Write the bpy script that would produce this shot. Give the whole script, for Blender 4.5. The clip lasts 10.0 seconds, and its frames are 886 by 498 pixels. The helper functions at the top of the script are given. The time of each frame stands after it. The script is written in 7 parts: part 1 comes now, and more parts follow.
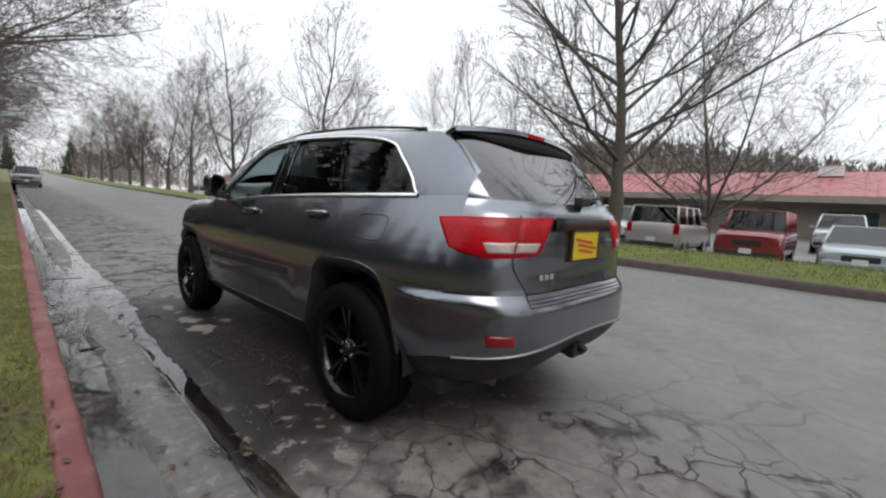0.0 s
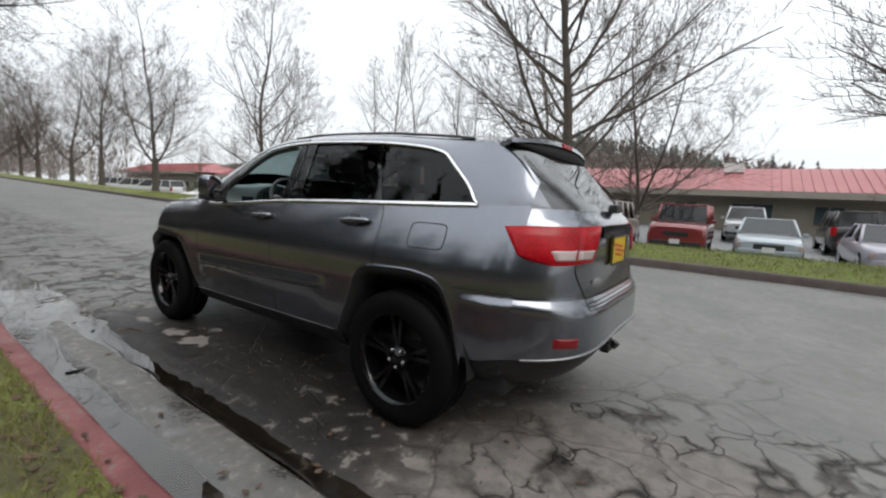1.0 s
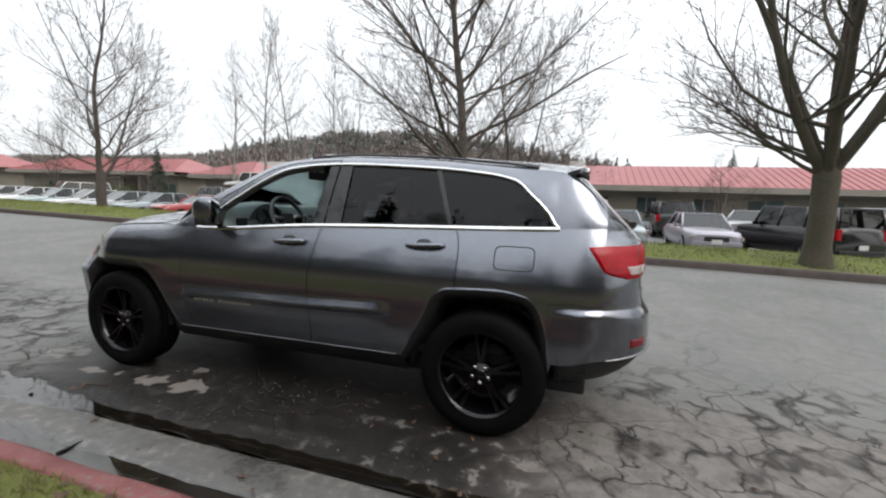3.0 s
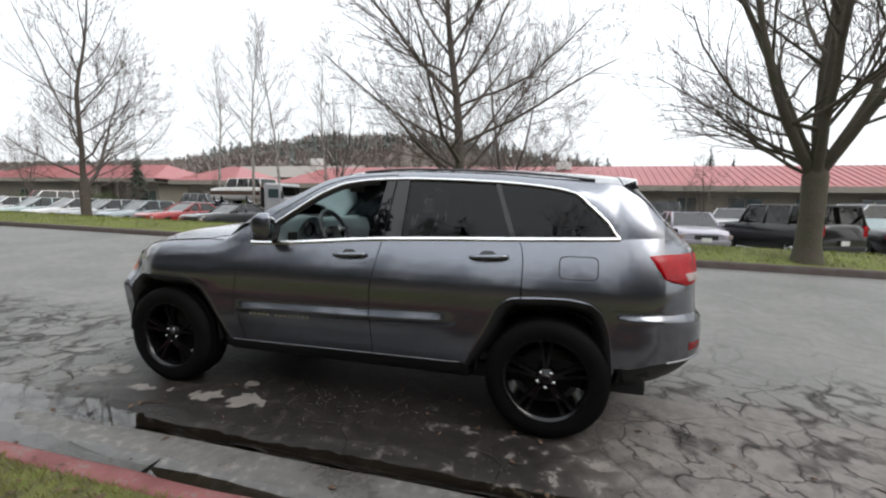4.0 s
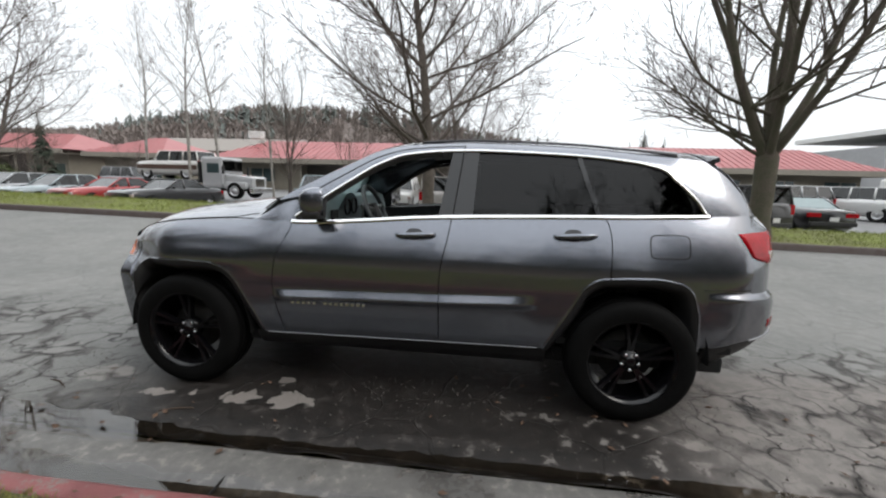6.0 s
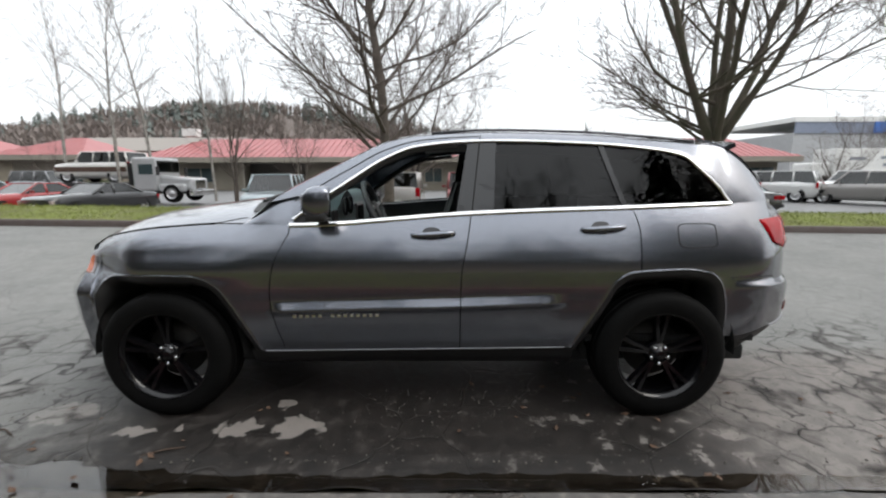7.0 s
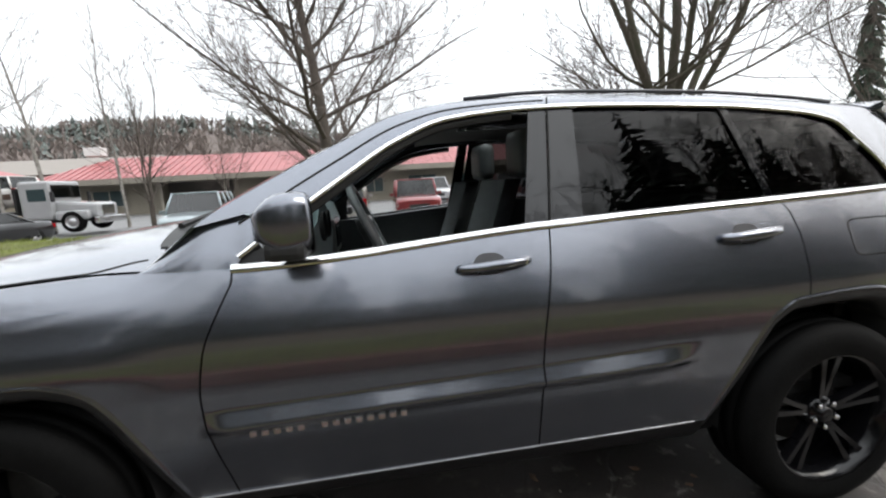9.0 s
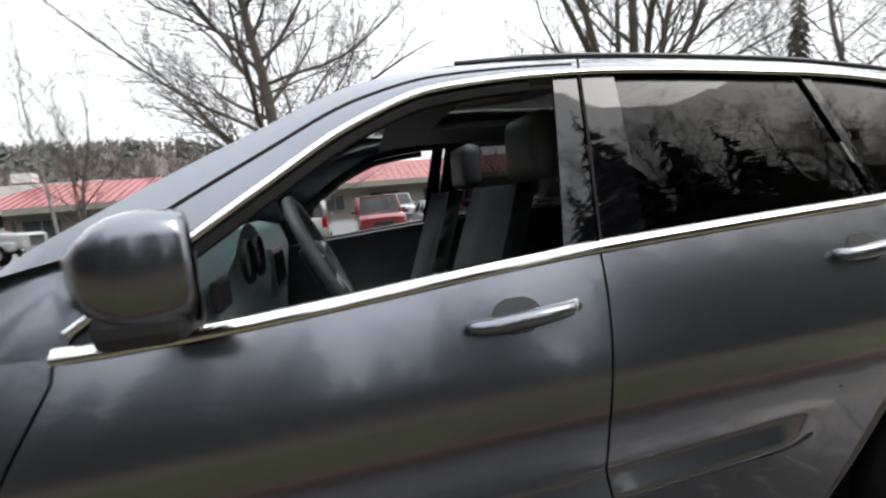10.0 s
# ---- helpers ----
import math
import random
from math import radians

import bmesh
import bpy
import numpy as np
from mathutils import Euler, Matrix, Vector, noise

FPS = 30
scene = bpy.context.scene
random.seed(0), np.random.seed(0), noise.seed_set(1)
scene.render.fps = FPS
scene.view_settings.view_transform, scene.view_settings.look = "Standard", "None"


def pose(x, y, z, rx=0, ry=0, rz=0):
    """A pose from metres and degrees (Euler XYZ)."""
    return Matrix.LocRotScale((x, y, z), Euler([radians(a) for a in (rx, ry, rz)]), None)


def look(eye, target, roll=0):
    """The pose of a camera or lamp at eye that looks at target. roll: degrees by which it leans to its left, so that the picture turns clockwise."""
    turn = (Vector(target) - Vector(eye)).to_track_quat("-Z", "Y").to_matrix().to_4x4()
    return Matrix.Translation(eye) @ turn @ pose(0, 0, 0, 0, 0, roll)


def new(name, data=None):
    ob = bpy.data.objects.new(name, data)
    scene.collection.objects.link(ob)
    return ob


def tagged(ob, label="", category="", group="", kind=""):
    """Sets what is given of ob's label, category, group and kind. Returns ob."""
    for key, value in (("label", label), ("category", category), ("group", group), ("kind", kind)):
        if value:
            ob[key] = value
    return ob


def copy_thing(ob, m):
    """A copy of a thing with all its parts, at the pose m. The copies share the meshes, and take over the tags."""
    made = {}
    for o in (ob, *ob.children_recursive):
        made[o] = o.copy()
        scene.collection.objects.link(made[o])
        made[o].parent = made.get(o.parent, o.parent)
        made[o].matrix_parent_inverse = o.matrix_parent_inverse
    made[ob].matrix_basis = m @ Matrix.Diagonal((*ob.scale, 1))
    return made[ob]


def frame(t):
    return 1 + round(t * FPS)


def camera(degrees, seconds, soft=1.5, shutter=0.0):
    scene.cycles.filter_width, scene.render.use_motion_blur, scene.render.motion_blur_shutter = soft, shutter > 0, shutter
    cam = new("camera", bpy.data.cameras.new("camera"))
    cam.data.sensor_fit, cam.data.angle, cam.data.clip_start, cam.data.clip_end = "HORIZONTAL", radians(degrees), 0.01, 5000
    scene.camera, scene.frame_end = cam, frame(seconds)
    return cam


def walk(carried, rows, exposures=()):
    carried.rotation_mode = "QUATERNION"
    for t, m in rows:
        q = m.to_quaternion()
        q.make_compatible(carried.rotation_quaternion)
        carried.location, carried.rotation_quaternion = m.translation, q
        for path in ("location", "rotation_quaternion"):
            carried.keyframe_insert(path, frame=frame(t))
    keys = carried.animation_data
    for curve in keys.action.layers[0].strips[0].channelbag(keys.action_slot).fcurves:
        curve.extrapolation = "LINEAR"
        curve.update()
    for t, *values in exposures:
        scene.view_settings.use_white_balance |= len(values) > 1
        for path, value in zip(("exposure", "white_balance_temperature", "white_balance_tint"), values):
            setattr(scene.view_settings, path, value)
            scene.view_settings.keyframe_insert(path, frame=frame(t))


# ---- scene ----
cam = camera(93.0, 10.0, soft=2.2, shutter=0.3)
PATH = [
    (0, (-2.188, -1.955, 1.234), (-0.756, -0.575, 1.021), 3.2),
    (0.5, (-2.384, -1.731, 1.236), (-0.863, -0.445, 1.052), 4.9),
    (1, (-2.627, -1.505, 1.286), (-1.004, -0.36, 1.054), 3.1),
    (1.5, (-2.771, -1.2, 1.293), (-1.082, -0.154, 1.065), 1.3),
    (2, (-2.942, -0.943, 1.318), (-1.154, -0.069, 1.11), 1.3),
    (2.5, (-3.1, -0.709, 1.364), (-1.233, -0.027, 1.142), 1.9),
    (4, (-3.497, -0.014, 1.477), (-1.576, 0.496, 1.254), 1.0),
    (4.5, (-3.497, 0.208, 1.466), (-1.566, 0.692, 1.275), -0.5),
    (5, (-3.433, 0.458, 1.462), (-1.493, 0.876, 1.214), 1.1),
    (5.5, (-3.456, 0.66, 1.451), (-1.505, 0.979, 1.149), 1.7),
    (7, (-3.24, 1.274, 1.428), (-1.269, 1.279, 1.087), -0.1),
    (7.5, (-3.065, 1.459, 1.429), (-1.105, 1.334, 1.052), -1.0),
    (8, (-2.767, 1.542, 1.394), (-0.792, 1.519, 1.08), -1.7),
    (8.5, (-2.494, 1.638, 1.369), (-0.524, 1.47, 1.069), -1.1),
    (9, (-2.216, 1.68, 1.381), (-0.259, 1.41, 1.07), -3.2),
    (9.5, (-1.922, 1.66, 1.368), (0.043, 1.429, 1.077), -2.3),
    (10, (-1.668, 1.663, 1.362), (0.267, 1.222, 1.112), -5.1),
]
walk(cam, [(t, look(eye, target, roll)) for t, eye, target, roll in PATH],
     [(0, 0.0), (2.5, 0.16), (4, 0.2), (5.5, 0.2), (7.5, 0.44), (8.5, 0.58), (10, 0.52)])

# ---- light: a bright overcast sky ----
world = bpy.data.worlds.new("overcast")
scene.world = world
world.use_nodes = True
wn = world.node_tree.nodes
wl = world.node_tree.links
wn.clear()
sky = wn.new("ShaderNodeTexSky")
sky.sky_type = 'NISHITA'
sky.sun_disc = False
sky.sun_elevation = radians(38)
sky.sun_rotation = radians(200)
sky.dust_density = 6.0
haze = wn.new("ShaderNodeMix")
haze.data_type = 'RGBA'
haze.inputs[0].default_value = 0.88
haze.inputs[7].default_value = (9.35, 9.70, 10.0, 1)
backg = wn.new("ShaderNodeBackground")
backg.inputs[1].default_value = 0.152
wout = wn.new("ShaderNodeOutputWorld")
wl.new(sky.outputs[0], haze.inputs[6])
# an overcast sky is about twice as bright overhead as at the horizon
wdir = wn.new("ShaderNodeTexCoord")
wsep = wn.new("ShaderNodeSeparateXYZ")
wup = wn.new("ShaderNodeMapRange")
wup.inputs[3].default_value, wup.inputs[4].default_value = 0.66, 1.42
wmul = wn.new("ShaderNodeVectorMath")
wmul.operation = 'SCALE'
wl.new(wdir.outputs["Generated"], wsep.inputs[0])
wl.new(wsep.outputs[2], wup.inputs[0])
wl.new(haze.outputs[2], wmul.inputs[0])
wl.new(wup.outputs[0], wmul.inputs[3])
wl.new(wmul.outputs[0], backg.inputs[0])
wl.new(backg.outputs[0], wout.inputs[0])

sun_data = bpy.data.lights.new("sun", 'SUN')
sun_data.energy = 0.95
sun_data.angle = radians(30)
sun_data.color = (1.0, 0.97, 0.93)
sun = new("sun", sun_data)
sun.matrix_basis = look((-20, -40, 50), (0, 0, 0))

# ---- materials ----
MATS = {}
DAY = 0.625  # scales non-metal base colours down to balance the bright sky


def damp(c):
    """Damps a chart colour down to balance the bright sky; white paint keeps more."""
    k = 0.8 if min(c) > 0.5 else DAY
    return tuple(v * k for v in c)


def nodes_of(m):
    m.use_nodes = True
    return m.node_tree.nodes, m.node_tree.links


def mat(name, color, rough=0.6, metal=0.0, var=0.0, scale=6.0, bump=0.0, bscale=60.0, coat=0.0, spec=0.5, color2=None, rvar=0.0):
    """A principled surface with coarse and fine variation of colour, and fine relief."""
    if name in MATS:
        return MATS[name]
    if metal < 0.5:
        color, color2 = damp(color), color2 and damp(color2)
    m = bpy.data.materials.new(name)
    n, l = nodes_of(m)
    b = n["Principled BSDF"]
    b.inputs["Roughness"].default_value = rough
    b.inputs["Metallic"].default_value = metal
    b.inputs["Coat Weight"].default_value = coat
    b.inputs["Coat Roughness"].default_value = 0.04
    b.inputs["Specular IOR Level"].default_value = spec
    b.inputs["Base Color"].default_value = (*color, 1)
    tc = n.new("ShaderNodeTexCoord")
    if var or color2:
        big, small = n.new("ShaderNodeTexNoise"), n.new("ShaderNodeTexNoise")
        big.inputs["Scale"].default_value, small.inputs["Scale"].default_value = scale, scale * 9
        big.inputs["Detail"].default_value = small.inputs["Detail"].default_value = 4
        l.new(tc.outputs["Object"], big.inputs["Vector"])
        l.new(tc.outputs["Object"], small.inputs["Vector"])
        add = n.new("ShaderNodeMath")
        add.operation = 'ADD'
        l.new(big.outputs[0], add.inputs[0])
        l.new(small.outputs[0], add.inputs[1])
        rng = n.new("ShaderNodeMapRange")
        rng.inputs[1].default_value, rng.inputs[2].default_value = 0.7, 1.3
        l.new(add.outputs[0], rng.inputs[0])
        mix = n.new("ShaderNodeMix")
        mix.data_type = 'RGBA'
        lo = color2 or tuple(c * (1 - var) for c in color)
        hi = color if color2 else tuple(min(1, c * (1 + var)) for c in color)
        mix.inputs[6].default_value, mix.inputs[7].default_value = (*lo, 1), (*hi, 1)
        l.new(rng.outputs[0], mix.inputs[0])
        l.new(mix.outputs[2], b.inputs["Base Color"])
        if rvar:
            rr = n.new("ShaderNodeMapRange")
            rr.inputs[3].default_value, rr.inputs[4].default_value = rough - rvar, rough + rvar
            l.new(big.outputs[0], rr.inputs[0])
            rr.inputs[1].default_value, rr.inputs[2].default_value = 0.35, 0.65
            l.new(rr.outputs[0], b.inputs["Roughness"])
    if bump:
        fine = n.new("ShaderNodeTexNoise")
        fine.inputs["Scale"].default_value, fine.inputs["Detail"].default_value = bscale, 5
        l.new(tc.outputs["Object"], fine.inputs["Vector"])
        bp = n.new("ShaderNodeBump")
        bp.inputs["Strength"].default_value, bp.inputs["Distance"].default_value = bump, 0.02
        l.new(fine.outputs[0], bp.inputs["Height"])
        l.new(bp.outputs[0], b.inputs["Normal"])
    MATS[name] = m
    return m


def glass(name, tint, gloss=(1, 1, 1), rough=0.01, ior=1.5):
    """A thin pane: what passes through is tinted, the rest mirrors the surroundings."""
    if name in MATS:
        return MATS[name]
    m = bpy.data.materials.new(name)
    n, l = nodes_of(m)
    n.clear()
    fr = n.new("ShaderNodeFresnel")
    fr.inputs[0].default_value = ior
    tr, gl = n.new("ShaderNodeBsdfTransparent"), n.new("ShaderNodeBsdfGlossy")
    tr.inputs[0].default_value, gl.inputs[0].default_value = (*tint, 1), (*gloss, 1)
    gl.inputs["Roughness"].default_value = rough
    mx, out = n.new("ShaderNodeMixShader"), n.new("ShaderNodeOutputMaterial")
    l.new(fr.outputs[0], mx.inputs[0])
    l.new(tr.outputs[0], mx.inputs[1])
    l.new(gl.outputs[0], mx.inputs[2])
    l.new(mx.outputs[0], out.inputs[0])
    MATS[name] = m
    return m


def paint(name, color, metal=0.0, rough=0.35):
    return mat(name, color, rough, metal, var=0.04, scale=3, coat=1.0)


GREY_PAINT = paint("grey_metallic_paint", (0.158, 0.168, 0.194), 0.93, 0.24)
DARK_GLASS = glass("privacy_glass", (0.07, 0.07, 0.07), ior=1.36)
REAR_GLASS = glass("coated_rear_glass", (0.06, 0.06, 0.065), ior=1.95)
CLEAR_GLASS = glass("clear_glass", (0.82, 0.9, 0.87))
CAR_GLASS = glass("car_glass", (0.10, 0.12, 0.12), ior=1.6)
CHROME = mat("chrome", (0.75, 0.75, 0.76), 0.12, 1.0)
BLACK_PLASTIC = mat("black_plastic", (0.018, 0.018, 0.019), 0.55, var=0.2, bump=0.1, bscale=300)
BLACK_GLOSS = mat("black_gloss", (0.006, 0.006, 0.007), 0.12, spec=0.35)
PILLAR_GLOSS = mat("pillar_gloss", (0.004, 0.004, 0.005), 0.03, spec=0.6)
RUBBER = mat("rubber", (0.007, 0.007, 0.007), 0.65, var=0.3, bump=0.15, bscale=120, spec=0.06)
LEATHER = mat("black_leather", (0.13, 0.135, 0.14), 0.42, var=0.15, bump=0.2, bscale=200)
GREY_TRIM = mat("grey_trim", (0.40, 0.49, 0.50), 0.6, var=0.1)
LINING = mat("headliner", (0.26, 0.25, 0.24), 0.9, var=0.08)
RED_LENS = mat("red_lens", (0.62, 0.006, 0.016), 0.22, scale=11, color2=(0.30, 0.003, 0.008), spec=0.25)
CLEAR_LENS = mat("clear_lens", (0.55, 0.44, 0.42), 0.15, coat=1.0)
AMBER = mat("amber_lens", (0.7, 0.13, 0.02), 0.2, coat=0.8)
YELLOW = mat("yellow_plate", (0.80, 0.56, 0.01), 0.45)
RED_INK = mat("red_ink", (0.6, 0.05, 0.02), 0.5)
# near-black for seams and hollows, whose shade is put into the colour
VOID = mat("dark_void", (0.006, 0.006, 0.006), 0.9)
SILVER = mat("silver_letters", (0.6, 0.6, 0.6), 0.25, 0.9)
BARK = mat("bark", (0.12, 0.098, 0.082), 0.9, var=0.35, scale=5, bump=0.8, bscale=30)
MOSSY_BARK = mat("mossy_bark", (0.135, 0.105, 0.085), 0.9, scale=3, color2=(0.075, 0.08, 0.04), bump=0.9, bscale=28)
TWIG = mat("twig_bark", (0.135, 0.105, 0.09), 0.9, var=0.25, scale=1.5)
BIRCH = mat("birch_bark", (0.5, 0.48, 0.44), 0.85, scale=4, color2=(0.16, 0.14, 0.12))
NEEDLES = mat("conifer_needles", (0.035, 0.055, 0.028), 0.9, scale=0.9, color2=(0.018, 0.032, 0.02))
# far woods: haze is put into these two colours, paled and greyed
HAZY_NEEDLES = mat("hazy_conifers", (0.235, 0.268, 0.245), 0.95, scale=0.05, color2=(0.165, 0.195, 0.185))
HAZY_WOOD = mat("hazy_woodland", (0.33, 0.275, 0.25), 0.95, scale=0.1, color2=(0.25, 0.215, 0.195))
LEAF_BANK = mat("leafy_bank", (0.11, 0.065, 0.04), 0.95, scale=1.2, color2=(0.05, 0.05, 0.02), bump=0.6, bscale=12)
BUSH_LEAF = mat("bush_leaves", (0.10, 0.12, 0.03), 0.8, scale=2, color2=(0.045, 0.07, 0.02))

# ---- shape helpers ----
class Curve:
    """A smooth curve through (x, y) knots."""

    def __init__(self, *knots):
        k = np.array(sorted(knots), float)
        self.x, self.y = k[:, 0], k[:, 1]
        d = np.diff(self.y) / np.diff(self.x)
        m = np.r_[d[0], [0 if a * b <= 0 else 2 * a * b / (a + b) for a, b in zip(d[:-1], d[1:])], d[-1]]
        self.m = m

    def __call__(self, v):
        v = min(max(v, self.x[0]), self.x[-1])
        i = min(max(int(np.searchsorted(self.x, v)) - 1, 0), len(self.x) - 2)
        h = self.x[i + 1] - self.x[i]
        t = (v - self.x[i]) / h
        a, b = self.y[i], self.y[i + 1]
        return float((2 * t**3 - 3 * t**2 + 1) * a + (t**3 - 2 * t**2 + t) * h * self.m[i] + (3 * t**2 - 2 * t**3) * b + (t**3 - t**2) * h * self.m[i + 1])


def step(a, b, v):
    t = min(max((v - a) / (b - a), 0.0), 1.0)
    return t * t * (3 - 2 * t)


def lerp(a, b, t):
    return a + (b - a) * t


def outward(bm, c):
    """Turns every face away from the point c."""
    bm.normal_update()
    bad = [f for f in bm.faces if f.normal.dot(f.calc_center_median() - Vector(c)) < 0]
    bmesh.ops.reverse_faces(bm, faces=bad)
    return bm


def mesh_ob(name, bm, material, smooth=False):
    me = bpy.data.meshes.new(name)
    bm.to_mesh(me)
    bm.free()
    for mm in material if isinstance(material, (list, tuple)) else [material]:
        me.materials.append(mm)
    if smooth:
        me.polygons.foreach_set("use_smooth", [True] * len(me.polygons))
    return new(name, me)


def part(name, bm, material, parent, label="", smooth=False):
    """Links a bmesh as one mesh object under a thing or a part."""
    ob = mesh_ob(name, bm, material, smooth)
    ob.parent = parent
    root = parent
    m = Matrix()
    while root:
        m = (root.matrix_parent_inverse @ root.matrix_basis) @ m
        root = root.parent
    ob.matrix_parent_inverse = m.inverted()
    if label:
        ob["label"] = label
    return ob


def raw(name, verts, faces, material, smooth=False):
    me = bpy.data.meshes.new(name)
    me.from_pydata(verts, [], faces)
    me.materials.append(material)
    if smooth:
        me.polygons.foreach_set("use_smooth", [True] * len(me.polygons))
    return new(name, me)


def under(ob, parent):
    ob.parent = parent
    ob.matrix_parent_inverse = parent.matrix_basis.inverted()
    return ob


def sheet(bm, f, us, vs, flip=False):
    """A grid of quads through f(u, v)."""
    rows = [[bm.verts.new(f(u, v)) for v in vs] for u in us]
    for r0, r1 in zip(rows[:-1], rows[1:]):
        for i in range(len(vs) - 1):
            q = (r0[i], r1[i], r1[i + 1], r0[i + 1])
            bm.faces.new(q[::-1] if flip else q)
    return rows


def slab(bm, f, us, vs, off):
    """A grid with thickness: f and f shifted by off, joined round the rim."""
    top = sheet(bm, f, us, vs)
    low = sheet(bm, lambda u, v: Vector(f(u, v)) + Vector(off), us, vs, True)
    n, m = len(us), len(vs)
    rim = [(i, 0) for i in range(n)] + [(n - 1, j) for j in range(1, m)] + [(i, m - 1) for i in range(n - 2, -1, -1)] + [(0, j) for j in range(m - 2, 0, -1)]
    for (a, b), (c, d) in zip(rim, rim[1:] + rim[:1]):
        bm.faces.new((top[a][b], top[c][d], low[c][d], low[a][b]))
    bmesh.ops.recalc_face_normals(bm, faces=bm.faces[:])


def box(bm, c, s, bevel=0.0, m=None):
    r = bmesh.ops.create_cube(bm, size=1.0, matrix=(m or Matrix()) @ Matrix.LocRotScale(c, None, s))
    if bevel:
        es = {e for v in r["verts"] for e in v.link_edges}
        bmesh.ops.bevel(bm, geom=list(es), offset=bevel, segments=2, affect='EDGES', profile=0.6)
    return r["verts"]


def tube(bm, pts, radii, sides=8, caps=True):
    """A tapered tube along points."""
    rings = []
    for i, p in enumerate(pts):
        p = Vector(p)
        d = (Vector(pts[min(i + 1, len(pts) - 1)]) - Vector(pts[max(i - 1, 0)])).normalized()
        a = d.orthogonal().normalized() if i == 0 else (ref - d * ref.dot(d)).normalized()
        ref = a
        b = d.cross(a)
        rings.append([bm.verts.new(p + (a * math.cos(k * math.tau / sides) + b * math.sin(k * math.tau / sides)) * radii[i]) for k in range(sides)])
    for r0, r1 in zip(rings[:-1], rings[1:]):
        for k in range(sides):
            bm.faces.new((r0[k], r0[(k + 1) % sides], r1[(k + 1) % sides], r1[k]))
    if caps:
        bm.faces.new(rings[0][::-1])
        bm.faces.new(rings[-1])


def lathe(bm, prof, centre, axis='X', n=32, sign=1):
    """Turns (distance along the axis, radius) pairs about an axis through centre."""
    rows = []
    for h, r in prof:
        ring = []
        for k in range(n):
            a = k * math.tau / n
            q = {'X': (sign * h, r * math.cos(a), r * math.sin(a)), 'Z': (r * math.cos(a), r * math.sin(a), h), 'Y': (r * math.cos(a), h, r * math.sin(a))}[axis]
            ring.append(bm.verts.new(Vector(centre) + Vector(q)))
        rows.append(ring)
    for r0, r1 in zip(rows[:-1], rows[1:]):
        for k in range(n):
            bm.faces.new((r0[k], r0[(k + 1) % n], r1[(k + 1) % n], r1[k]))
    bmesh.ops.recalc_face_normals(bm, faces=bm.faces[:])


# ---- the ground ----
KERB_X, GUTTER_X, FAR_X = -1.98, -1.50, 6.75


def along(y):
    """The street climbs gently away from the parked car."""
    return 0.014 * (max(y - 2.5, 0) + min(y + 2.5, 0)) + 0.00006 * max(y - 20, 0) ** 2 * (y < 220)


def road_z(x, y):
    return along(y) + 0.15 * step(0.5, 7.0, x)


def verge_z(x, y):
    return along(y) + 0.30 + 0.14 * step(6.9, 8.2, x) - (0.71 + along(y)) * step(9.4, 11.0, x)


def lot_z(x, y):
    return -0.27 + 0.021 * min(max(x - 12, 0), 30) + 0.007 * min(max(y - 18, 0), 60)


def spaced(a, b, near, fine, coarse):
    """Stations from a to b, fine within near, coarser outside."""
    out, v = [], a
    while v < b - 1e-6:
        out.append(v)
        v += fine if near[0] <= v <= near[1] else coarse
    return out + [b]


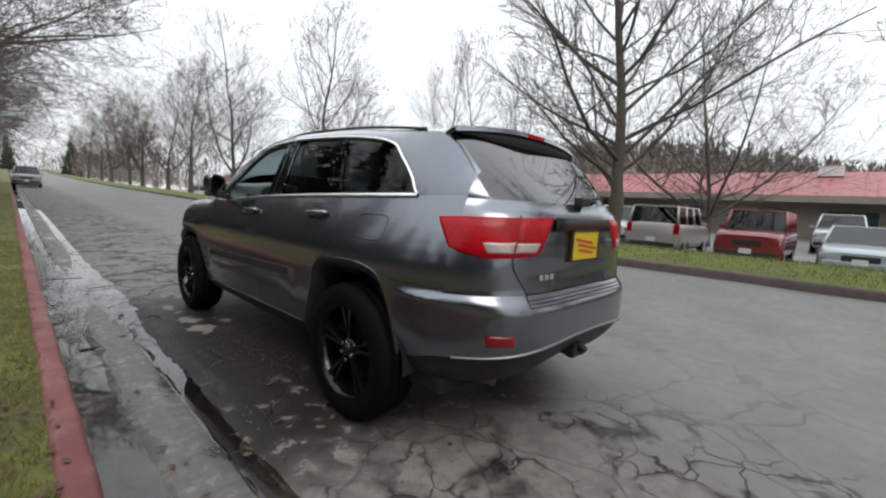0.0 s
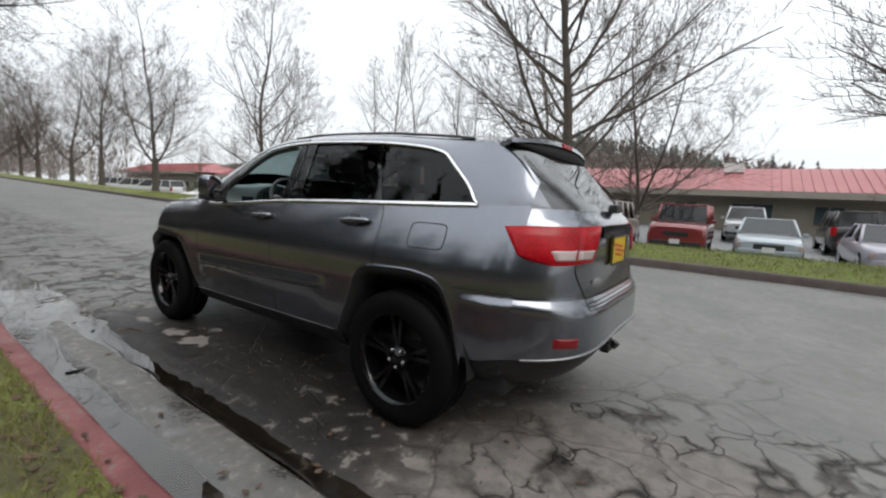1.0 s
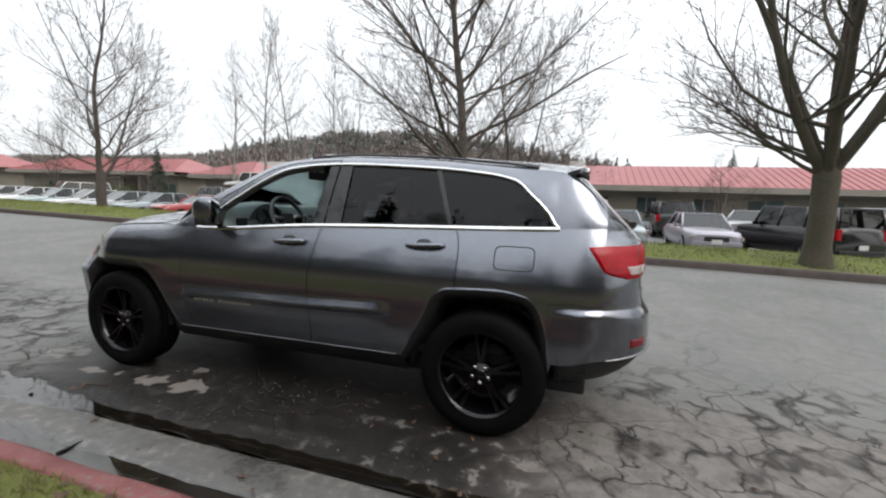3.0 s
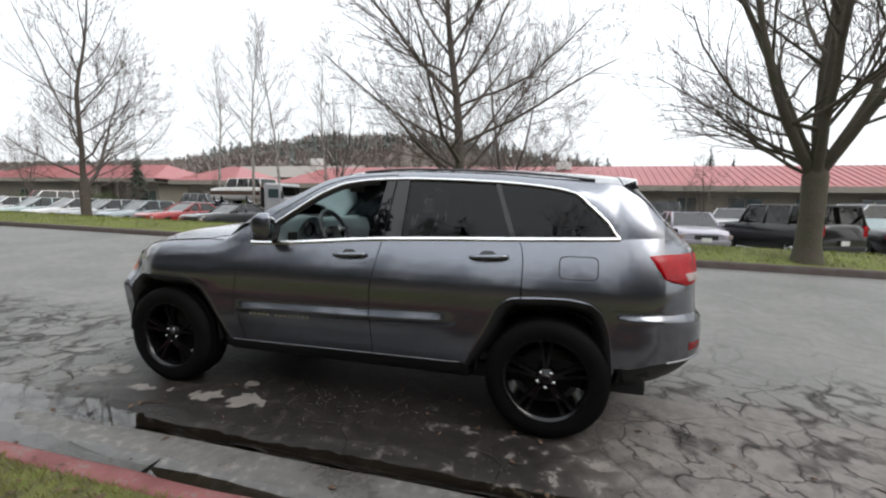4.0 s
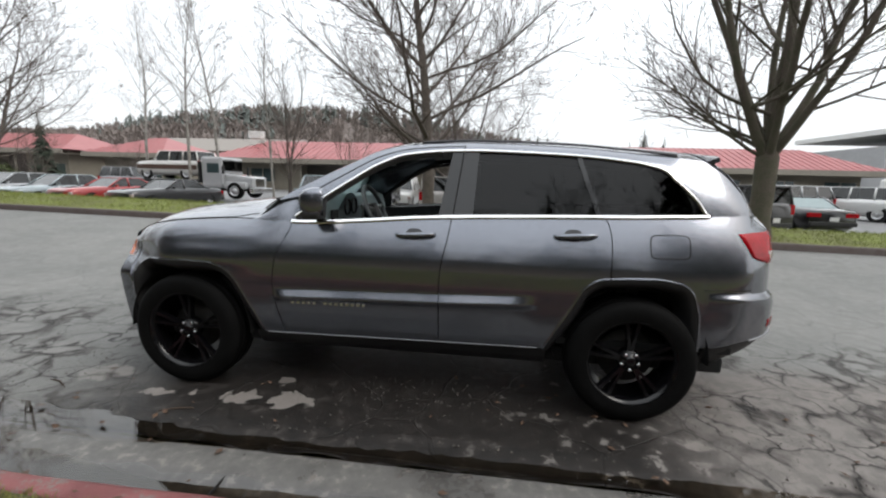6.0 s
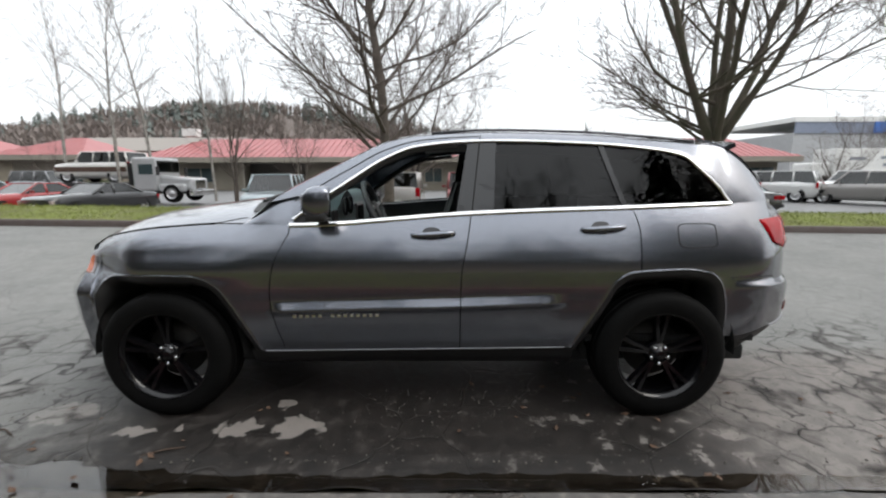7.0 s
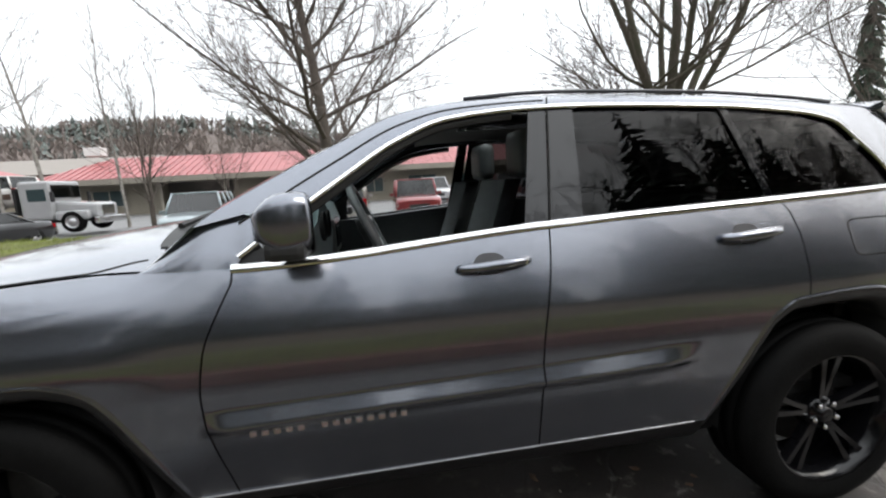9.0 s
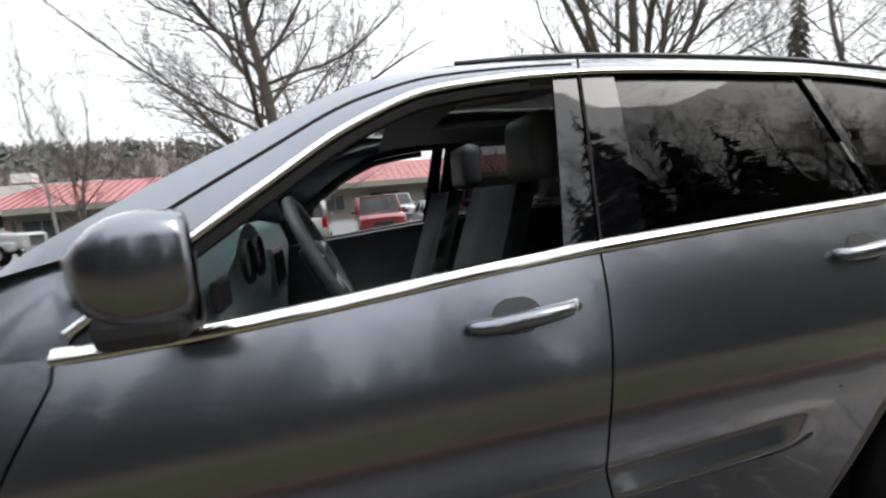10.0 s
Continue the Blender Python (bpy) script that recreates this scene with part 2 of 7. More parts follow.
class Net:
    """Short-hand for shader arithmetic."""

    def __init__(self, m):
        self.n, self.l = nodes_of(m)
        self.b = self.n["Principled BSDF"]
        tc = self.n.new("ShaderNodeTexCoord")
        self.p = tc.outputs["Object"]
        sep = self.n.new("ShaderNodeSeparateXYZ")
        self.l.new(self.p, sep.inputs[0])
        self.x, self.y, self.z = sep.outputs

    def put(self, socket, v):
        if isinstance(v, (int, float)):
            socket.default_value = v
        elif isinstance(v, tuple):
            socket.default_value = (*damp(v), 1) if len(v) == 3 else v
        else:
            self.l.new(v, socket)

    def op(self, kind, a, b=0.0, clamp=False):
        m = self.n.new("ShaderNodeMath")
        m.operation, m.use_clamp = kind, clamp
        self.put(m.inputs[0], a)
        self.put(m.inputs[1], b)
        return m.outputs[0]

    def ramp(self, v, a, b, lo=0.0, hi=1.0):
        m = self.n.new("ShaderNodeMapRange")
        m.interpolation_type = 'SMOOTHSTEP'
        self.put(m.inputs[0], v)
        for i, q in enumerate((a, b, lo, hi)):
            m.inputs[i + 1].default_value = q
        return m.outputs[0]

    def noise(self, scale, detail=4.0, rough=0.5, vec=None):
        m = self.n.new("ShaderNodeTexNoise")
        m.inputs["Scale"].default_value, m.inputs["Detail"].default_value, m.inputs["Roughness"].default_value = scale, detail, rough
        self.l.new(vec or self.p, m.inputs["Vector"])
        return m.outputs[0]

    def warped(self, scale, amount):
        n = self.n.new("ShaderNodeTexNoise")
        n.inputs["Scale"].default_value, n.inputs["Detail"].default_value = scale, 3
        self.l.new(self.p, n.inputs["Vector"])
        m = self.n.new("ShaderNodeVectorMath")
        m.operation = 'MULTIPLY_ADD'
        self.l.new(n.outputs["Color"], m.inputs[0])
        m.inputs[1].default_value = (amount,) * 3
        self.l.new(self.p, m.inputs[2])
        return m.outputs[0]

    def cracks(self, scale, vec):
        m = self.n.new("ShaderNodeTexVoronoi")
        m.feature = 'DISTANCE_TO_EDGE'
        m.inputs["Scale"].default_value = scale
        self.l.new(vec, m.inputs["Vector"])
        return m.outputs["Distance"]

    def spot(self, x, y, rx, ry, vec=None):
        """1 inside a ragged ellipse on the ground, 0 outside."""
        sep = self.n.new("ShaderNodeSeparateXYZ")
        self.l.new(vec, sep.inputs[0])
        a = self.op('DIVIDE', self.op('SUBTRACT', sep.outputs[0], x), rx)
        b = self.op('DIVIDE', self.op('SUBTRACT', sep.outputs[1], y), ry)
        d = self.op('ADD', self.op('MULTIPLY', a, a), self.op('MULTIPLY', b, b))
        return self.ramp(d, 1.15, 0.75)

    def mix(self, f, a, b):
        m = self.n.new("ShaderNodeMix")
        m.data_type = 'RGBA'
        self.put(m.inputs[0], f)
        self.put(m.inputs[6], a)
        self.put(m.inputs[7], b)
        return m.outputs[2]

    def bump(self, h, strength, dist=0.02):
        m = self.n.new("ShaderNodeBump")
        m.inputs["Strength"].default_value, m.inputs["Distance"].default_value = strength, dist
        self.l.new(h, m.inputs["Height"])
        self.l.new(m.outputs[0], self.b.inputs["Normal"])


def asphalt_material():
    m = bpy.data.materials.new("worn_asphalt")
    k = Net(m)
    grain = k.noise(160, 3, 0.6)
    blotch = k.noise(0.9, 5, 0.6)
    fine = k.noise(9, 5, 0.65)
    base = k.mix(k.ramp(blotch, 0.35, 0.65), (0.222, 0.223, 0.212), (0.27, 0.268, 0.254))
    base = k.mix(k.ramp(grain, 0.30, 0.42, 0.35, 0.0), base, (0.05, 0.05, 0.05))
    base = k.mix(k.ramp(grain, 0.62, 0.72, 0.0, 0.3), base, (0.42, 0.41, 0.38))
    # the damp, crumbled lane under and beside the parked car, its shade painted in
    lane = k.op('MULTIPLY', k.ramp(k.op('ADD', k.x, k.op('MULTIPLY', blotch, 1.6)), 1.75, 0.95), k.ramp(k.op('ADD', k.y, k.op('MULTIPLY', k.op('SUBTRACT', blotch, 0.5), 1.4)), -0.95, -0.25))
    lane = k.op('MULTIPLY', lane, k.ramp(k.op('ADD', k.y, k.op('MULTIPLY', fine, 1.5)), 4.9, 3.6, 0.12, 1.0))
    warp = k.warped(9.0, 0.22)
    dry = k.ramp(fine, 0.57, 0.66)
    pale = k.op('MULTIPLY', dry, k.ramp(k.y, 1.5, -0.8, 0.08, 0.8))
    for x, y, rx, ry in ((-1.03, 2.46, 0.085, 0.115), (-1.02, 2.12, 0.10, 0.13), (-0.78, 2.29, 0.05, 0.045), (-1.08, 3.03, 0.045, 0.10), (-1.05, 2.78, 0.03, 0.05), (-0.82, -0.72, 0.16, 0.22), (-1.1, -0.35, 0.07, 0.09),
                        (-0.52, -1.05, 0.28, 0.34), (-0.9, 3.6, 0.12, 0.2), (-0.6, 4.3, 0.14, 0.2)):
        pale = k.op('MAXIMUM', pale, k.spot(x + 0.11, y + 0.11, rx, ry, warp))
    wet_shade = k.op('MULTIPLY', lane, k.op('SUBTRACT', 1.0, pale), True)
    base = k.mix(k.op('MULTIPLY', wet_shade, 0.96), base, k.mix(k.ramp(fine, 0.35, 0.7), (0.011, 0.009, 0.008), (0.030, 0.024, 0.021)))
    k.b.inputs["Specular IOR Level"].default_value = 0.22
    base = k.mix(k.op('MULTIPLY', k.op('MULTIPLY', pale, lane), 0.75), base, (0.29, 0.255, 0.23))
    # the broken surface behind the car is paler and pinkish
    broken = k.op('MULTIPLY', k.ramp(k.y, 0.1, -0.7), k.op('MULTIPLY', k.ramp(k.op('ADD', k.x, k.op('MULTIPLY', blotch, 0.9)), 0.75, 0.15), k.ramp(k.y, -4.6, -2.2)))
    base = k.mix(k.op('MULTIPLY', broken, 0.75), base, k.mix(k.ramp(fine, 0.40, 0.60), (0.19, 0.168, 0.152), (0.30, 0.266, 0.245)))
    # alligator cracks behind and ahead of the car
    ragged = k.warped(3.0, 0.5)
    net = k.op('ADD', k.cracks(3.3, ragged), k.op('MULTIPLY', k.op('SUBTRACT', fine, 0.5), 0.10))
    net2 = k.cracks(1.3, k.warped(1.2, 0.5))
    where = k.op('MAXIMUM', k.op('MULTIPLY', k.op('MULTIPLY', k.ramp(k.y, -5.5, -1.5, 0.25, 1.0), k.ramp(k.op('ADD', k.y, k.op('MULTIPLY', blotch, 1.2)), 0.5, -0.2)), k.ramp(k.op('SUBTRACT', k.x, k.op('MULTIPLY', k.y, -0.15)), 0.75, 0.0)), k.op('MULTIPLY', k.ramp(k.y, 2.9, 3.7), k.ramp(k.x, 0.9, 0.1)))
    line = k.op('MULTIPLY', k.op('MULTIPLY', k.ramp(net, 0.045, 0.0), k.ramp(k.noise(2.3, 3), 0.38, 0.54)), where)
    line = k.op('MAXIMUM', line, k.op('MULTIPLY', k.ramp(net2, 0.014, 0.004), k.ramp(k.x, 6.5, -1.0, 0.0, 0.35)))
    halo = k.op('MULTIPLY', k.op('MULTIPLY', k.ramp(net, 0.19, 0.04), k.ramp(k.noise(1.9, 4, 0.6), 0.44, 0.58)), where)
    base = k.mix(k.op('MULTIPLY', halo, 0.85), base, (0.040, 0.034, 0.030))
    base = k.mix(k.op('MULTIPLY', line, 0.9), base, (0.016, 0.014, 0.012))
    k.put(k.b.inputs["Base Color"], base)
    k.put(k.b.inputs["Roughness"], k.op('SUBTRACT', k.ramp(fine, 0.3, 0.7, 0.52, 0.70), k.op('MULTIPLY', wet_shade, 0.10)))
    h = k.op('SUBTRACT', k.op('ADD', k.op('MULTIPLY', grain, 0.35), k.op('MULTIPLY', fine, 0.5)), k.op('MULTIPLY', line, 1.2))
    k.bump(h, 0.55, 0.012)
    return m


def concrete_material():
    m = bpy.data.materials.new("gutter_concrete")
    k = Net(m)
    fine, big = k.noise(14, 6, 0.65), k.noise(1.7, 4)
    c = k.mix(k.ramp(fine, 0.35, 0.65), (0.125, 0.12, 0.112), (0.185, 0.176, 0.163))
    damp = k.ramp(k.op('ADD', big, k.op('MULTIPLY', k.op('SUBTRACT', fine, 0.5), 0.5)), 0.50, 0.66)
    # the foot of the kerb stays wet
    damp = k.op('MAXIMUM', damp, k.ramp(k.op('ADD', k.x, k.op('MULTIPLY', k.op('SUBTRACT', big, 0.5), 0.35)), -1.70, -1.78))
    c = k.mix(k.op('MULTIPLY', damp, 0.65), c, (0.045, 0.042, 0.04))
    pale = k.op('MULTIPLY', k.ramp(fine, 0.56, 0.64), k.ramp(k.x, -1.86, -1.66))
    c = k.mix(k.op('MULTIPLY', pale, 0.6), c, (0.33, 0.30, 0.27))
    k.put(k.b.inputs["Base Color"], c)
    k.put(k.b.inputs["Roughness"], k.ramp(damp, 0, 1, 0.60, 0.13))
    k.bump(fine, 0.16, 0.01)
    return m


def kerb_material():
    m = bpy.data.materials.new("red_kerb_paint")
    k = Net(m)
    fine, big = k.noise(35, 6, 0.7), k.noise(4, 5)
    worn = k.ramp(k.op('ADD', fine, k.op('MULTIPLY', big, 0.5)), 0.80, 0.95)
    c = k.mix(k.ramp(big, 0.35, 0.65), (0.20, 0.055, 0.055), (0.29, 0.092, 0.09))
    c = k.mix(worn, c, (0.22, 0.19, 0.17))
    k.put(k.b.inputs["Base Color"], c)
    k.b.inputs["Roughness"].default_value = 0.7
    k.bump(fine, 0.5, 0.01)
    return m


def turf_material(name, a, b, c, litter=False):
    m = bpy.data.materials.new(name)
    k = Net(m)
    big, mid, fine = k.noise(1.1, 4), k.noise(6, 5, 0.6), k.noise(60, 4, 0.7)
    col = k.mix(k.ramp(k.op('ADD', mid, k.op('MULTIPLY', k.op('SUBTRACT', big, 0.5), 0.8)), 0.42, 0.58), a, b)
    col = k.mix(k.ramp(fine, 0.5, 0.75, 0, 0.8), col, c)
    if litter:
        leaves = k.ramp(k.op('ADD', k.x, k.op('MULTIPLY', k.op('SUBTRACT', big, 0.5), 1.5)), -3.6, -4.6)
        col = k.mix(leaves, col, k.mix(k.ramp(mid, 0.4, 0.6), (0.13, 0.085, 0.06), (0.24, 0.155, 0.115)))
    k.put(k.b.inputs["Base Color"], col)
    k.b.inputs["Roughness"].default_value = 0.95
    k.bump(k.op('ADD', fine, mid), 0.9, 0.03)
    return m


ASPHALT, CONCRETE, KERB_RED = asphalt_material(), concrete_material(), kerb_material()
TURF = turf_material("mossy_turf", (0.13, 0.125, 0.048), (0.205, 0.235, 0.05), (0.27, 0.205, 0.12), True)
FAR_TURF = turf_material("green_turf", (0.17, 0.18, 0.05), (0.22, 0.27, 0.045), (0.24, 0.20, 0.085))
LOT = mat("lot_asphalt", (0.22, 0.22, 0.22), 0.55, var=0.25, scale=0.8, bump=0.2, bscale=50)
FAR_KERB = mat("old_kerb", (0.085, 0.055, 0.05), 0.8, scale=5, color2=(0.13, 0.11, 0.10), bump=0.4)
WATER = glass("puddle_water", (0.72, 0.66, 0.58), rough=0.02, ior=1.6)


def build_litter():
    """Grass blades, fallen leaves and loose grit near the camera's way."""
    rng = random.Random(3)
    v, f = [], []

    def blade(x, y, z, h, w):
        a = rng.uniform(0, math.tau)
        dx, dy = math.cos(a), math.sin(a)
        lx, ly = rng.uniform(-0.6, 0.6) * h, rng.uniform(-0.6, 0.6) * h
        b = len(v)
        v.extend([(x - dx * w, y - dy * w, z), (x + dx * w, y + dy * w, z), (x + lx * 0.5 + dx * w * 0.6, y + ly * 0.5 + dy * w * 0.6, z + h * 0.65), (x + lx, y + ly, z + h)])
        f.extend([(b, b + 1, b + 2), (b, b + 2, b + 3)])
    for k in range(44000):
        y = -1.2 + 9.5 * rng.random() ** 1.3
        x = -2.10 - 1.5 * rng.random() ** 1.2
        if noise.noise((x * 3, y * 3, 7)) < -0.26:
            continue
        blade(x, y, along(y) + 0.10 + 0.05 * step(-2.2, -3.5, x), rng.uniform(0.018, 0.06), 0.0034)
    for k in range(9000):
        y = 8 + 22 * rng.random() ** 1.5
        x = -2.10 - 2.6 * rng.random()
        blade(x, y, along(y) + 0.10, rng.uniform(0.02, 0.06), 0.005)
    tagged(raw("grass", v, f, mat("grass_blades", (0.28, 0.30, 0.065), 0.8, scale=1.5, color2=(0.22, 0.19, 0.075))), "short mossy grass on the near verge", "grass", kind="stuff")
    v, f = [], []
    for k in range(22000):
        y = -12 + 40 * rng.random()
        x = FAR_X + 0.2 + 3.3 * rng.random()
        blade(x, y, verge_z(x, y) - 0.01, rng.uniform(0.03, 0.09), 0.008)
    tagged(raw("grass", v, f, mat("far_grass_blades", (0.25, 0.31, 0.05), 0.8, scale=0.8, color2=(0.19, 0.20, 0.045))), "short green grass across the street", "grass", kind="stuff")
    v, f = [], []
    for k in range(1500):
        if k < 1400:
            x, y = -2.06 - 1.4 * rng.random(), -1.0 + 11 * rng.random() ** 1.4
            z = along(y) + 0.128 + 0.05 * step(-2.2, -3.5, x)
        else:
            x, y = -1.97 + 1.5 * rng.random() ** 1.7, -1.5 + 8 * rng.random()
            z = along(y) + (0.0 if x < GUTTER_X else 0.006)
        a, s = rng.uniform(0, math.tau), rng.uniform(0.012, 0.032)
        d, e = Vector((math.cos(a), math.sin(a), rng.uniform(-0.3, 0.3))) * s, Vector((-math.sin(a), math.cos(a), rng.uniform(-0.3, 0.3))) * s * 0.55
        c, b = Vector((x, y, z + 0.006)), len(v)
        v.extend([c - d, c - d * 0.2 + e, c + d, c - d * 0.1 - e, c + Vector((0, 0, 0.006))])
        f.extend([(b, b + 4, b + 1), (b + 1, b + 4, b + 2), (b + 2, b + 4, b + 3), (b + 3, b + 4, b)])
    tagged(raw("fallen_leaves", v, f, mat("dead_leaves", (0.16, 0.085, 0.045), 0.75, scale=9, color2=(0.06, 0.035, 0.022))), "brown dead leaves on the grass and in the gutter", "leaves", kind="stuff")
    v, f = [], []
    for k in range(1500):
        x, y = -1.33 + 0.75 * rng.random() ** 1.3, -1.6 + 6.5 * rng.random()
        s = rng.uniform(0.002, 0.007)
        c, b = Vector((x, y, road_z(x, y) - 0.004)), len(v)
        v.extend([c + Vector((rng.uniform(0.6, 1.2) * s * p, rng.uniform(0.6, 1.2) * s * q, 0)) for p, q in ((-1, -1), (1, -1), (1, 1), (-1, 1))] + [c + Vector((0, 0, s * 1.3))])
        f.extend([(b, b + 1, b + 4), (b + 1, b + 2, b + 4), (b + 2, b + 3, b + 4), (b + 3, b, b + 4)])
    tagged(raw("grit", v, f, mat("grit_stone", (0.16, 0.14, 0.12), 0.8, scale=40, color2=(0.05, 0.045, 0.04))), "loose grit and small stones on the damp asphalt", "gravel", kind="stuff")
    # a few twigs on the road
    for x, y, a, ln in ((-1.42, 4.35, 20, 0.35), (-1.1, 3.75, 70, 0.18), (-1.25, 2.75, 110, 0.2), (-0.95, -1.75, 30, 0.16), (-1.3, 7.5, 10, 0.4)):
        bm = bmesh.new()
        c = Vector((x, y, road_z(x, y) + 0.004))
        d = Vector((math.cos(radians(a)), math.sin(radians(a)), 0))
        tube(bm, [c - d * ln / 2, c + Vector((0.01, -0.012, 0.006)), c + d * ln / 2], [0.004, 0.006, 0.003], 5)
        tagged(mesh_ob("twig", bm, mat("fallen_twig", (0.07, 0.045, 0.03), 0.8, var=0.2)), "short brown twig lying on the asphalt", "twig", "fallen twigs")


def build_ground():
    ys = spaced(-60, -3, (0, 0), 1, 3.0)[:-1] + spaced(-3, 7, (-9, 9), 0.08, 1.0)[:-1] + spaced(7, 400, (7, 14), 0.4, 4.0)
    bm = bmesh.new()
    xs = [GUTTER_X, -1.475, -1.45, -1.425, -1.40, -1.375, -1.35, -1.32, -1.29, -1.25, -1.2, -0.8, -0.4, 0, 0.5, 1, 2, 3, 4, 5, 6, FAR_X + 0.05]

    def road(x, y):
        z = road_z(x, y)
        if x < -1.3 and -6 < y < 20:
            z += 0.008 * noise.noise((x * 4, y * 2.0, 0)) + 0.007 * noise.noise((x * 17, y * 11, 3)) - 0.009 - 0.020 * math.exp(-((x + 1.44) / 0.06) ** 2)
        else:
            z += 0.008 * noise.noise((x * 0.9, y * 0.9, 3))
        dx = 0.035 * noise.noise((0, y * 3.1, 5)) if x == GUTTER_X else 0
        return (x + dx, y, z)
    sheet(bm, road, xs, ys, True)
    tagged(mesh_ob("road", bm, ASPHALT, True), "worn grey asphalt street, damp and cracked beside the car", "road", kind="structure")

    # the gutter pan and the water that stands in it
    bm = bmesh.new()
    gx = [KERB_X - 0.02] + [-1.97 + 0.03 * k for k in range(16)] + [GUTTER_X + 0.03]

    def pan(x, y):
        low = -0.006 - 0.022 * step(-1.70, -1.84, x) - 0.010 * step(-1.60, -1.52, x) - 0.007 * step(2.6, 4.0, y) * step(8.0, 6.0, y)
        return (x, y, along(y) + low + 0.006 * noise.noise((x * 3, y * 1.6, 9)) + 0.0025 * noise.noise((x * 14, y * 9, 1)) - 0.03 * (x > -1.48))
    gys = spaced(-60, -3, (0, 0), 1, 3.0)[:-1] + spaced(-3, 7, (-9, 9), 0.06, 1.0)[:-1] + spaced(7, 400, (7, 14), 0.4, 4.0)
    sheet(bm, pan, gx, gys, True)
    tagged(mesh_ob("gutter", bm, CONCRETE, True), "damp concrete gutter along the kerb", "gutter", kind="structure")
    bm = bmesh.new()
    sheet(bm, lambda x, y: (x, y, along(y) - 0.0195 + 0.0110 * step(2.3, 3.3, y) * step(7.0, 4.6, y)), [KERB_X, -1.7, GUTTER_X + 0.02, -1.4, -1.22], spaced(-4, 60, (-4, 12), 0.5, 3.0), True)
    outward(bm, (-1.7, 10, -900))
    tagged(mesh_ob("water", bm, WATER, True), "shallow rain water standing in the gutter", "puddle", kind="structure")
    # joints across the pan
    bm = bmesh.new()
    for y in (-3.9, -0.9, 2.1, 5.1):
        box(bm, (-1.71, y, along(y) - 0.012), (0.30, 0.006, 0.012))
    tagged(mesh_ob("joint", bm, VOID), "dark open joint across the concrete gutter", "joint", kind="structure")

    # near kerb, painted red
    bm = bmesh.new()
    prof = [(0.0, -0.06), (0.0, 0.085), (-0.008, 0.108), (-0.03, 0.12), (-0.10, 0.122), (-0.125, 0.118), (-0.14, 0.02)]

    def kerb(i, y):
        x, z = prof[i]
        j = 0.006 * noise.noise((i * 0.7, y * 4, 2))
        return (KERB_X + x + j, y, along(y) + z + j)
    sheet(bm, kerb, range(len(prof)), spaced(-60, 400, (-4, 10), 0.1, 4.0))
    tagged(mesh_ob("kerb", bm, KERB_RED, True), "low concrete kerb with faded red paint", "kerb", kind="structure")

    # near verge
    bm = bmesh.new()

    def near(x, y):
        return (x, y, along(y) + 0.115 + 0.05 * step(-2.2, -3.5, x) + (0.025 * noise.noise((x * 2.2, y * 2.2, 1)) if x < -2.1 else 0.0) + 0.25 * step(-6, -16, x))
    sheet(bm, near, [-420, -120, -40, -16, -10, -7, -5.5, -4.8, -4.2, -3.7, -3.3, -3.0, -2.8, -2.6, -2.4, -2.25, -2.1], spaced(-60, 400, (-4, 10), 0.25, 4.0), True)
    tagged(mesh_ob("verge_near", bm, TURF, True), "mossy grass verge strewn with brown leaves", "grass", kind="structure")

    # far kerb and verge
    bm = bmesh.new()
    fprof = [(0.0, 0.10), (0.0, 0.27), (0.02, 0.30), (0.14, 0.305), (0.17, 0.28)]
    sheet(bm, lambda i, y: (FAR_X + fprof[i][0], y, along(y) + fprof[i][1]), range(len(fprof)), spaced(-60, 400, (-20, 30), 1, 4), True)
    tagged(mesh_ob("kerb_far", bm, FAR_KERB, True), "dark weathered concrete kerb across the street", "kerb", kind="structure")
    bm = bmesh.new()
    sheet(bm, lambda x, y: (x, y, verge_z(x, y) + (0.03 * noise.noise((x, y, 4)) if 7.1 < x < 10.5 else 0)), [FAR_X + 0.15, 7.2, 7.6, 8.0, 8.5, 9.0, 9.6, 10.2, 11.05], spaced(-60, 400, (-20, 30), 0.5, 4), True)
    tagged(mesh_ob("verge_far", bm, FAR_TURF, True), "green grass strip between the street and the car park", "grass", kind="structure")
    bm = bmesh.new()
    sheet(bm, lambda x, y: (x, y, lot_z(x, y) if x < 60 else lot_z(60, y) + (x - 60) * 0.004), [11.0, 12, 16, 20, 26, 33, 45, 60, 120, 420], spaced(-420, 500, (-60, 60), 4, 20), True)
    tagged(mesh_ob("ground_lot", bm, LOT, True), "grey asphalt car park", "car park", kind="structure")
    bm = bmesh.new()
    box(bm, (0, -240, -1.2), (840, 360, 0.3))
    box(bm, (0, 0, -3.2), (2400, 2400, 0.3))
    tagged(mesh_ob("ground", bm, TURF), "open ground round the street", "ground", kind="structure")


build_ground()
build_litter()

# ---- the grey off-road car at the kerb ----
TYRE_R = 0.385
ARCH = ((0.0, 0.50), (2.915, 0.49))
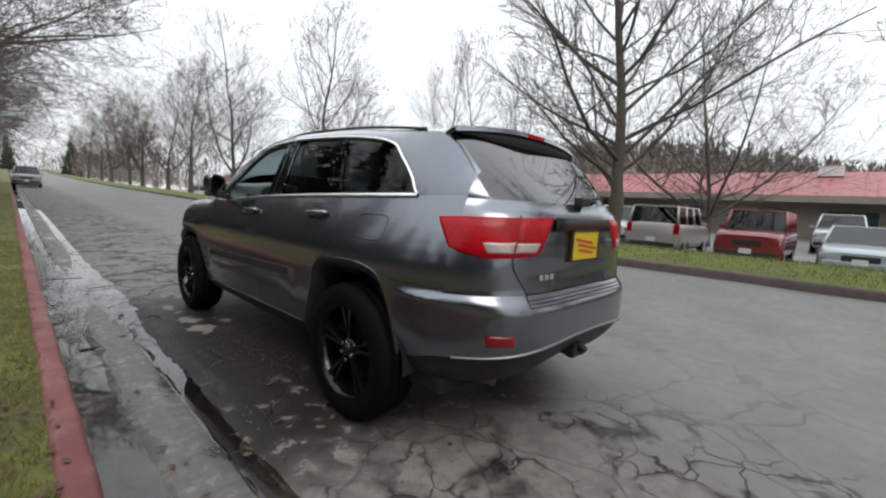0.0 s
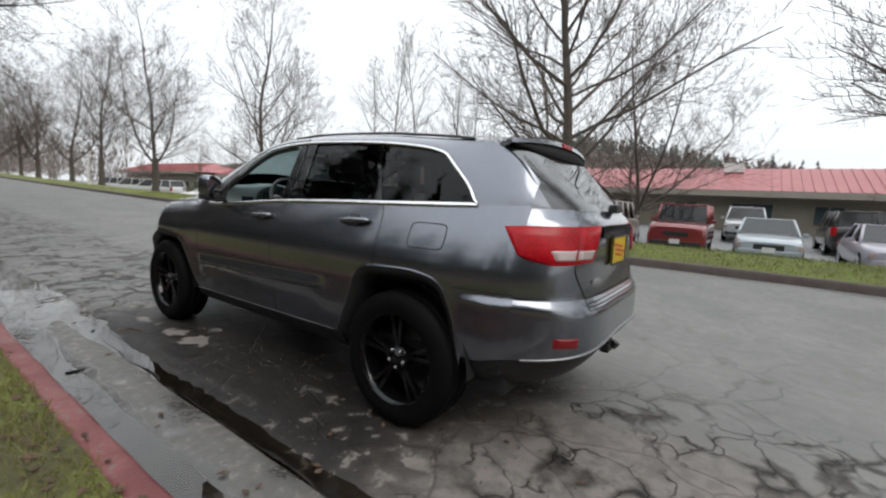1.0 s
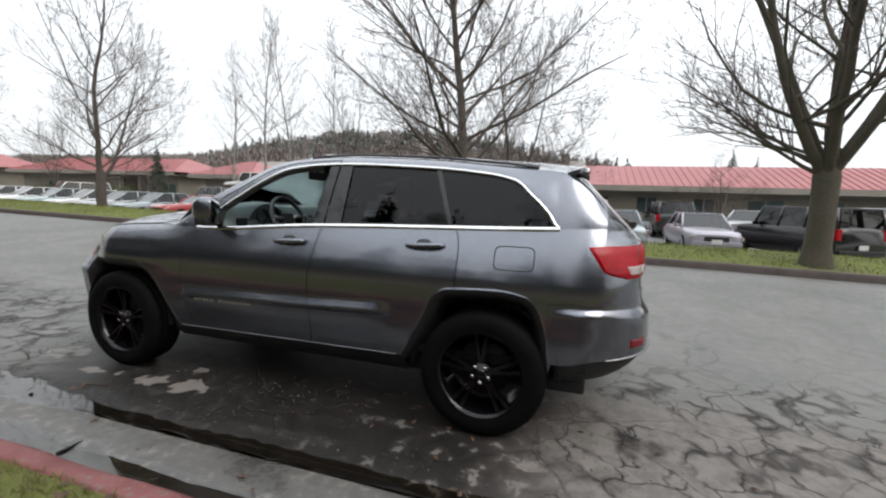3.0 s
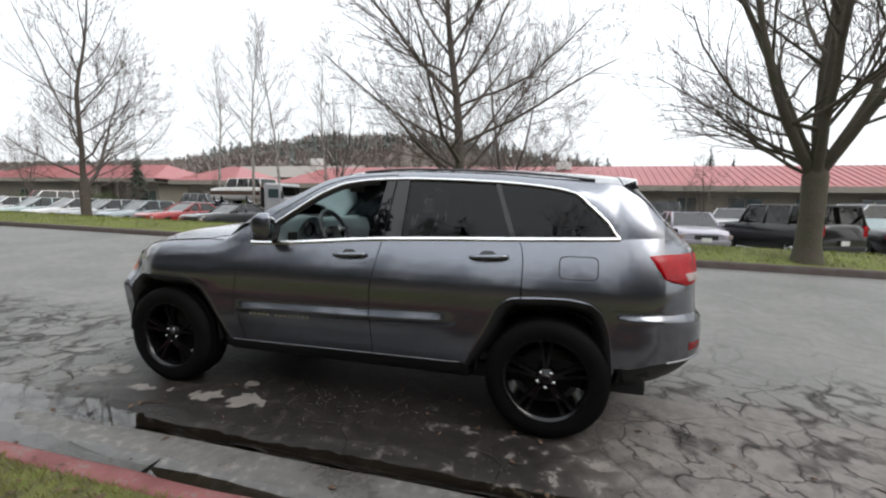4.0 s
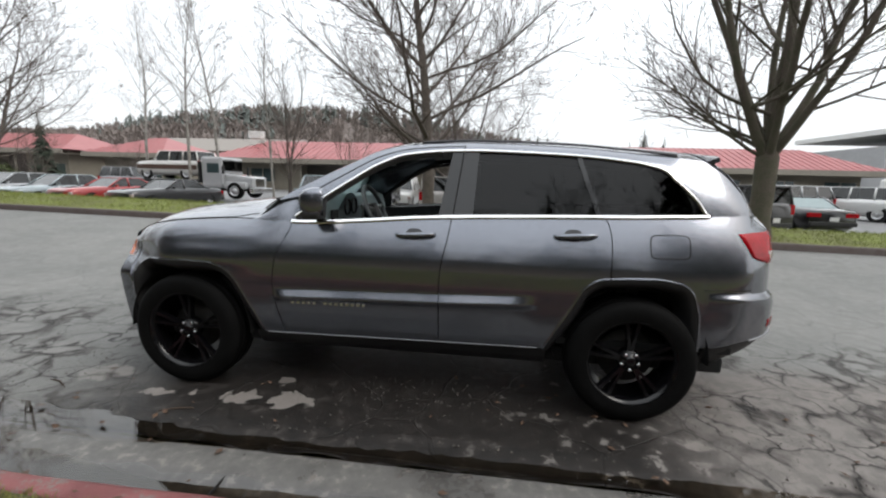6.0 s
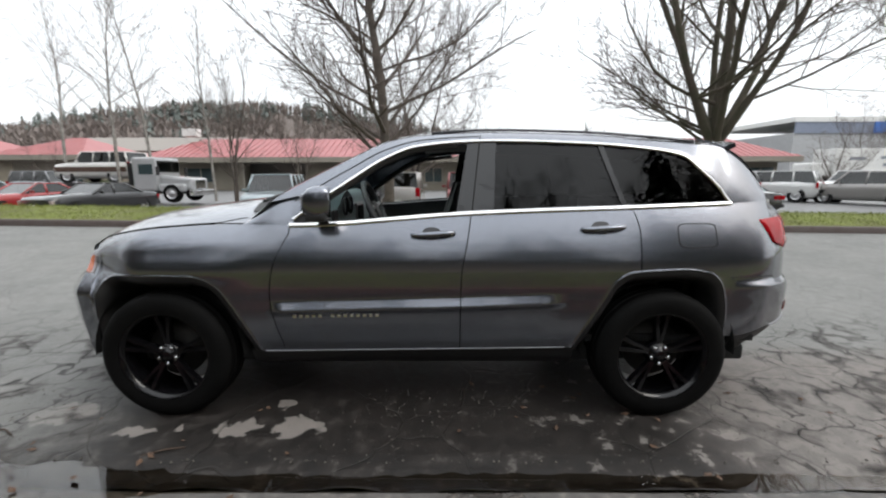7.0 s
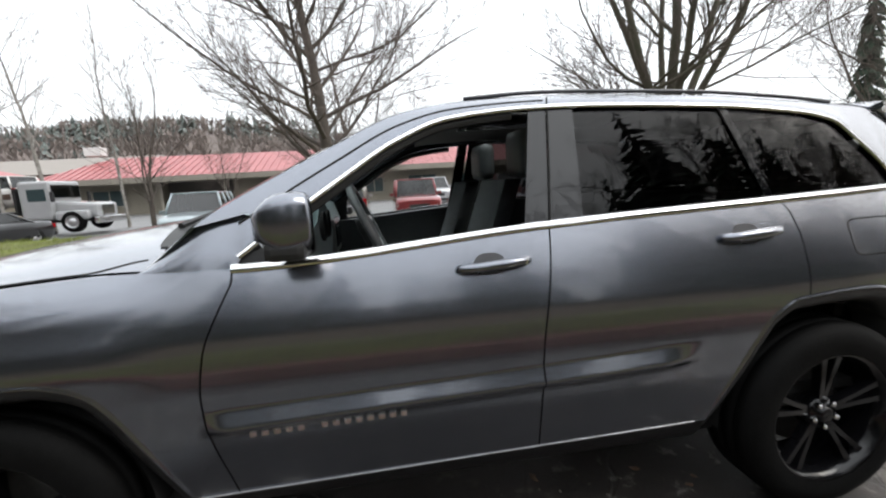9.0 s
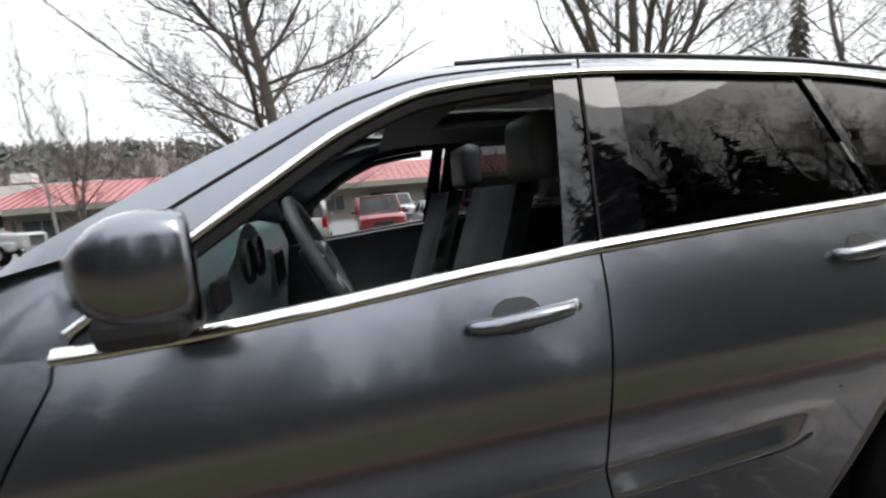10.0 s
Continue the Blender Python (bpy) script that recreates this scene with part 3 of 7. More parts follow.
# the flat-topped wheel openings: height of the edge along the car
OPENING = (Curve((-0.392, 0.40), (-0.378, 0.517), (-0.356, 0.684), (-0.290, 0.842), (-0.224, 0.884), (-0.077, 0.905), (0.207, 0.892), (0.304, 0.837), (0.368, 0.712), (0.469, 0.52), (0.535, 0.40)),
           Curve((2.36, 0.40), (2.458, 0.609), (2.569, 0.811), (2.625, 0.850), (2.705, 0.872), (2.88, 0.876), (3.16, 0.868), (3.255, 0.83), (3.31, 0.72), (3.328, 0.60), (3.335, 0.40)))
SIDE = Curve((0.26, 0.80), (0.34, 0.848), (0.42, 0.872), (0.60, 0.904), (0.72, 0.920), (0.82, 0.937), (0.90, 0.944), (0.95, 0.941), (1.0, 0.931), (1.05, 0.9155), (1.1, 0.897), (1.15, 0.876), (1.2, 0.853), (1.3, 0.805))
TAPER = Curve((-0.80, 0.25), (-0.66, 0.118), (-0.55, 0.075), (-0.40, 0.045), (-0.27, 0.028), (0, 0.008), (0.3, 0), (2.4, 0), (2.9, 0.002), (3.2, 0.025), (3.45, 0.085), (3.6, 0.16))
MOULD_Z = Curve((0.5, 0.717), (0.58, 0.715), (0.8, 0.706), (1.18, 0.693), (1.7, 0.680), (2.3, 0.663))
BELT = Curve((-0.66, 1.28), (-0.41, 1.270), (1.12, 1.219), (2.15, 1.156), (2.46, 1.158), (2.9, 1.135), (3.2, 1.092), (3.36, 1.05), (3.45, 1.0))
WINDOW_TOP = Curve((-0.392, 1.272), (-0.37, 1.295), (-0.34, 1.345), (-0.22, 1.465), (-0.13, 1.54), (0.03, 1.577), (0.42, 1.612), (0.98, 1.629), (1.16, 1.624), (1.435, 1.595), (1.62, 1.524), (1.8, 1.412), (1.98, 1.292), (2.14, 1.178))
EDGE = Curve((-0.66, 1.40), (-0.54, 1.53), (-0.445, 1.588), (-0.37, 1.605), (-0.2, 1.618), (0, 1.634), (0.42, 1.668), (1.0, 1.684), (1.36, 1.670), (1.59, 1.632), (1.82, 1.530), (2.11, 1.385), (2.22, 1.325), (2.33, 1.245), (2.43, 1.165))
ROOF = Curve((-0.66, 1.62), (-0.45, 1.675), (-0.2, 1.70), (0.0, 1.712), (0.42, 1.733), (0.9, 1.742), (1.36, 1.728), (1.59, 1.685), (1.82, 1.592), (2.11, 1.45), (2.33, 1.345), (2.46, 1.27))
HOOD = Curve((2.3, 1.29), (2.5, 1.283), (2.9, 1.237), (3.2, 1.19), (3.45, 1.10))
GAP_F = Curve((0.40, 2.215), (0.43, 2.22), (0.76, 2.272), (0.96, 2.24), (1.18, 2.15))
GAP_B = Curve((0.40, 1.182), (0.84, 1.178), (1.13, 1.132), (1.25, 1.115))
GAP_C = Curve((0.40, 0.17), (0.9, 0.168), (1.11, 0.182), (1.27, 0.226))


def opening(y):
    """The wheel opening's edge over y, or nothing between the wheels."""
    for o in OPENING:
        if o.x[0] < y < o.x[-1]:
            return o
    return None


def sill(y):
    """The lower edge of the painted side, cut round by the wheel openings."""
    z = 0.405 + 0.012 * (2.2 - y) if -0.3 < y < 3.2 else 0.36
    o = opening(y)
    if o:
        return max(o(y), 0.40)
    if y < -0.38:
        z = lerp(0.49, 0.53, step(-0.45, -0.66, y))
    return z


def side_x(y, z):
    x = SIDE(z) - TAPER(y)
    zm = MOULD_Z(y)
    a = step(0.555, 0.74, y) * step(2.30, 2.2, y)
    if a:
        x += 0.030 * a * (min(max((zm + 0.056 - z) / 0.053, 0.0), 1.0) if z > zm else 0.30 * step(zm - 0.20, zm, z) + 0.70 * step(zm - 0.035, zm - 0.003, z))
    o = opening(y)
    if o:
        slope = (o(y + 0.004) - o(y - 0.004)) / 0.008
        x += 0.005 * step(0.013, 0.002, (z - o(y)) / math.sqrt(1 + slope * slope))
    if y < -0.22:
        x += 0.034 * step(-0.22, -0.62, y) * step(0.845, 0.79, z)
    if y > 2.2:
        q = min(max((z - BELT(y) + 0.12) / 0.12, 0), 1)
        x -= 0.05 * step(2.2, 2.6, y) * q * q
        x -= 0.15 * step(2.95, 3.47, y) * step(0.73, 0.93, z)
        x += 0.012 * step(3.25, 3.0, y) * step(2.3, 2.6, y) * step(1.02, 0.9, z) * step(0.8, 0.9, z)
    return x


def upper_x(y, z):
    zb = BELT(y)
    d = max(z - zb, 0)
    return side_x(y, zb) - 0.30 * d - 0.08 * d * d


REAR_D = Curve((0.30, 0.22), (0.42, 0.275), (0.60, 0.315), (0.74, 0.31), (0.78, 0.295), (0.83, 0.262), (0.95, 0.25), (1.05, 0.25), (1.2, 0.238), (1.27, 0.20))
FRONT_D = Curve((0, 0.12), (0.2, 0.30), (0.4, 0.40), (0.55, 0.39), (0.66, 0.30), (0.75, 0.20), (0.85, 0.15), (0.94, 0.10), (1, 0.0))


def rear_p(a, z):
    """A point of the tail: a runs from 1 at the corner to 0 in the middle."""
    return Vector((-a * side_x(-0.66, z), -0.66 - REAR_D(z) * (1 - a**5.6), z))


GLASS_Y = Curve((1.265, -0.735), (1.40, -0.64), (1.53, -0.53), (1.588, -0.445))


def glass_edge(v):
    """The side edge of the rear window, from the roof down."""
    z = lerp(1.588, 1.265, v)
    y = GLASS_Y(z)
    return Vector((-(upper_x(max(y, -0.66), z) - 0.030 - 0.75 * max(0.0, -0.66 - y)), y, z))


def tail_glass(a, v):
    e = glass_edge(v)
    mid = Vector((0, lerp(-0.485, -0.852, v), lerp(1.655, 1.265, v**0.9)))
    w = 1 - a**4
    return Vector((e.x * a, lerp(e.y, mid.y, w), lerp(e.z, mid.z, w)))


def wrap(p, z):
    """A point on the side and tail as one band: 0 to 1 along the side, 1 to 2 over the tail."""
    if p <= 1:
        y = lerp(-0.50, -0.66, p)
        return Vector((-side_x(y, z), y, z))
    return rear_p(2 - p, z)


def flipped(bm):
    """The same shape on the other side of the car."""
    for v in bm.verts:
        v.co.x = -v.co.x
    bmesh.ops.reverse_faces(bm, faces=bm.faces[:])
    return bm


def panel(y0, y1, n=60, rows=104, inset=0.0):
    """A piece of the painted side between two upright seams."""
    bm = bmesh.new()

    def f(u, v):
        zn = lerp(0.42, 1.22, v)
        a, b = (q(zn) if callable(q) else q for q in (y0, y1))
        y = lerp(a, b, u)
        z = lerp(sill(y), BELT(y), v)
        return (-side_x(y, z) + inset, y, z)
    sheet(bm, f, np.linspace(0, 1, n), np.linspace(0, 1, rows))
    # folded-in edges give the panel its thickness
    rim = [e for e in bm.edges if e.is_boundary]
    ext = bmesh.ops.extrude_edge_only(bm, edges=rim)
    for v in ext["geom"]:
        if isinstance(v, bmesh.types.BMVert):
            v.co.x += 0.02
    bmesh.ops.recalc_face_normals(bm, faces=bm.faces[:])
    return bm


def ribbon(bm, pts, w, t, normal_of=None):
    """A flat strip w wide along points, t proud of the surface (to the left)."""
    rows = []
    for i, p in enumerate(pts):
        p = Vector(p)
        d = (Vector(pts[min(i + 1, len(pts) - 1)]) - Vector(pts[max(i - 1, 0)])).normalized()
        n = normal_of(p) if normal_of else Vector((-0.95, 0, 0.3)).normalized()
        s = d.cross(n).normalized()
        rows.append([bm.verts.new(p + s * (w / 2)), bm.verts.new(p + s * (w * 0.36) + n * t), bm.verts.new(p - s * (w * 0.36) + n * t), bm.verts.new(p - s * (w / 2))])
    for r0, r1 in zip(rows[:-1], rows[1:]):
        for k in range(3):
            bm.faces.new((r0[k], r1[k], r1[k + 1], r0[k + 1]))
    bmesh.ops.recalc_face_normals(bm, faces=bm.faces[:])


def window_pane(y0, y1, inset=0.012, n=24, m=10, low=0.004):
    """Glass between two seams, from the belt to the top of the window line."""
    bm = bmesh.new()

    def f(u, v):
        y = lerp(y0(v) if callable(y0) else y0, y1(v) if callable(y1) else y1, u)
        z = lerp(BELT(y) + low, max(WINDOW_TOP(y), BELT(y) + low + 0.003), v)
        return (-upper_x(y, z) + inset, y, z)
    sheet(bm, f, np.linspace(0, 1, n), np.linspace(0, 1, m))
    return outward(bm, (0, 0.9, 1.1))


def wheel(parent, yc, side):
    """Tyre, black rim with five split spokes, hub and nuts."""
    cx = side * 0.805
    bm = bmesh.new()
    r = TYRE_R
    prof = [(-0.125, 0.265), (-0.132, 0.30), (-0.129, 0.335), (-0.118, r - 0.026), (-0.098, r - 0.006), (-0.062, r), (-0.06, r - 0.008), (-0.05, r - 0.008), (-0.048, r), (-0.006, r), (-0.004, r - 0.008), (0.004, r - 0.008), (0.006, r), (0.048, r), (0.05, r - 0.008), (0.06, r - 0.008), (0.062, r), (0.098, r - 0.006), (0.118, r - 0.026), (0.129, 0.335), (0.132, 0.30), (0.125, 0.265)]
    lathe(bm, prof, (cx, yc, 0.385), n=64, sign=side)
    w = part("wheel", bm, RUBBER, parent, "black tyre on a gloss black wheel", True)
    bm = bmesh.new()
    lathe(bm, [(-0.1, 0.235), (0.05, 0.24), (0.09, 0.247), (0.112, 0.262), (0.124, 0.268), (0.122, 0.258), (0.10, 0.245)], (cx, yc, 0.385), n=64, sign=side)
    rim = part("rim", bm, BLACK_GLOSS, w, "gloss black alloy rim", True)
    for k in range(5):
        for d in (-0.13, 0.13):
            bm = bmesh.new()
            a = k * math.tau / 5 + 0.3
            for (r0, a0, w0, h0), (r1, a1, w1, h1) in (((0.05, d * 0.6, 0.016, 0.075), (0.15, d * 0.95, 0.013, 0.088)), ((0.15, d * 0.95, 0.013, 0.088), (0.25, d * 1.05, 0.017, 0.10))):
                q = []
                for rr, aa, ww, hh in ((r0, a + a0, w0, h0), (r1, a + a1, w1, h1)):
                    u = Vector((0, math.cos(aa), math.sin(aa)))
                    t = Vector((0, -math.sin(aa), math.cos(aa)))
                    c = Vector((cx, yc, 0.385)) + u * rr
                    o = Vector((side, 0, 0))
                    q.append([bm.verts.new(c + t * ww + o * (hh - 0.035)), bm.verts.new(c + t * ww * 0.7 + o * hh), bm.verts.new(c - t * ww * 0.7 + o * hh), bm.verts.new(c - t * ww + o * (hh - 0.035))])
                for i in range(4):
                    bm.faces.new((q[0][i], q[0][(i + 1) % 4], q[1][(i + 1) % 4], q[1][i]))
            bmesh.ops.recalc_face_normals(bm, faces=bm.faces[:])
            part("spoke", bm, BLACK_GLOSS, w)
    bm = bmesh.new()
    lathe(bm, [(0.02, 0.07), (0.07, 0.068), (0.08, 0.06), (0.085, 0.035), (0.098, 0.032), (0.10, 0.02), (0.10, 0.001)], (cx, yc, 0.385), n=24, sign=side)
    part("hub", bm, BLACK_GLOSS, w, smooth=True)
    for k in range(5):
        bm = bmesh.new()
        a = k * math.tau / 5 + 0.93
        lathe(bm, [(0.07, 0.012), (0.095, 0.011), (0.098, 0.006), (0.098, 0.001)], (cx, yc + 0.052 * math.cos(a), 0.385 + 0.052 * math.sin(a)), n=8, sign=side)
        part("wheel_nut", bm, CHROME, w)
    bm = bmesh.new()
    lathe(bm, [(-0.05, 0.001), (-0.05, 0.17), (-0.02, 0.17), (-0.02, 0.001)], (cx, yc, 0.385), n=32, sign=side)
    part("brake_disc", bm, mat("brake_iron", (0.03, 0.028, 0.026), 0.6, 0.6, var=0.3), w, smooth=True)


def build_car():
    car = tagged(new("off_road_car"), "dark grey metallic five-door off-road car with black wheels, driver's window open", "car")
    car.matrix_basis = pose(0, 1.45, 0)

    # painted side panels, left and right
    left = {}
    for side in (-1, 1):
        fix = (lambda b: b) if side < 0 else flipped
        g = 0.003
        for name, a, b, n in (("front_fender", lambda z: GAP_F(z) + g, 3.45, 90), ("front_door", lambda z: GAP_B(z) + g, lambda z: GAP_F(z) - g, 60), ("rear_door", lambda z: GAP_C(z) + g, lambda z: GAP_B(z) - g, 70), ("rear_quarter", -0.66, lambda z: GAP_C(z) - g, 80)):
            left[name, side] = part(name, fix(panel(a, b, n)), GREY_PAINT, car, smooth=True)
            if name in ("front_door", "rear_door", "rear_quarter", "front_fender"):
                md = left[name, side].modifiers.new("edges", 'EDGE_SPLIT')
                md.split_angle = radians(40)

        # shell behind the seams, black to stand for the shade in the gaps
        bm = bmesh.new()

        def shell(u, v):
            y = lerp(-0.6, 3.4, u)
            z = lerp(sill(y) + 0.01, BELT(y) - 0.02, v)
            return (-side_x(y, z) + 0.035, y, z)
        sheet(bm, shell, np.linspace(0, 1, 160), np.linspace(0, 1, 10))
        part("inner_shell", fix(bm), VOID, car)

        # black sill below the doors
        bm = bmesh.new()

        def low(u, v):
            y = lerp(0.50, 2.43, u)
            z = lerp(0.29, 0.405 + 0.012 * (2.2 - y), v)
            return (-(side_x(y, z) - 0.022 + 0.03 * (v - 1) ** 2 * -1), y, z)
        sheet(bm, low, np.linspace(0, 1, 30), np.linspace(0, 1, 6))
        part("sill", fix(bm), BLACK_PLASTIC, car, "black plastic sill", True)
        bm = bmesh.new()
        ribbon(bm, [(-side_x(y, 0.41) - 0.002, y, 0.404 + 0.012 * (2.2 - y)) for y in np.linspace(0.56, 2.34, 24)], 0.007, 0.004, lambda p: Vector((-1, 0, 0.3)).normalized())
        part("sill_strip", fix(bm), mat("satin_silver", (0.24, 0.24, 0.25), 0.3, 0.8), car, smooth=True)

        # black arch lips and liners
        for yc, r in ARCH:
            bm = bmesh.new()

            edge = OPENING[0 if yc == 0.0 else 1]
            path = [(y, max(edge(y), 0.40)) for y in np.linspace(edge.x[0] + 0.001, edge.x[-1] - 0.001, 160)]

            def lip(k, v):
                y, z = path[k]
                c = Vector((0, yc - y, 0.40 - z))
                q = Vector((0, y, z)) + c.normalized() * (0.06 * v + 0.04 * max(v - 0.75, 0) * 4)
                return (-(side_x(y, z + 0.001) - 0.003 - 0.045 * v * v - 0.10 * max(v - 0.75, 0) * 4), q.y, q.z)
            sheet(bm, lip, range(160), np.linspace(0, 1, 5))
            part("arch_lip", fix(bm), BLACK_PLASTIC, car, smooth=True)
            bm = bmesh.new()

            def liner(u, v):
                a = lerp(-0.02, math.pi + 0.02, u)
                return (-lerp(0.87, 0.52, v), yc - math.cos(a) * (r - 0.045), 0.385 + math.sin(a) * (r - 0.045))
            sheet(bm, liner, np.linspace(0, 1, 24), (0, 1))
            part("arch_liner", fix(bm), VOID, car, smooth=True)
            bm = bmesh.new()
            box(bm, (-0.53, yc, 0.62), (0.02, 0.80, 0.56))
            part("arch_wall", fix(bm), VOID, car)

        # roof side, pillars
        bm = bmesh.new()

        def pillar(y, v):
            z0 = WINDOW_TOP(y) if -0.392 < y < 2.14 else BELT(y)
            z = lerp(z0, max(EDGE(y), z0 + 0.004), v)
            return (-(upper_x(y, z) - 0.045 * v**1.8), y, z)
        sheet(bm, pillar, list(np.linspace(-0.66, -0.40, 8)) + list(np.linspace(-0.392, -0.12, 16)) + list(np.linspace(-0.1, 1.4, 30)) + list(np.linspace(1.43, 2.14, 30)) + list(np.linspace(2.16, 2.43, 10)), np.linspace(0, 1, 9))
        outward(bm, (0.2, 0.9, 0.9))
        part("roof_side", fix(bm), GREY_PAINT, car, smooth=True)
        # corner behind the quarter window
        bm = bmesh.new()

        def corner(u, w):
            z = lerp(1.262, 1.372, w)
            a = Vector((-(upper_x(-0.66, z) - 0.045 * max((z - 1.28) / 0.12, 0.0) ** 1.8), -0.66, z))
            v = min(max((1.588 - z) / 0.323, 0), 1)
            return a.lerp(glass_edge(v), u)
        sheet(bm, corner, np.linspace(0, 1, 10), np.linspace(0, 1, 10))
        bmesh.ops.recalc_face_normals(bm, faces=bm.faces[:])
        part("rear_corner", fix(bm), GREY_PAINT, car, smooth=True)

        # bright strips: along the belt and over the windows
        bm = bmesh.new()
        ribbon(bm, [(-upper_x(y, BELT(y)) - 0.001, y, BELT(y) + 0.002) for y in np.linspace(-0.40, 2.15, 50)], 0.032, 0.007, lambda p: Vector((-0.78, 0, 0.62)).normalized())
        part("belt_strip", fix(bm), CHROME, car, "bright chrome strip under the side windows", True)
        bm = bmesh.new()
        top = [(-upper_x(y, WINDOW_TOP(y)) - 0.001, y, WINDOW_TOP(y) + 0.004) for y in list(np.linspace(-0.395, -0.13, 18)) + list(np.linspace(-0.1, 1.4, 30)) + list(np.linspace(1.43, 2.13, 24))]
        ribbon(bm, top, 0.018, 0.006, lambda p: Vector((-0.8, 0, 0.6)).normalized())
        part("window_strip", fix(bm), CHROME, car, "bright chrome strip round the side windows", True)

        # privacy glass, pillars between the windows
        qy = lambda v: lerp(0.236, 0.36, v)
        part("rear_door_window", fix(window_pane(lambda v: qy(v) + 0.012, lambda v: lerp(1.0, 0.978, v), 0.014)), DARK_GLASS, left["rear_door", side], "dark tinted window")
        part("quarter_window", fix(window_pane(-0.385, lambda v: qy(v) - 0.012, 0.010)), DARK_GLASS, left["rear_quarter", side], "dark tinted fixed window")
        part("rear_pillar", fix(window_pane(lambda v: qy(v) - 0.016, lambda v: qy(v) + 0.016, 0.005, 3)), PILLAR_GLOSS, car)
        part("door_pillar", fix(window_pane(lambda v: lerp(0.99, 0.968, v), lambda v: lerp(1.112, 1.062, v), 0.004, 4)), PILLAR_GLOSS, left["rear_door", side], "gloss black pillar cover")
        part("door_pillar", fix(window_pane(lambda v: lerp(1.118, 1.068, v), lambda v: lerp(1.205, 1.135, v), 0.004, 4)), PILLAR_GLOSS, left["front_door", side], "gloss black pillar cover")
        # window frame and the black corner that carries the mirror
        bm = bmesh.new()
        inner = [(-upper_x(y, WINDOW_TOP(y) - 0.02) + 0.02, y, max(WINDOW_TOP(y) - 0.018, BELT(y) + 0.01)) for y in np.linspace(1.20, 2.08, 30)]
        tube(bm, inner, [0.016] * len(inner), 6)
        part("window_seal", fix(bm), BLACK_PLASTIC, left["front_door", side])
        bm = bmesh.new()
        sheet(bm, lambda y, v: (-upper_x(y, lerp(BELT(y), WINDOW_TOP(y), v)) + 0.006, y, lerp(BELT(y), WINDOW_TOP(y), v)), np.linspace(1.93, 2.138, 8), np.linspace(0, 1, 5))
        part("mirror_corner", fix(bm), BLACK_PLASTIC, left["front_door", side])
        # inside of the doors
        bm = bmesh.new()

        def trim(u, v):
            y = lerp(0.1, 2.2, u)
            z = lerp(max(0.40, sill(y) + 0.08), BELT(y) - 0.005, v)
            return (-(side_x(y, z) - 0.085 + 0.03 * step(0.75, 1, v)), y, z)
        sheet(bm, trim, np.linspace(0, 1, 20), np.linspace(0, 1, 8))
        top_row = [(-(side_x(y, BELT(y)) - 0.055), y, BELT(y) - 0.004) for y in np.linspace(0.1, 2.2, 20)]
        ribbon(bm, [(x - 0.02, y, z) for x, y, z in top_row], 0.065, 0.004, lambda p: Vector((0, 0, 1)))
        part("door_trim", fix(bm), LEATHER, car, "black door lining")
        # door handles
        for y0, z0, host in ((1.335, 1.108, "front_door"), (0.378, 1.138, "rear_door")):
            bm = bmesh.new()
            yy = np.linspace(-0.118, 0.118, 17)
            pts = [(-side_x(y0 + q, z0) - 0.030 * (1 - (abs(q) / 0.126) ** 4), y0 + q, z0 - 0.06 * q) for q in yy]
            tube(bm, pts, [0.014 + 0.005 * (1 - (abs(q) / 0.126) ** 2) for q in yy], 10)
            hd = part("door_handle", fix(bm), GREY_PAINT, left[host, side], smooth=True)
            # flat sheet on the door; the cup's shade is put into its colour
            bm = bmesh.new()
            sheet(bm, lambda u, v: (-side_x(y0 + 0.015 + u * 0.058, z0 + 0.002 + v * 0.032) - 0.0015, y0 + 0.01 + u * 0.055 * math.sqrt(max(1 - v * v * 0.85, 0)), z0 + 0.002 + v * 0.034), np.linspace(-1, 1, 12), np.linspace(-1, 1, 10))
            part("handle_cup", fix(bm), mat("handle_recess_shade", (0.05, 0.05, 0.053), 0.4, 0.5), hd, smooth=True)
            if host == "front_door":
                bm = bmesh.new()
                lathe(bm, [(0.0, 0.012), (0.006, 0.011), (0.007, 0.001)], (-side_x(y0 - 0.085, z0) - 0.026, y0 - 0.098, z0 + 0.006), n=14, sign=-1)
                part("lock", fix(bm), CHROME, hd)
        # door mirror
        bm = bmesh.new()
        sec = []
        for t in np.linspace(0, 1, 9):
            s = 0.95 + 0.05 * min(1, 4 * t) - 0.62 * max(0.0, (t - 0.3) / 0.7) ** 2.6
            sec.append((1.885 + 0.14 * t, s))
        swing = Matrix.Translation((-1.01, 1.95, 0)) @ Matrix.Rotation(radians(24), 4, 'Z') @ Matrix.Translation((1.01, -1.95, 0))
        rows = []
        for y, s in sec:
            ring = []
            for k in range(20):
                a = k * math.tau / 20
                ca, sa = math.cos(a), math.sin(a)
                ca, sa = math.copysign(abs(ca) ** 0.6, ca), math.copysign(abs(sa) ** 0.6, sa)
                fw = (y - 1.885) / 0.14
                ring.append(bm.verts.new((-0.975 - 0.079 * s * ca * (1 - 0.12 * fw), y, 1.288 + 0.090 * s * sa + 0.01 * ca)))
                ring[-1].co = swing @ ring[-1].co
            rows.append(ring)
        for r0, r1 in zip(rows[:-1], rows[1:]):
            for k in range(20):
                bm.faces.new((r0[k], r0[(k + 1) % 20], r1[(k + 1) % 20], r1[k]))
        bm.faces.new(rows[-1])
        bm.faces.new(rows[0])
        bmesh.ops.recalc_face_normals(bm, faces=bm.faces[:])
        mir = part("door_mirror", fix(bm), GREY_PAINT, left["front_door", side], "grey door mirror with black base", True)
        bm = bmesh.new()
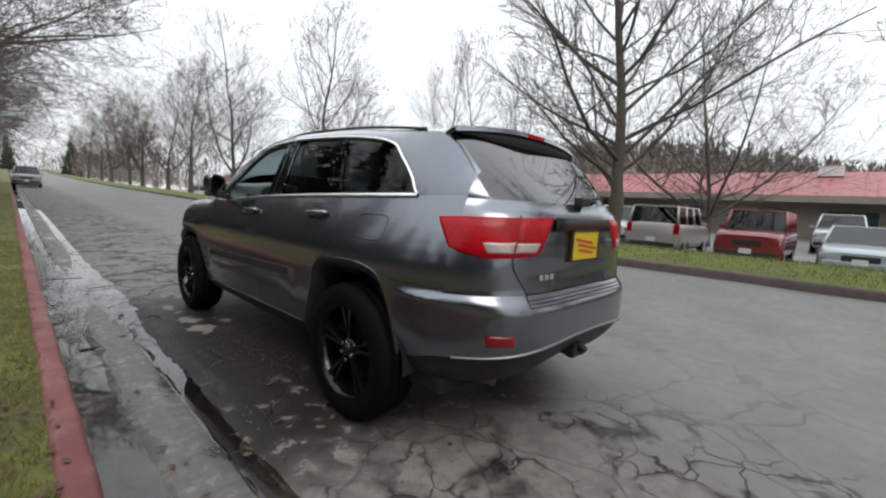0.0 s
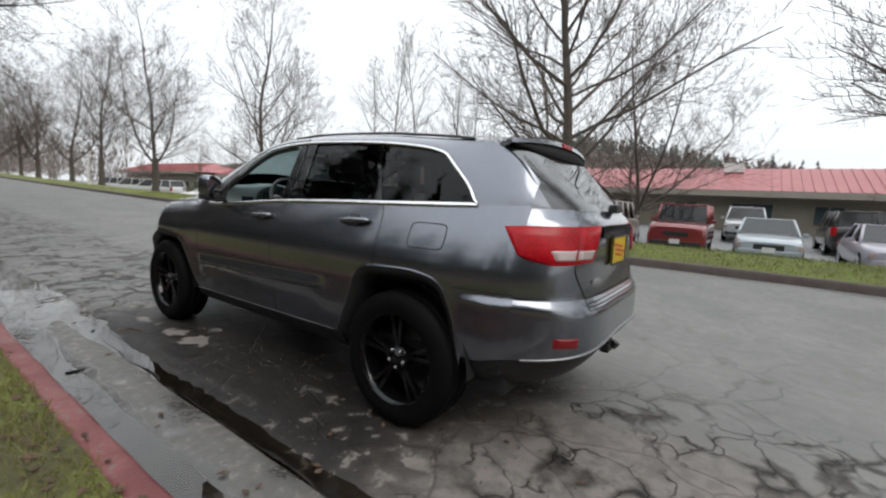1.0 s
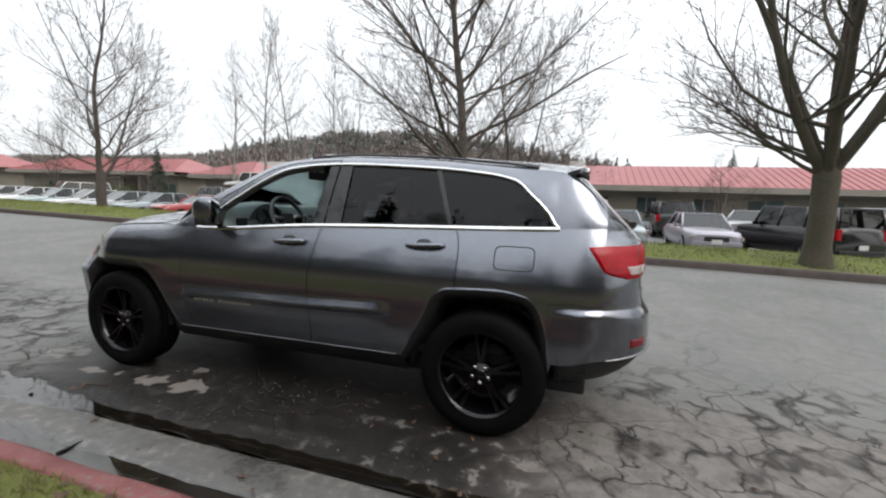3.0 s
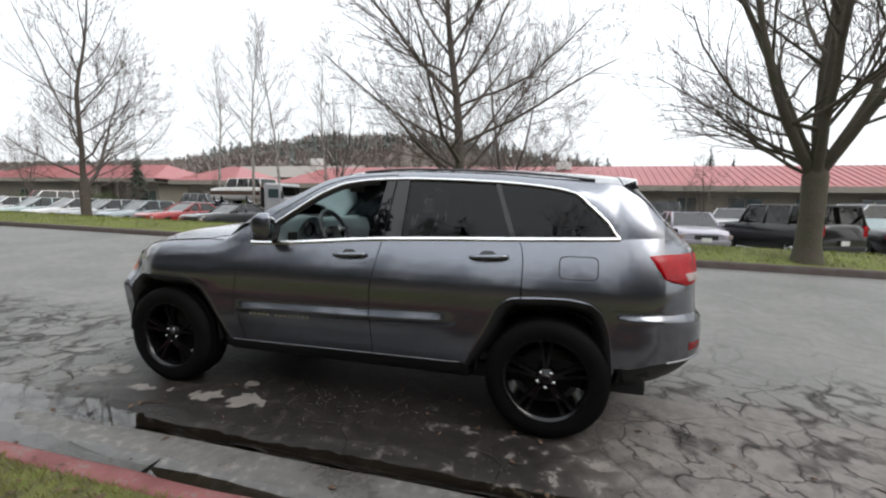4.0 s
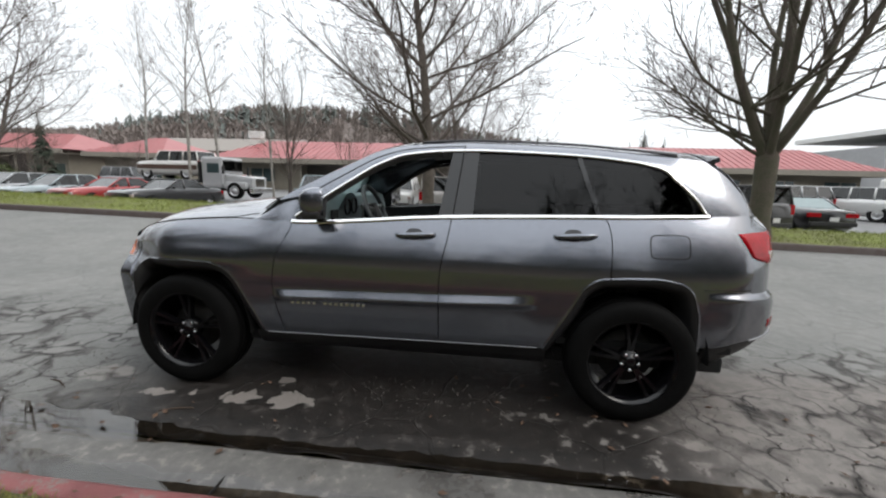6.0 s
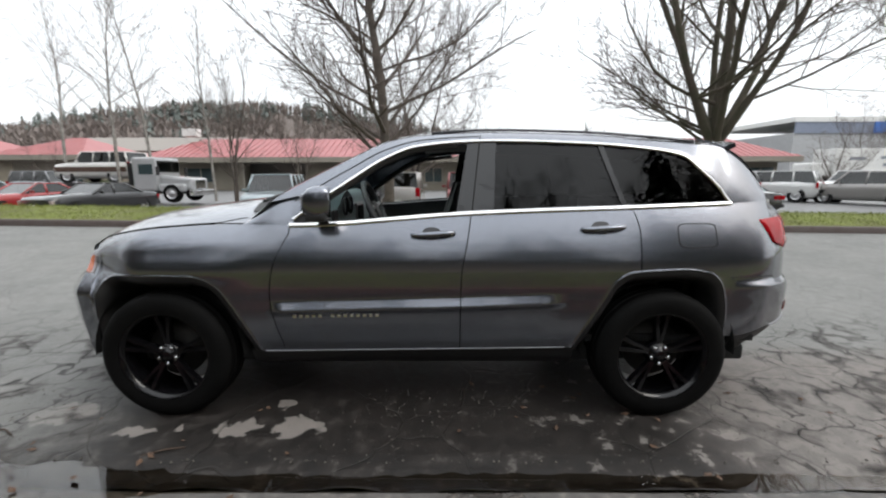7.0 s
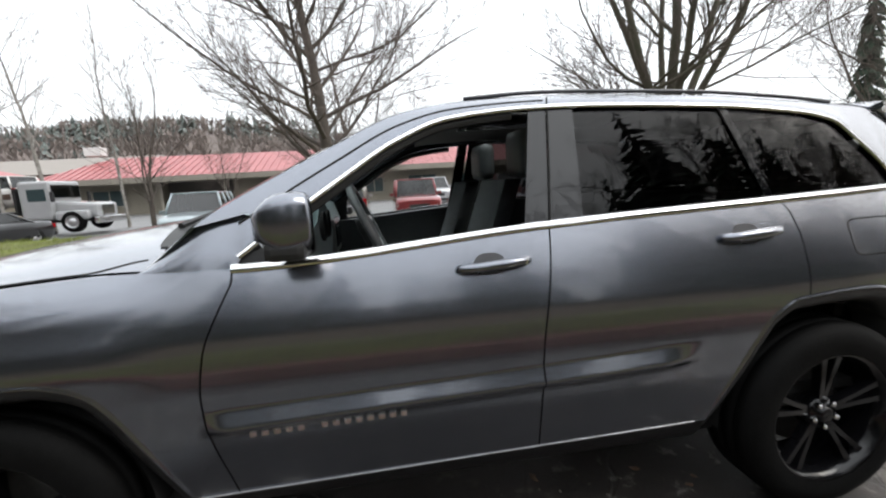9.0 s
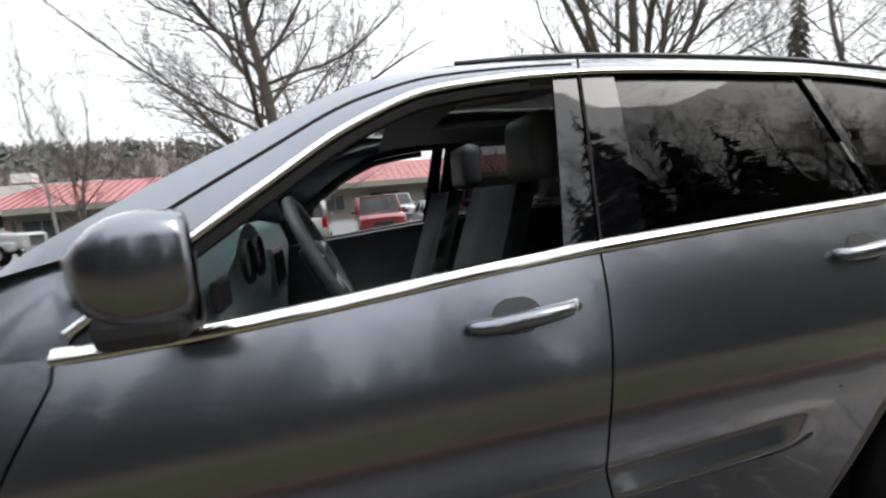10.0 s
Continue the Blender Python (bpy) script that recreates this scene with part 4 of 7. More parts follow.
        c = Vector((-0.978, 1.882, 1.288))
        bm.faces.new([bm.verts.new(c + Vector((0.073 * math.copysign(abs(math.cos(a)) ** 0.6, math.cos(a)), 0, 0.086 * math.copysign(abs(math.sin(a)) ** 0.6, math.sin(a))))) for a in np.linspace(0, math.tau, 24, endpoint=False)])
        bmesh.ops.transform(bm, matrix=swing, verts=bm.verts[:])
        part("mirror_glass", fix(bm), mat("mirror_silver", (0.45, 0.45, 0.46), 0.05, 1.0), mir)
        bm = bmesh.new()
        box(bm, (-0.97, 1.955, 1.218), (0.13, 0.115, 0.06), 0.022, Matrix.Identity(4))
        box(bm, (-0.90, 1.965, 1.205), (0.10, 0.06, 0.03), 0.01)
        part("mirror_base", fix(bm), BLACK_PLASTIC, mir, "black plastic mirror base")

        # tail lamp wrapped round the corner
        def lamp(bm, p0, p1, lo, hi, out, n=26):
            def f(u, v):
                p = lerp(p0(v) if callable(p0) else p0, p1(v) if callable(p1) else p1, u)
                z = lerp(lo(p) if callable(lo) else lo, hi(p) if callable(hi) else hi, v)
                q = wrap(p, z)
                o = Vector((q.x, (q.y + 0.2) * 1.2, 0)).normalized()
                return q + o * out * min(1.0, 6 * min(u, 1 - u, v, 1 - v) + 0.25)
            sheet(bm, f, np.linspace(0, 1, n), np.linspace(0, 1, 9))
            bmesh.ops.recalc_face_normals(bm, faces=bm.faces[:])
            return bm
        tl_lo, tl_hi = Curve((0, 1.0), (1.0, 1.000), (1.45, 1.012), (1.6, 1.03)), Curve((0, 1.172), (1.0, 1.185), (1.6, 1.198))
        lampob = part("tail_lamp", fix(lamp(bmesh.new(), lambda v: lerp(1.12, 0.40, v), lambda v: 1.267, tl_lo, tl_hi, 0.012)), RED_LENS, car, "red tail lamp with a clear lower lens", True)
        part("reversing_lens", fix(lamp(bmesh.new(), lambda v: lerp(1.125, 1.085, v), 1.262, 1.022, 1.078, 0.016, 12)), CLEAR_LENS, lampob, smooth=True)
        lampob2 = part("gate_lamp", fix(lamp(bmesh.new(), 1.269, lambda v: lerp(1.47, 1.58, v), tl_lo, tl_hi, 0.012)), RED_LENS, car, "red inner tail lamp on the tailgate", True)
        part("clear_lens", fix(lamp(bmesh.new(), 1.273, lambda v: lerp(1.43, 1.47, v), 1.026, 1.078, 0.016, 12)), CLEAR_LENS, lampob2, smooth=True)
        part("bumper_reflector", fix(lamp(bmesh.new(), 1.13, 1.26, 0.602, 0.652, 0.007, 12)), mat("red_reflector", (0.26, 0.008, 0.014), 0.2), car, "red reflector in the bumper", True)

        wheel(car, 0.0, side)
        wheel(car, 2.915, side)
        # headlamp edge seen from the side
        bm = bmesh.new()
        sheet(bm, lambda u, v: (-side_x(lerp(3.38, 3.45, u), lerp(0.86, 0.96, v)) - 0.004, lerp(3.38, 3.45, u), lerp(0.86, 0.96, v)), np.linspace(0, 1, 8), np.linspace(0, 1, 6))
        hl = part("headlamp", fix(bm), CLEAR_LENS, car, "clear headlamp with an amber marker", True)
        bm = bmesh.new()
        sheet(bm, lambda u, v: (-side_x(lerp(3.40, 3.445, u), lerp(0.865, 0.955, v)) - 0.007, lerp(3.40, 3.445, u), lerp(0.865, 0.955, v)), np.linspace(0, 1, 5), np.linspace(0, 1, 5))
        part("amber_marker", fix(bm), AMBER, hl, smooth=True)

    # bonnet, windscreen and roof across the whole width
    def across(edge, mid, p=2.2):
        def f(y, a):
            zb, zc, xe = edge[1](y), mid(y), edge[0](y)
            return (-xe * a, y, lerp(zb, zc, 1 - abs(a) ** p))
        return f
    az = np.linspace(-1, 1, 33)
    bm = bmesh.new()
    hood_f = across((lambda y: side_x(y, BELT(y)) - 0.012, lambda y: BELT(y) + 0.006), HOOD, 3.2)
    sheet(bm, hood_f, np.linspace(2.40, 3.45, 34), az)
    part("bonnet", bm, GREY_PAINT, car, smooth=True)
    for s in (-1, 1):
        # shut line of the bonnet, gap between door frame and roof
        bm = bmesh.new()
        ribbon(bm, [Vector(hood_f(y, s * lerp(0.93, 0.995, step(2.42, 2.6, y)))) + Vector((0, 0, 0.001)) for y in np.linspace(2.43, 3.40, 24)], 0.008, 0.001, lambda p: Vector((s * -0.5, 0, 0.86)))
        part("bonnet_seam", bm, VOID, car)
        bm = bmesh.new()
        zz = lambda y: lerp(WINDOW_TOP(y), EDGE(y), 0.55)
        ribbon(bm, [(s * (upper_x(y, zz(y)) + 0.002 - 0.045 * 0.55**1.8), y, zz(y)) for y in np.linspace(1.07, 2.13, 30)], 0.007, 0.001, lambda p: Vector((s * 0.95, 0, 0.3)))
        part("roof_seam", bm, VOID, car)
    bm = bmesh.new()
    sheet(bm, across((lambda y: upper_x(y, EDGE(y)) - 0.045, EDGE), ROOF, 2.6), np.linspace(1.40, 2.43, 24), az)
    outward(bm, (0, 1.3, 0.9))
    part("windscreen", bm, CLEAR_GLASS, car, "raked clear windscreen", True)
    bm = bmesh.new()
    sheet(bm, across((lambda y: upper_x(y, EDGE(y)) - 0.043, EDGE), ROOF, 2.6), list(np.linspace(-0.43, 0.35, 18)), az)
    sheet(bm, across((lambda y: upper_x(y, EDGE(y)) - 0.043, EDGE), ROOF, 2.6), list(np.linspace(1.15, 1.42, 8)), az)
    for s in (-1, 1):
        sheet(bm, across((lambda y: upper_x(y, EDGE(y)) - 0.043, EDGE), ROOF, 2.6), list(np.linspace(0.35, 1.15, 18)), sorted(s * np.linspace(0.62, 1, 8)))
    bmesh.ops.remove_doubles(bm, verts=bm.verts[:], dist=0.0005)
    bmesh.ops.recalc_face_normals(bm, faces=bm.faces[:])
    part("roof", bm, GREY_PAINT, car, smooth=True)
    bm = bmesh.new()
    sheet(bm, across((lambda y: upper_x(y, EDGE(y)) - 0.043, lambda y: EDGE(y) - 0.004), lambda y: ROOF(y) - 0.004, 2.6), np.linspace(0.33, 1.17, 14), np.linspace(-0.64, 0.64, 17))
    outward(bm, (0, 0.8, 0))
    part("sunroof", bm, CLEAR_GLASS, car, "tinted glass sunroof", True)
    bm = bmesh.new()
    sheet(bm, across((lambda y: upper_x(y, EDGE(y)) - 0.055, lambda y: EDGE(y) - 0.035), lambda y: ROOF(y) - 0.04, 2.6), list(np.linspace(-0.42, 0.30, 8)), az, True)
    sheet(bm, across((lambda y: upper_x(y, EDGE(y)) - 0.055, lambda y: EDGE(y) - 0.035), lambda y: ROOF(y) - 0.04, 2.6), list(np.linspace(1.2, 1.44, 5)), az, True)
    for s in (-1, 1):
        sheet(bm, across((lambda y: upper_x(y, EDGE(y)) - 0.055, lambda y: EDGE(y) - 0.035), lambda y: ROOF(y) - 0.04, 2.6), list(np.linspace(0.30, 1.2, 10)), sorted(s * np.linspace(0.6, 1, 6)), True)
    part("headliner", bm, LINING, car, smooth=True)
    # cowl and wipers
    bm = bmesh.new()
    sheet(bm, lambda y, a: Vector(hood_f(y - 0.07 * a * a, a * 0.84)) + Vector((0, 0, 0.004)), (2.38, 2.43, 2.50), np.linspace(-1, 1, 21))
    cowl = part("cowl", bm, BLACK_PLASTIC, car, "black cowl below the windscreen", True)
    for x0 in (-0.50, 0.12):
        bm = bmesh.new()
        tube(bm, [(x0, 2.44, 1.275), (x0 + 0.3, 2.43, 1.305), (x0 + 0.62, 2.42, 1.30)], [0.012, 0.009, 0.006], 6)
        part("wiper", bm, BLACK_PLASTIC, cowl)
    # nose
    bm = bmesh.new()

    def nose(a, v):
        top = lerp(BELT(3.45) + 0.006, HOOD(3.45), 1 - abs(a) ** 3.2)
        z = lerp(0.30, top, v)
        xe = side_x(3.45, min(max(z, 0.30), 0.985))
        return (-xe * a, 3.45 + FRONT_D(v) * (1 - abs(a) ** 2.6), z)
    sheet(bm, nose, np.linspace(-1, 1, 41), np.linspace(0, 1, 24))
    bmesh.ops.recalc_face_normals(bm, faces=bm.faces[:])
    front = part("front_bumper", bm, GREY_PAINT, car, smooth=True)
    bm = bmesh.new()
    sheet(bm, lambda a, v: Vector(nose(a, v)) + Vector((0, 0.006, 0)), np.linspace(-0.62, 0.62, 15), np.linspace(0.58, 0.86, 6))
    part("grille", bm, BLACK_GLOSS, front, smooth=True)
    # roof rails
    for s in (-1, 1):
        bm = bmesh.new()
        yy = np.linspace(-0.25, 1.35, 24)
        pts = [(s * (upper_x(y, EDGE(y)) - 0.085), y, lerp(EDGE(y), ROOF(y), 0.24) + 0.006 * min(1, 7 * min(k / 23, 1 - k / 23))) for k, y in enumerate(yy)]
        tube(bm, pts, [0.008] * 24, 8)
        part("roof_rail", bm, mat("rail_grey", (0.06, 0.06, 0.065), 0.35, 0.7), car, smooth=True)

    # tailgate, bumper
    bm = bmesh.new()
    aa = [a for a in np.linspace(-1, 1, 49)]

    def tail(a, z):
        p = rear_p(abs(a), z)
        if z > 1.19:
            q = tail_glass(abs(a) / 0.917, 1.0) if abs(a) < 0.917 else glass_edge(1.0).lerp(rear_p(1.0, z), (abs(a) - 0.917) / 0.083)
            p = p.lerp(Vector((q.x, q.y - 0.004, z)), ((z - 1.19) / 0.078) ** 2)
        return (math.copysign(p.x, -a) if a else 0.0, p.y, z)
    sheet(bm, tail, aa, np.linspace(0.83, 1.268, 22), True)
    bmesh.ops.recalc_face_normals(bm, faces=bm.faces[:])
    gate = part("tailgate", bm, GREY_PAINT, car, smooth=True)
    bm = bmesh.new()
    lipz = lambda a: 0.53 + 0.06 * (1 - abs(a) ** 2)
    sheet(bm, lambda a, v: tail(a, lerp(lipz(a), 0.83, v)), aa, np.linspace(0, 1, 20))
    bmesh.ops.recalc_face_normals(bm, faces=bm.faces[:])
    bumper = part("rear_bumper", bm, GREY_PAINT, car, smooth=True)
    bm = bmesh.new()

    def valance(a, v):
        p = wrap(2 - abs(a), lerp((lipz(a) if abs(a) < 1 else lerp(0.49, 0.53, step(2.3, 1.0, abs(a)))) + 0.012, lerp(0.46, 0.36, min(abs(a), 1)), v))
        return (math.copysign(abs(p.x) - 0.012 - 0.06 * v * v, -a) if a else 0.0, p.y + 0.012 + 0.07 * v * v * step(1.7, 1.0, abs(a)), p.z)
    sheet(bm, valance, np.linspace(-2.4, 2.4, 97), np.linspace(0, 1, 6))
    part("valance", bm, BLACK_PLASTIC, bumper, "black lower bumper", True)
    bm = bmesh.new()
    ribbon(bm, [Vector(tail(a, lipz(a))) + Vector((0, -0.004, 0)) for a in np.linspace(-0.98, 0.98, 40)], 0.012, 0.005, lambda p: Vector((p.x * 0.6, -0.8, 0.5)).normalized())
    part("bumper_strip", bm, mat("satin_silver", (0.24, 0.24, 0.25), 0.3, 0.8), bumper, smooth=True)
    bm = bmesh.new()
    for k in range(3):
        ribbon(bm, [Vector(tail(a, 0.775 + 0.016 * k)) for a in np.linspace(-0.62, 0.62, 21)], 0.007, 0.004, lambda p: Vector((0, -0.8, 0.6)))
    part("step_ribs", bm, BLACK_PLASTIC, bumper)
    bm = bmesh.new()
    box(bm, (0.02, -0.80, 0.46), (0.09, 0.26, 0.07), 0.008)
    box(bm, (0.02, -0.91, 0.45), (0.14, 0.05, 0.05), 0.008)
    tube(bm, [(0.02, -0.94, 0.45), (0.02, -0.96, 0.485)], [0.02, 0.025], 8)
    part("tow_hitch", bm, BLACK_PLASTIC, bumper, "black tow hitch")
    bm = bmesh.new()
    tube(bm, [(-0.45, -0.45, 0.33), (-0.45, -0.70, 0.33)], [0.03, 0.032], 12)
    part("exhaust_pipe", bm, mat("dull_steel", (0.14, 0.135, 0.13), 0.45, 1.0), car, smooth=True)
    # seams of the tailgate
    bm = bmesh.new()
    for s in (-1, 1):
        pts = [Vector(tail(s * lerp(0.735, 0.62, step(1.0, 0.80, z)), z)) + Vector((0, -0.002, 0)) for z in np.linspace(0.78, 1.2, 20)]
        ribbon(bm, pts, 0.007, 0.001, lambda p: Vector((p.x, -0.9, 0)).normalized())
    ribbon(bm, [Vector(tail(a, 0.832)) + Vector((0, -0.002, 0)) for a in np.linspace(-0.63, 0.63, 24)], 0.008, 0.001, lambda p: Vector((0, -1, 0)))
    part("gate_seam", bm, VOID, gate)
    bm = bmesh.new()
    sheet(bm, lambda a, z: Vector(tail(a, z)) + Vector((0, -0.016, 0)), np.linspace(-0.42, 0.42, 16), np.linspace(1.128, 1.196, 5), True)
    part("gate_trim", bm, BLACK_GLOSS, gate, "gloss dark strip between the tail lamps", True)
    bm = bmesh.new()
    sheet(bm, lambda a, z: Vector(tail(a, z)) + Vector((0, 0.012 - 0.02 * abs(a), 0)), np.linspace(-0.36, 0.36, 12), np.linspace(0.955, 1.14, 6), True)
    part("plate_recess", bm, GREY_PAINT, gate, smooth=True)
    bm = bmesh.new()
    box(bm, (0.0, -0.922, 1.052), (0.305, 0.008, 0.155), 0.002)
    plate = part("number_plate", bm, YELLOW, gate, "yellow dealer plate with red marks")
    for x, z, w in ((-0.02, 1.075, 0.2), (0.02, 1.045, 0.22), (0.0, 1.02, 0.16)):
        bm = bmesh.new()
        box(bm, (x, -0.9275, z), (w, 0.002, 0.014), m=Matrix.Translation((x, 0, z)) @ Matrix.Rotation(0.12, 4, 'Y') @ Matrix.Translation((-x, 0, -z)))
        part("plate_mark", bm, RED_INK, plate)
    bm = bmesh.new()
    for x in (-0.152, 0.152):
        box(bm, (x, -0.927, 1.052), (0.012, 0.006, 0.165))
    for z in (0.972, 1.132):
        box(bm, (0, -0.927, z), (0.315, 0.006, 0.012))
    part("plate_frame", bm, BLACK_PLASTIC, plate)
    bm = bmesh.new()
    for k in range(3):
        q = Vector(tail(0.50 - 0.055 * k, 0.905))
        box(bm, q + Vector((0, -0.004, 0)), (0.034, 0.008, 0.026), 0.003)
    part("badge", bm, CHROME, gate, "small chrome badge")
    # rear window, spoiler, wiper
    bm = bmesh.new()
    sheet(bm, lambda a, v: Vector((math.copysign(tail_glass(abs(a), v).x, -a) if a else 0.0, tail_glass(abs(a), v).y, tail_glass(abs(a), v).z)), np.linspace(-1, 1, 33), np.linspace(0.0, 1, 16))
    outward(bm, (0, 0.5, 1.1))
    part("rear_window", bm, REAR_GLASS, gate, "dark tinted rear window", True)
    bm = bmesh.new()

    def spoil(a, v):
        back = -0.42 - (0.135 - 0.07 * abs(a) ** 2.5) * v
        return (-0.625 * a, back, lerp(lerp(EDGE(-0.42), ROOF(-0.42), 1 - abs(a) ** 2.6) + 0.006, 1.668 - 0.042 * a * a, v))
    slab(bm, spoil, np.linspace(-1, 1, 25), np.linspace(0, 1, 6), (0, -0.010, -0.026))
    sp = part("spoiler", bm, GREY_PAINT, gate, smooth=True)
    md = sp.modifiers.new("edges", 'EDGE_SPLIT')
    md.split_angle = radians(45)
    bm = bmesh.new()

    def shade(a, v):
        g = tail_glass(abs(a), 0.15 * (1 - (a / 0.93) ** 4) + 0.03)
        top = Vector((0.615 * abs(a), -0.42 - (0.130 - 0.07 * abs(a) ** 2.5), 1.640 - 0.042 * a * a))
        p = Vector((-abs(g.x), g.y - 0.004, g.z)).lerp(Vector((-top.x, top.y + 0.004, top.z)), v)
        return (p.x * math.copysign(1, a), p.y - 0.012 * math.sin(v * math.pi), p.z)
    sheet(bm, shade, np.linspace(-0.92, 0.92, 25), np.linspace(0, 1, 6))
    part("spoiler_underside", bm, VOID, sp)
    bm = bmesh.new()
    box(bm, (0, -0.556, 1.652), (0.17, 0.02, 0.024), 0.004)
    part("brake_light", bm, RED_LENS, sp, "red high brake light")
    bm = bmesh.new()
    box(bm, (0.02, -0.875, 1.285), (0.11, 0.05, 0.05), 0.012)
    tube(bm, [(0.0, -0.885, 1.292), (0.2, -0.85, 1.31), (0.38, -0.81, 1.32)], [0.018, 0.014, 0.008], 8)
    part("rear_wiper", bm, BLACK_PLASTIC, gate)
    # fuel flap and seams on the left quarter
    bm = bmesh.new()
    loop = []
    for a in np.linspace(0, math.tau, 49):
        c, s_ = math.cos(a), math.sin(a)
        yy, zz = -0.162 + 0.112 * math.copysign(abs(c) ** 0.35, c), 1.094 + 0.066 * math.copysign(abs(s_) ** 0.35, s_)
        loop.append((-side_x(yy, zz) - 0.0008, yy, zz))
    ribbon(bm, loop, 0.006, 0.0006, lambda p: Vector((-1, 0, 0.15)).normalized())
    part("fuel_flap_seam", bm, VOID, left["rear_quarter", -1])
    for s in (-1, 1):
        bm = bmesh.new()
        ribbon(bm, [(-side_x(y, 0.853) - 0.001, y, 0.855 + 0.01 * (y + 0.4)) for y in np.linspace(-0.655, -0.36, 14)], 0.005, 0.001, lambda p: Vector((-1, -0.2, 0)).normalized())
        part("bumper_seam", bm if s < 0 else flipped(bm), VOID, left["rear_quarter", s])
        # the door lettering as plain bars
        for i in range(14):
            if i == 5:
                continue
            y = 2.135 - 0.0365 * i
            bm = bmesh.new()
            box(bm, (-side_x(y, 0.638) - 0.003, y, 0.634 + 0.012 * (2.15 - y)), (0.006, 0.021, 0.019), 0.002)
            part("letter_bar", bm if s < 0 else flipped(bm), SILVER, left["front_door", s])
    bm = bmesh.new()
    ribbon(bm, [(-upper_x(1.062, z) - 0.001, lerp(1.115, 1.06, (z - 1.22) / 0.45), z) for z in np.linspace(1.225, 1.665, 12)], 0.007, 0.002)
    part("pillar_seam", bm, VOID, car)

    # underside, its shade held in the near-black colour
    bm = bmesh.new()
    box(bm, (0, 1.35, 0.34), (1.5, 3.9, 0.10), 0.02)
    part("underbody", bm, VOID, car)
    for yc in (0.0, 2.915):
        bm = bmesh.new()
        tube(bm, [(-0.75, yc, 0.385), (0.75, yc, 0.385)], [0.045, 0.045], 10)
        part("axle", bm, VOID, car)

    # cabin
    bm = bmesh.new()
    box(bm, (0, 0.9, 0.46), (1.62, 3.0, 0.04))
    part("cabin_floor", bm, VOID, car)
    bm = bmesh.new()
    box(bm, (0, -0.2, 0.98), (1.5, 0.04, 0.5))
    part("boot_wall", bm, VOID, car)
    bm = bmesh.new()

    def dash(a, t):
        pr = ((2.36, 1.185), (2.24, 1.285), (2.08, 1.318), (1.98, 1.29), (1.95, 1.18), (1.98, 0.95), (2.02, 0.6))
        y, z = pr[t]
        return (-0.82 * a, y - 0.03 * math.cos(a * 3), z + 0.03 * math.exp(-((a - 0.45) / 0.22) ** 2) * (t in (2, 3)))
    sheet(bm, dash, np.linspace(-1, 1, 25), range(7))
    dashob = part("dashboard", bm, GREY_TRIM, car, "grey and black dashboard", True)
    bm = bmesh.new()
    sheet(bm, lambda a, v: (-0.40 - 0.18 * a, 1.975 - 0.05 * v, 1.18 + 0.155 * v * (1 - 0.45 * a * a)), np.linspace(-1, 1, 12), np.linspace(0, 1, 5))
    part("instrument_hood", bm, GREY_TRIM, dashob, smooth=True)
    for x in (-0.45, -0.31):
        bm = bmesh.new()
        lathe(bm, [(-0.012, 0.058), (0.0, 0.062), (0.004, 0.054)], (x - 0.02, 1.925, 1.235), axis='Y', n=24)
        part("gauge_ring", bm, BLACK_PLASTIC, dashob)
    bm = bmesh.new()
    box(bm, (0, 1.93, 1.15), (0.26, 0.03, 0.17), 0.01)
    cons = part("centre_console", bm, mat("console_silver", (0.3, 0.3, 0.3), 0.3, 0.8), dashob, "silver framed centre console")
    bm = bmesh.new()
    box(bm, (0, 1.916, 1.155), (0.2, 0.012, 0.12), 0.004)
    part("screen", bm, BLACK_GLOSS, cons)
    for x in (-0.66, -0.18, 0.18):
        bm = bmesh.new()
        box(bm, (x, 1.945, 1.19), (0.10, 0.02, 0.07), 0.008)
        part("air_vent", bm, BLACK_PLASTIC, dashob)
    # steering wheel
    c, tilt = Vector((-0.38, 1.735, 1.215)), Matrix.Rotation(radians(-24), 4, 'X')
    bm = bmesh.new()
    ring = [c + tilt @ Vector((0.185 * math.cos(a), 0, 0.185 * math.sin(a))) for a in np.linspace(0, math.tau, 37)]
    tube(bm, ring, [0.017] * 37, 10, False)
    sw = part("steering_wheel", bm, LEATHER, car, "black leather steering wheel", True)
    bm = bmesh.new()
    box(bm, (0, 0.02, -0.01), (0.14, 0.06, 0.13), 0.02, Matrix.Translation(c) @ tilt)
    part("wheel_boss", bm, BLACK_PLASTIC, sw)
    for a in (0.15, math.pi - 0.15, -math.pi / 2):
        bm = bmesh.new()
        tube(bm, [c + tilt @ Vector((0.06 * math.cos(a), 0.01, 0.06 * math.sin(a))), c + tilt @ Vector((0.18 * math.cos(a), 0, 0.18 * math.sin(a)))], [0.02, 0.014], 6)
        part("wheel_spoke", bm, mat("console_silver", (0.3, 0.3, 0.3), 0.3, 0.8), sw, smooth=True)
    # seats
    for x in (-0.38, 0.38):
        bm = bmesh.new()

        def back(u, v):
            w = (0.25 - 0.05 * v) * u
            y = 1.30 - 0.22 * v + 0.05 * u * u * (1 if abs(u) < 0.99 else 2.2)
            return (x + w, y, 0.72 + 0.66 * v)
        sheet(bm, back, np.linspace(-1, 1, 13), np.linspace(0, 1, 10))
        bmesh.ops.solidify(bm, geom=bm.faces[:], thickness=0.11)
        bmesh.ops.recalc_face_normals(bm, faces=bm.faces[:])
        seat = part("seat", bm, LEATHER, car, "black leather front seat", True)
        bm = bmesh.new()
        box(bm, (x, 1.5, 0.66), (0.5, 0.5, 0.14), 0.04)
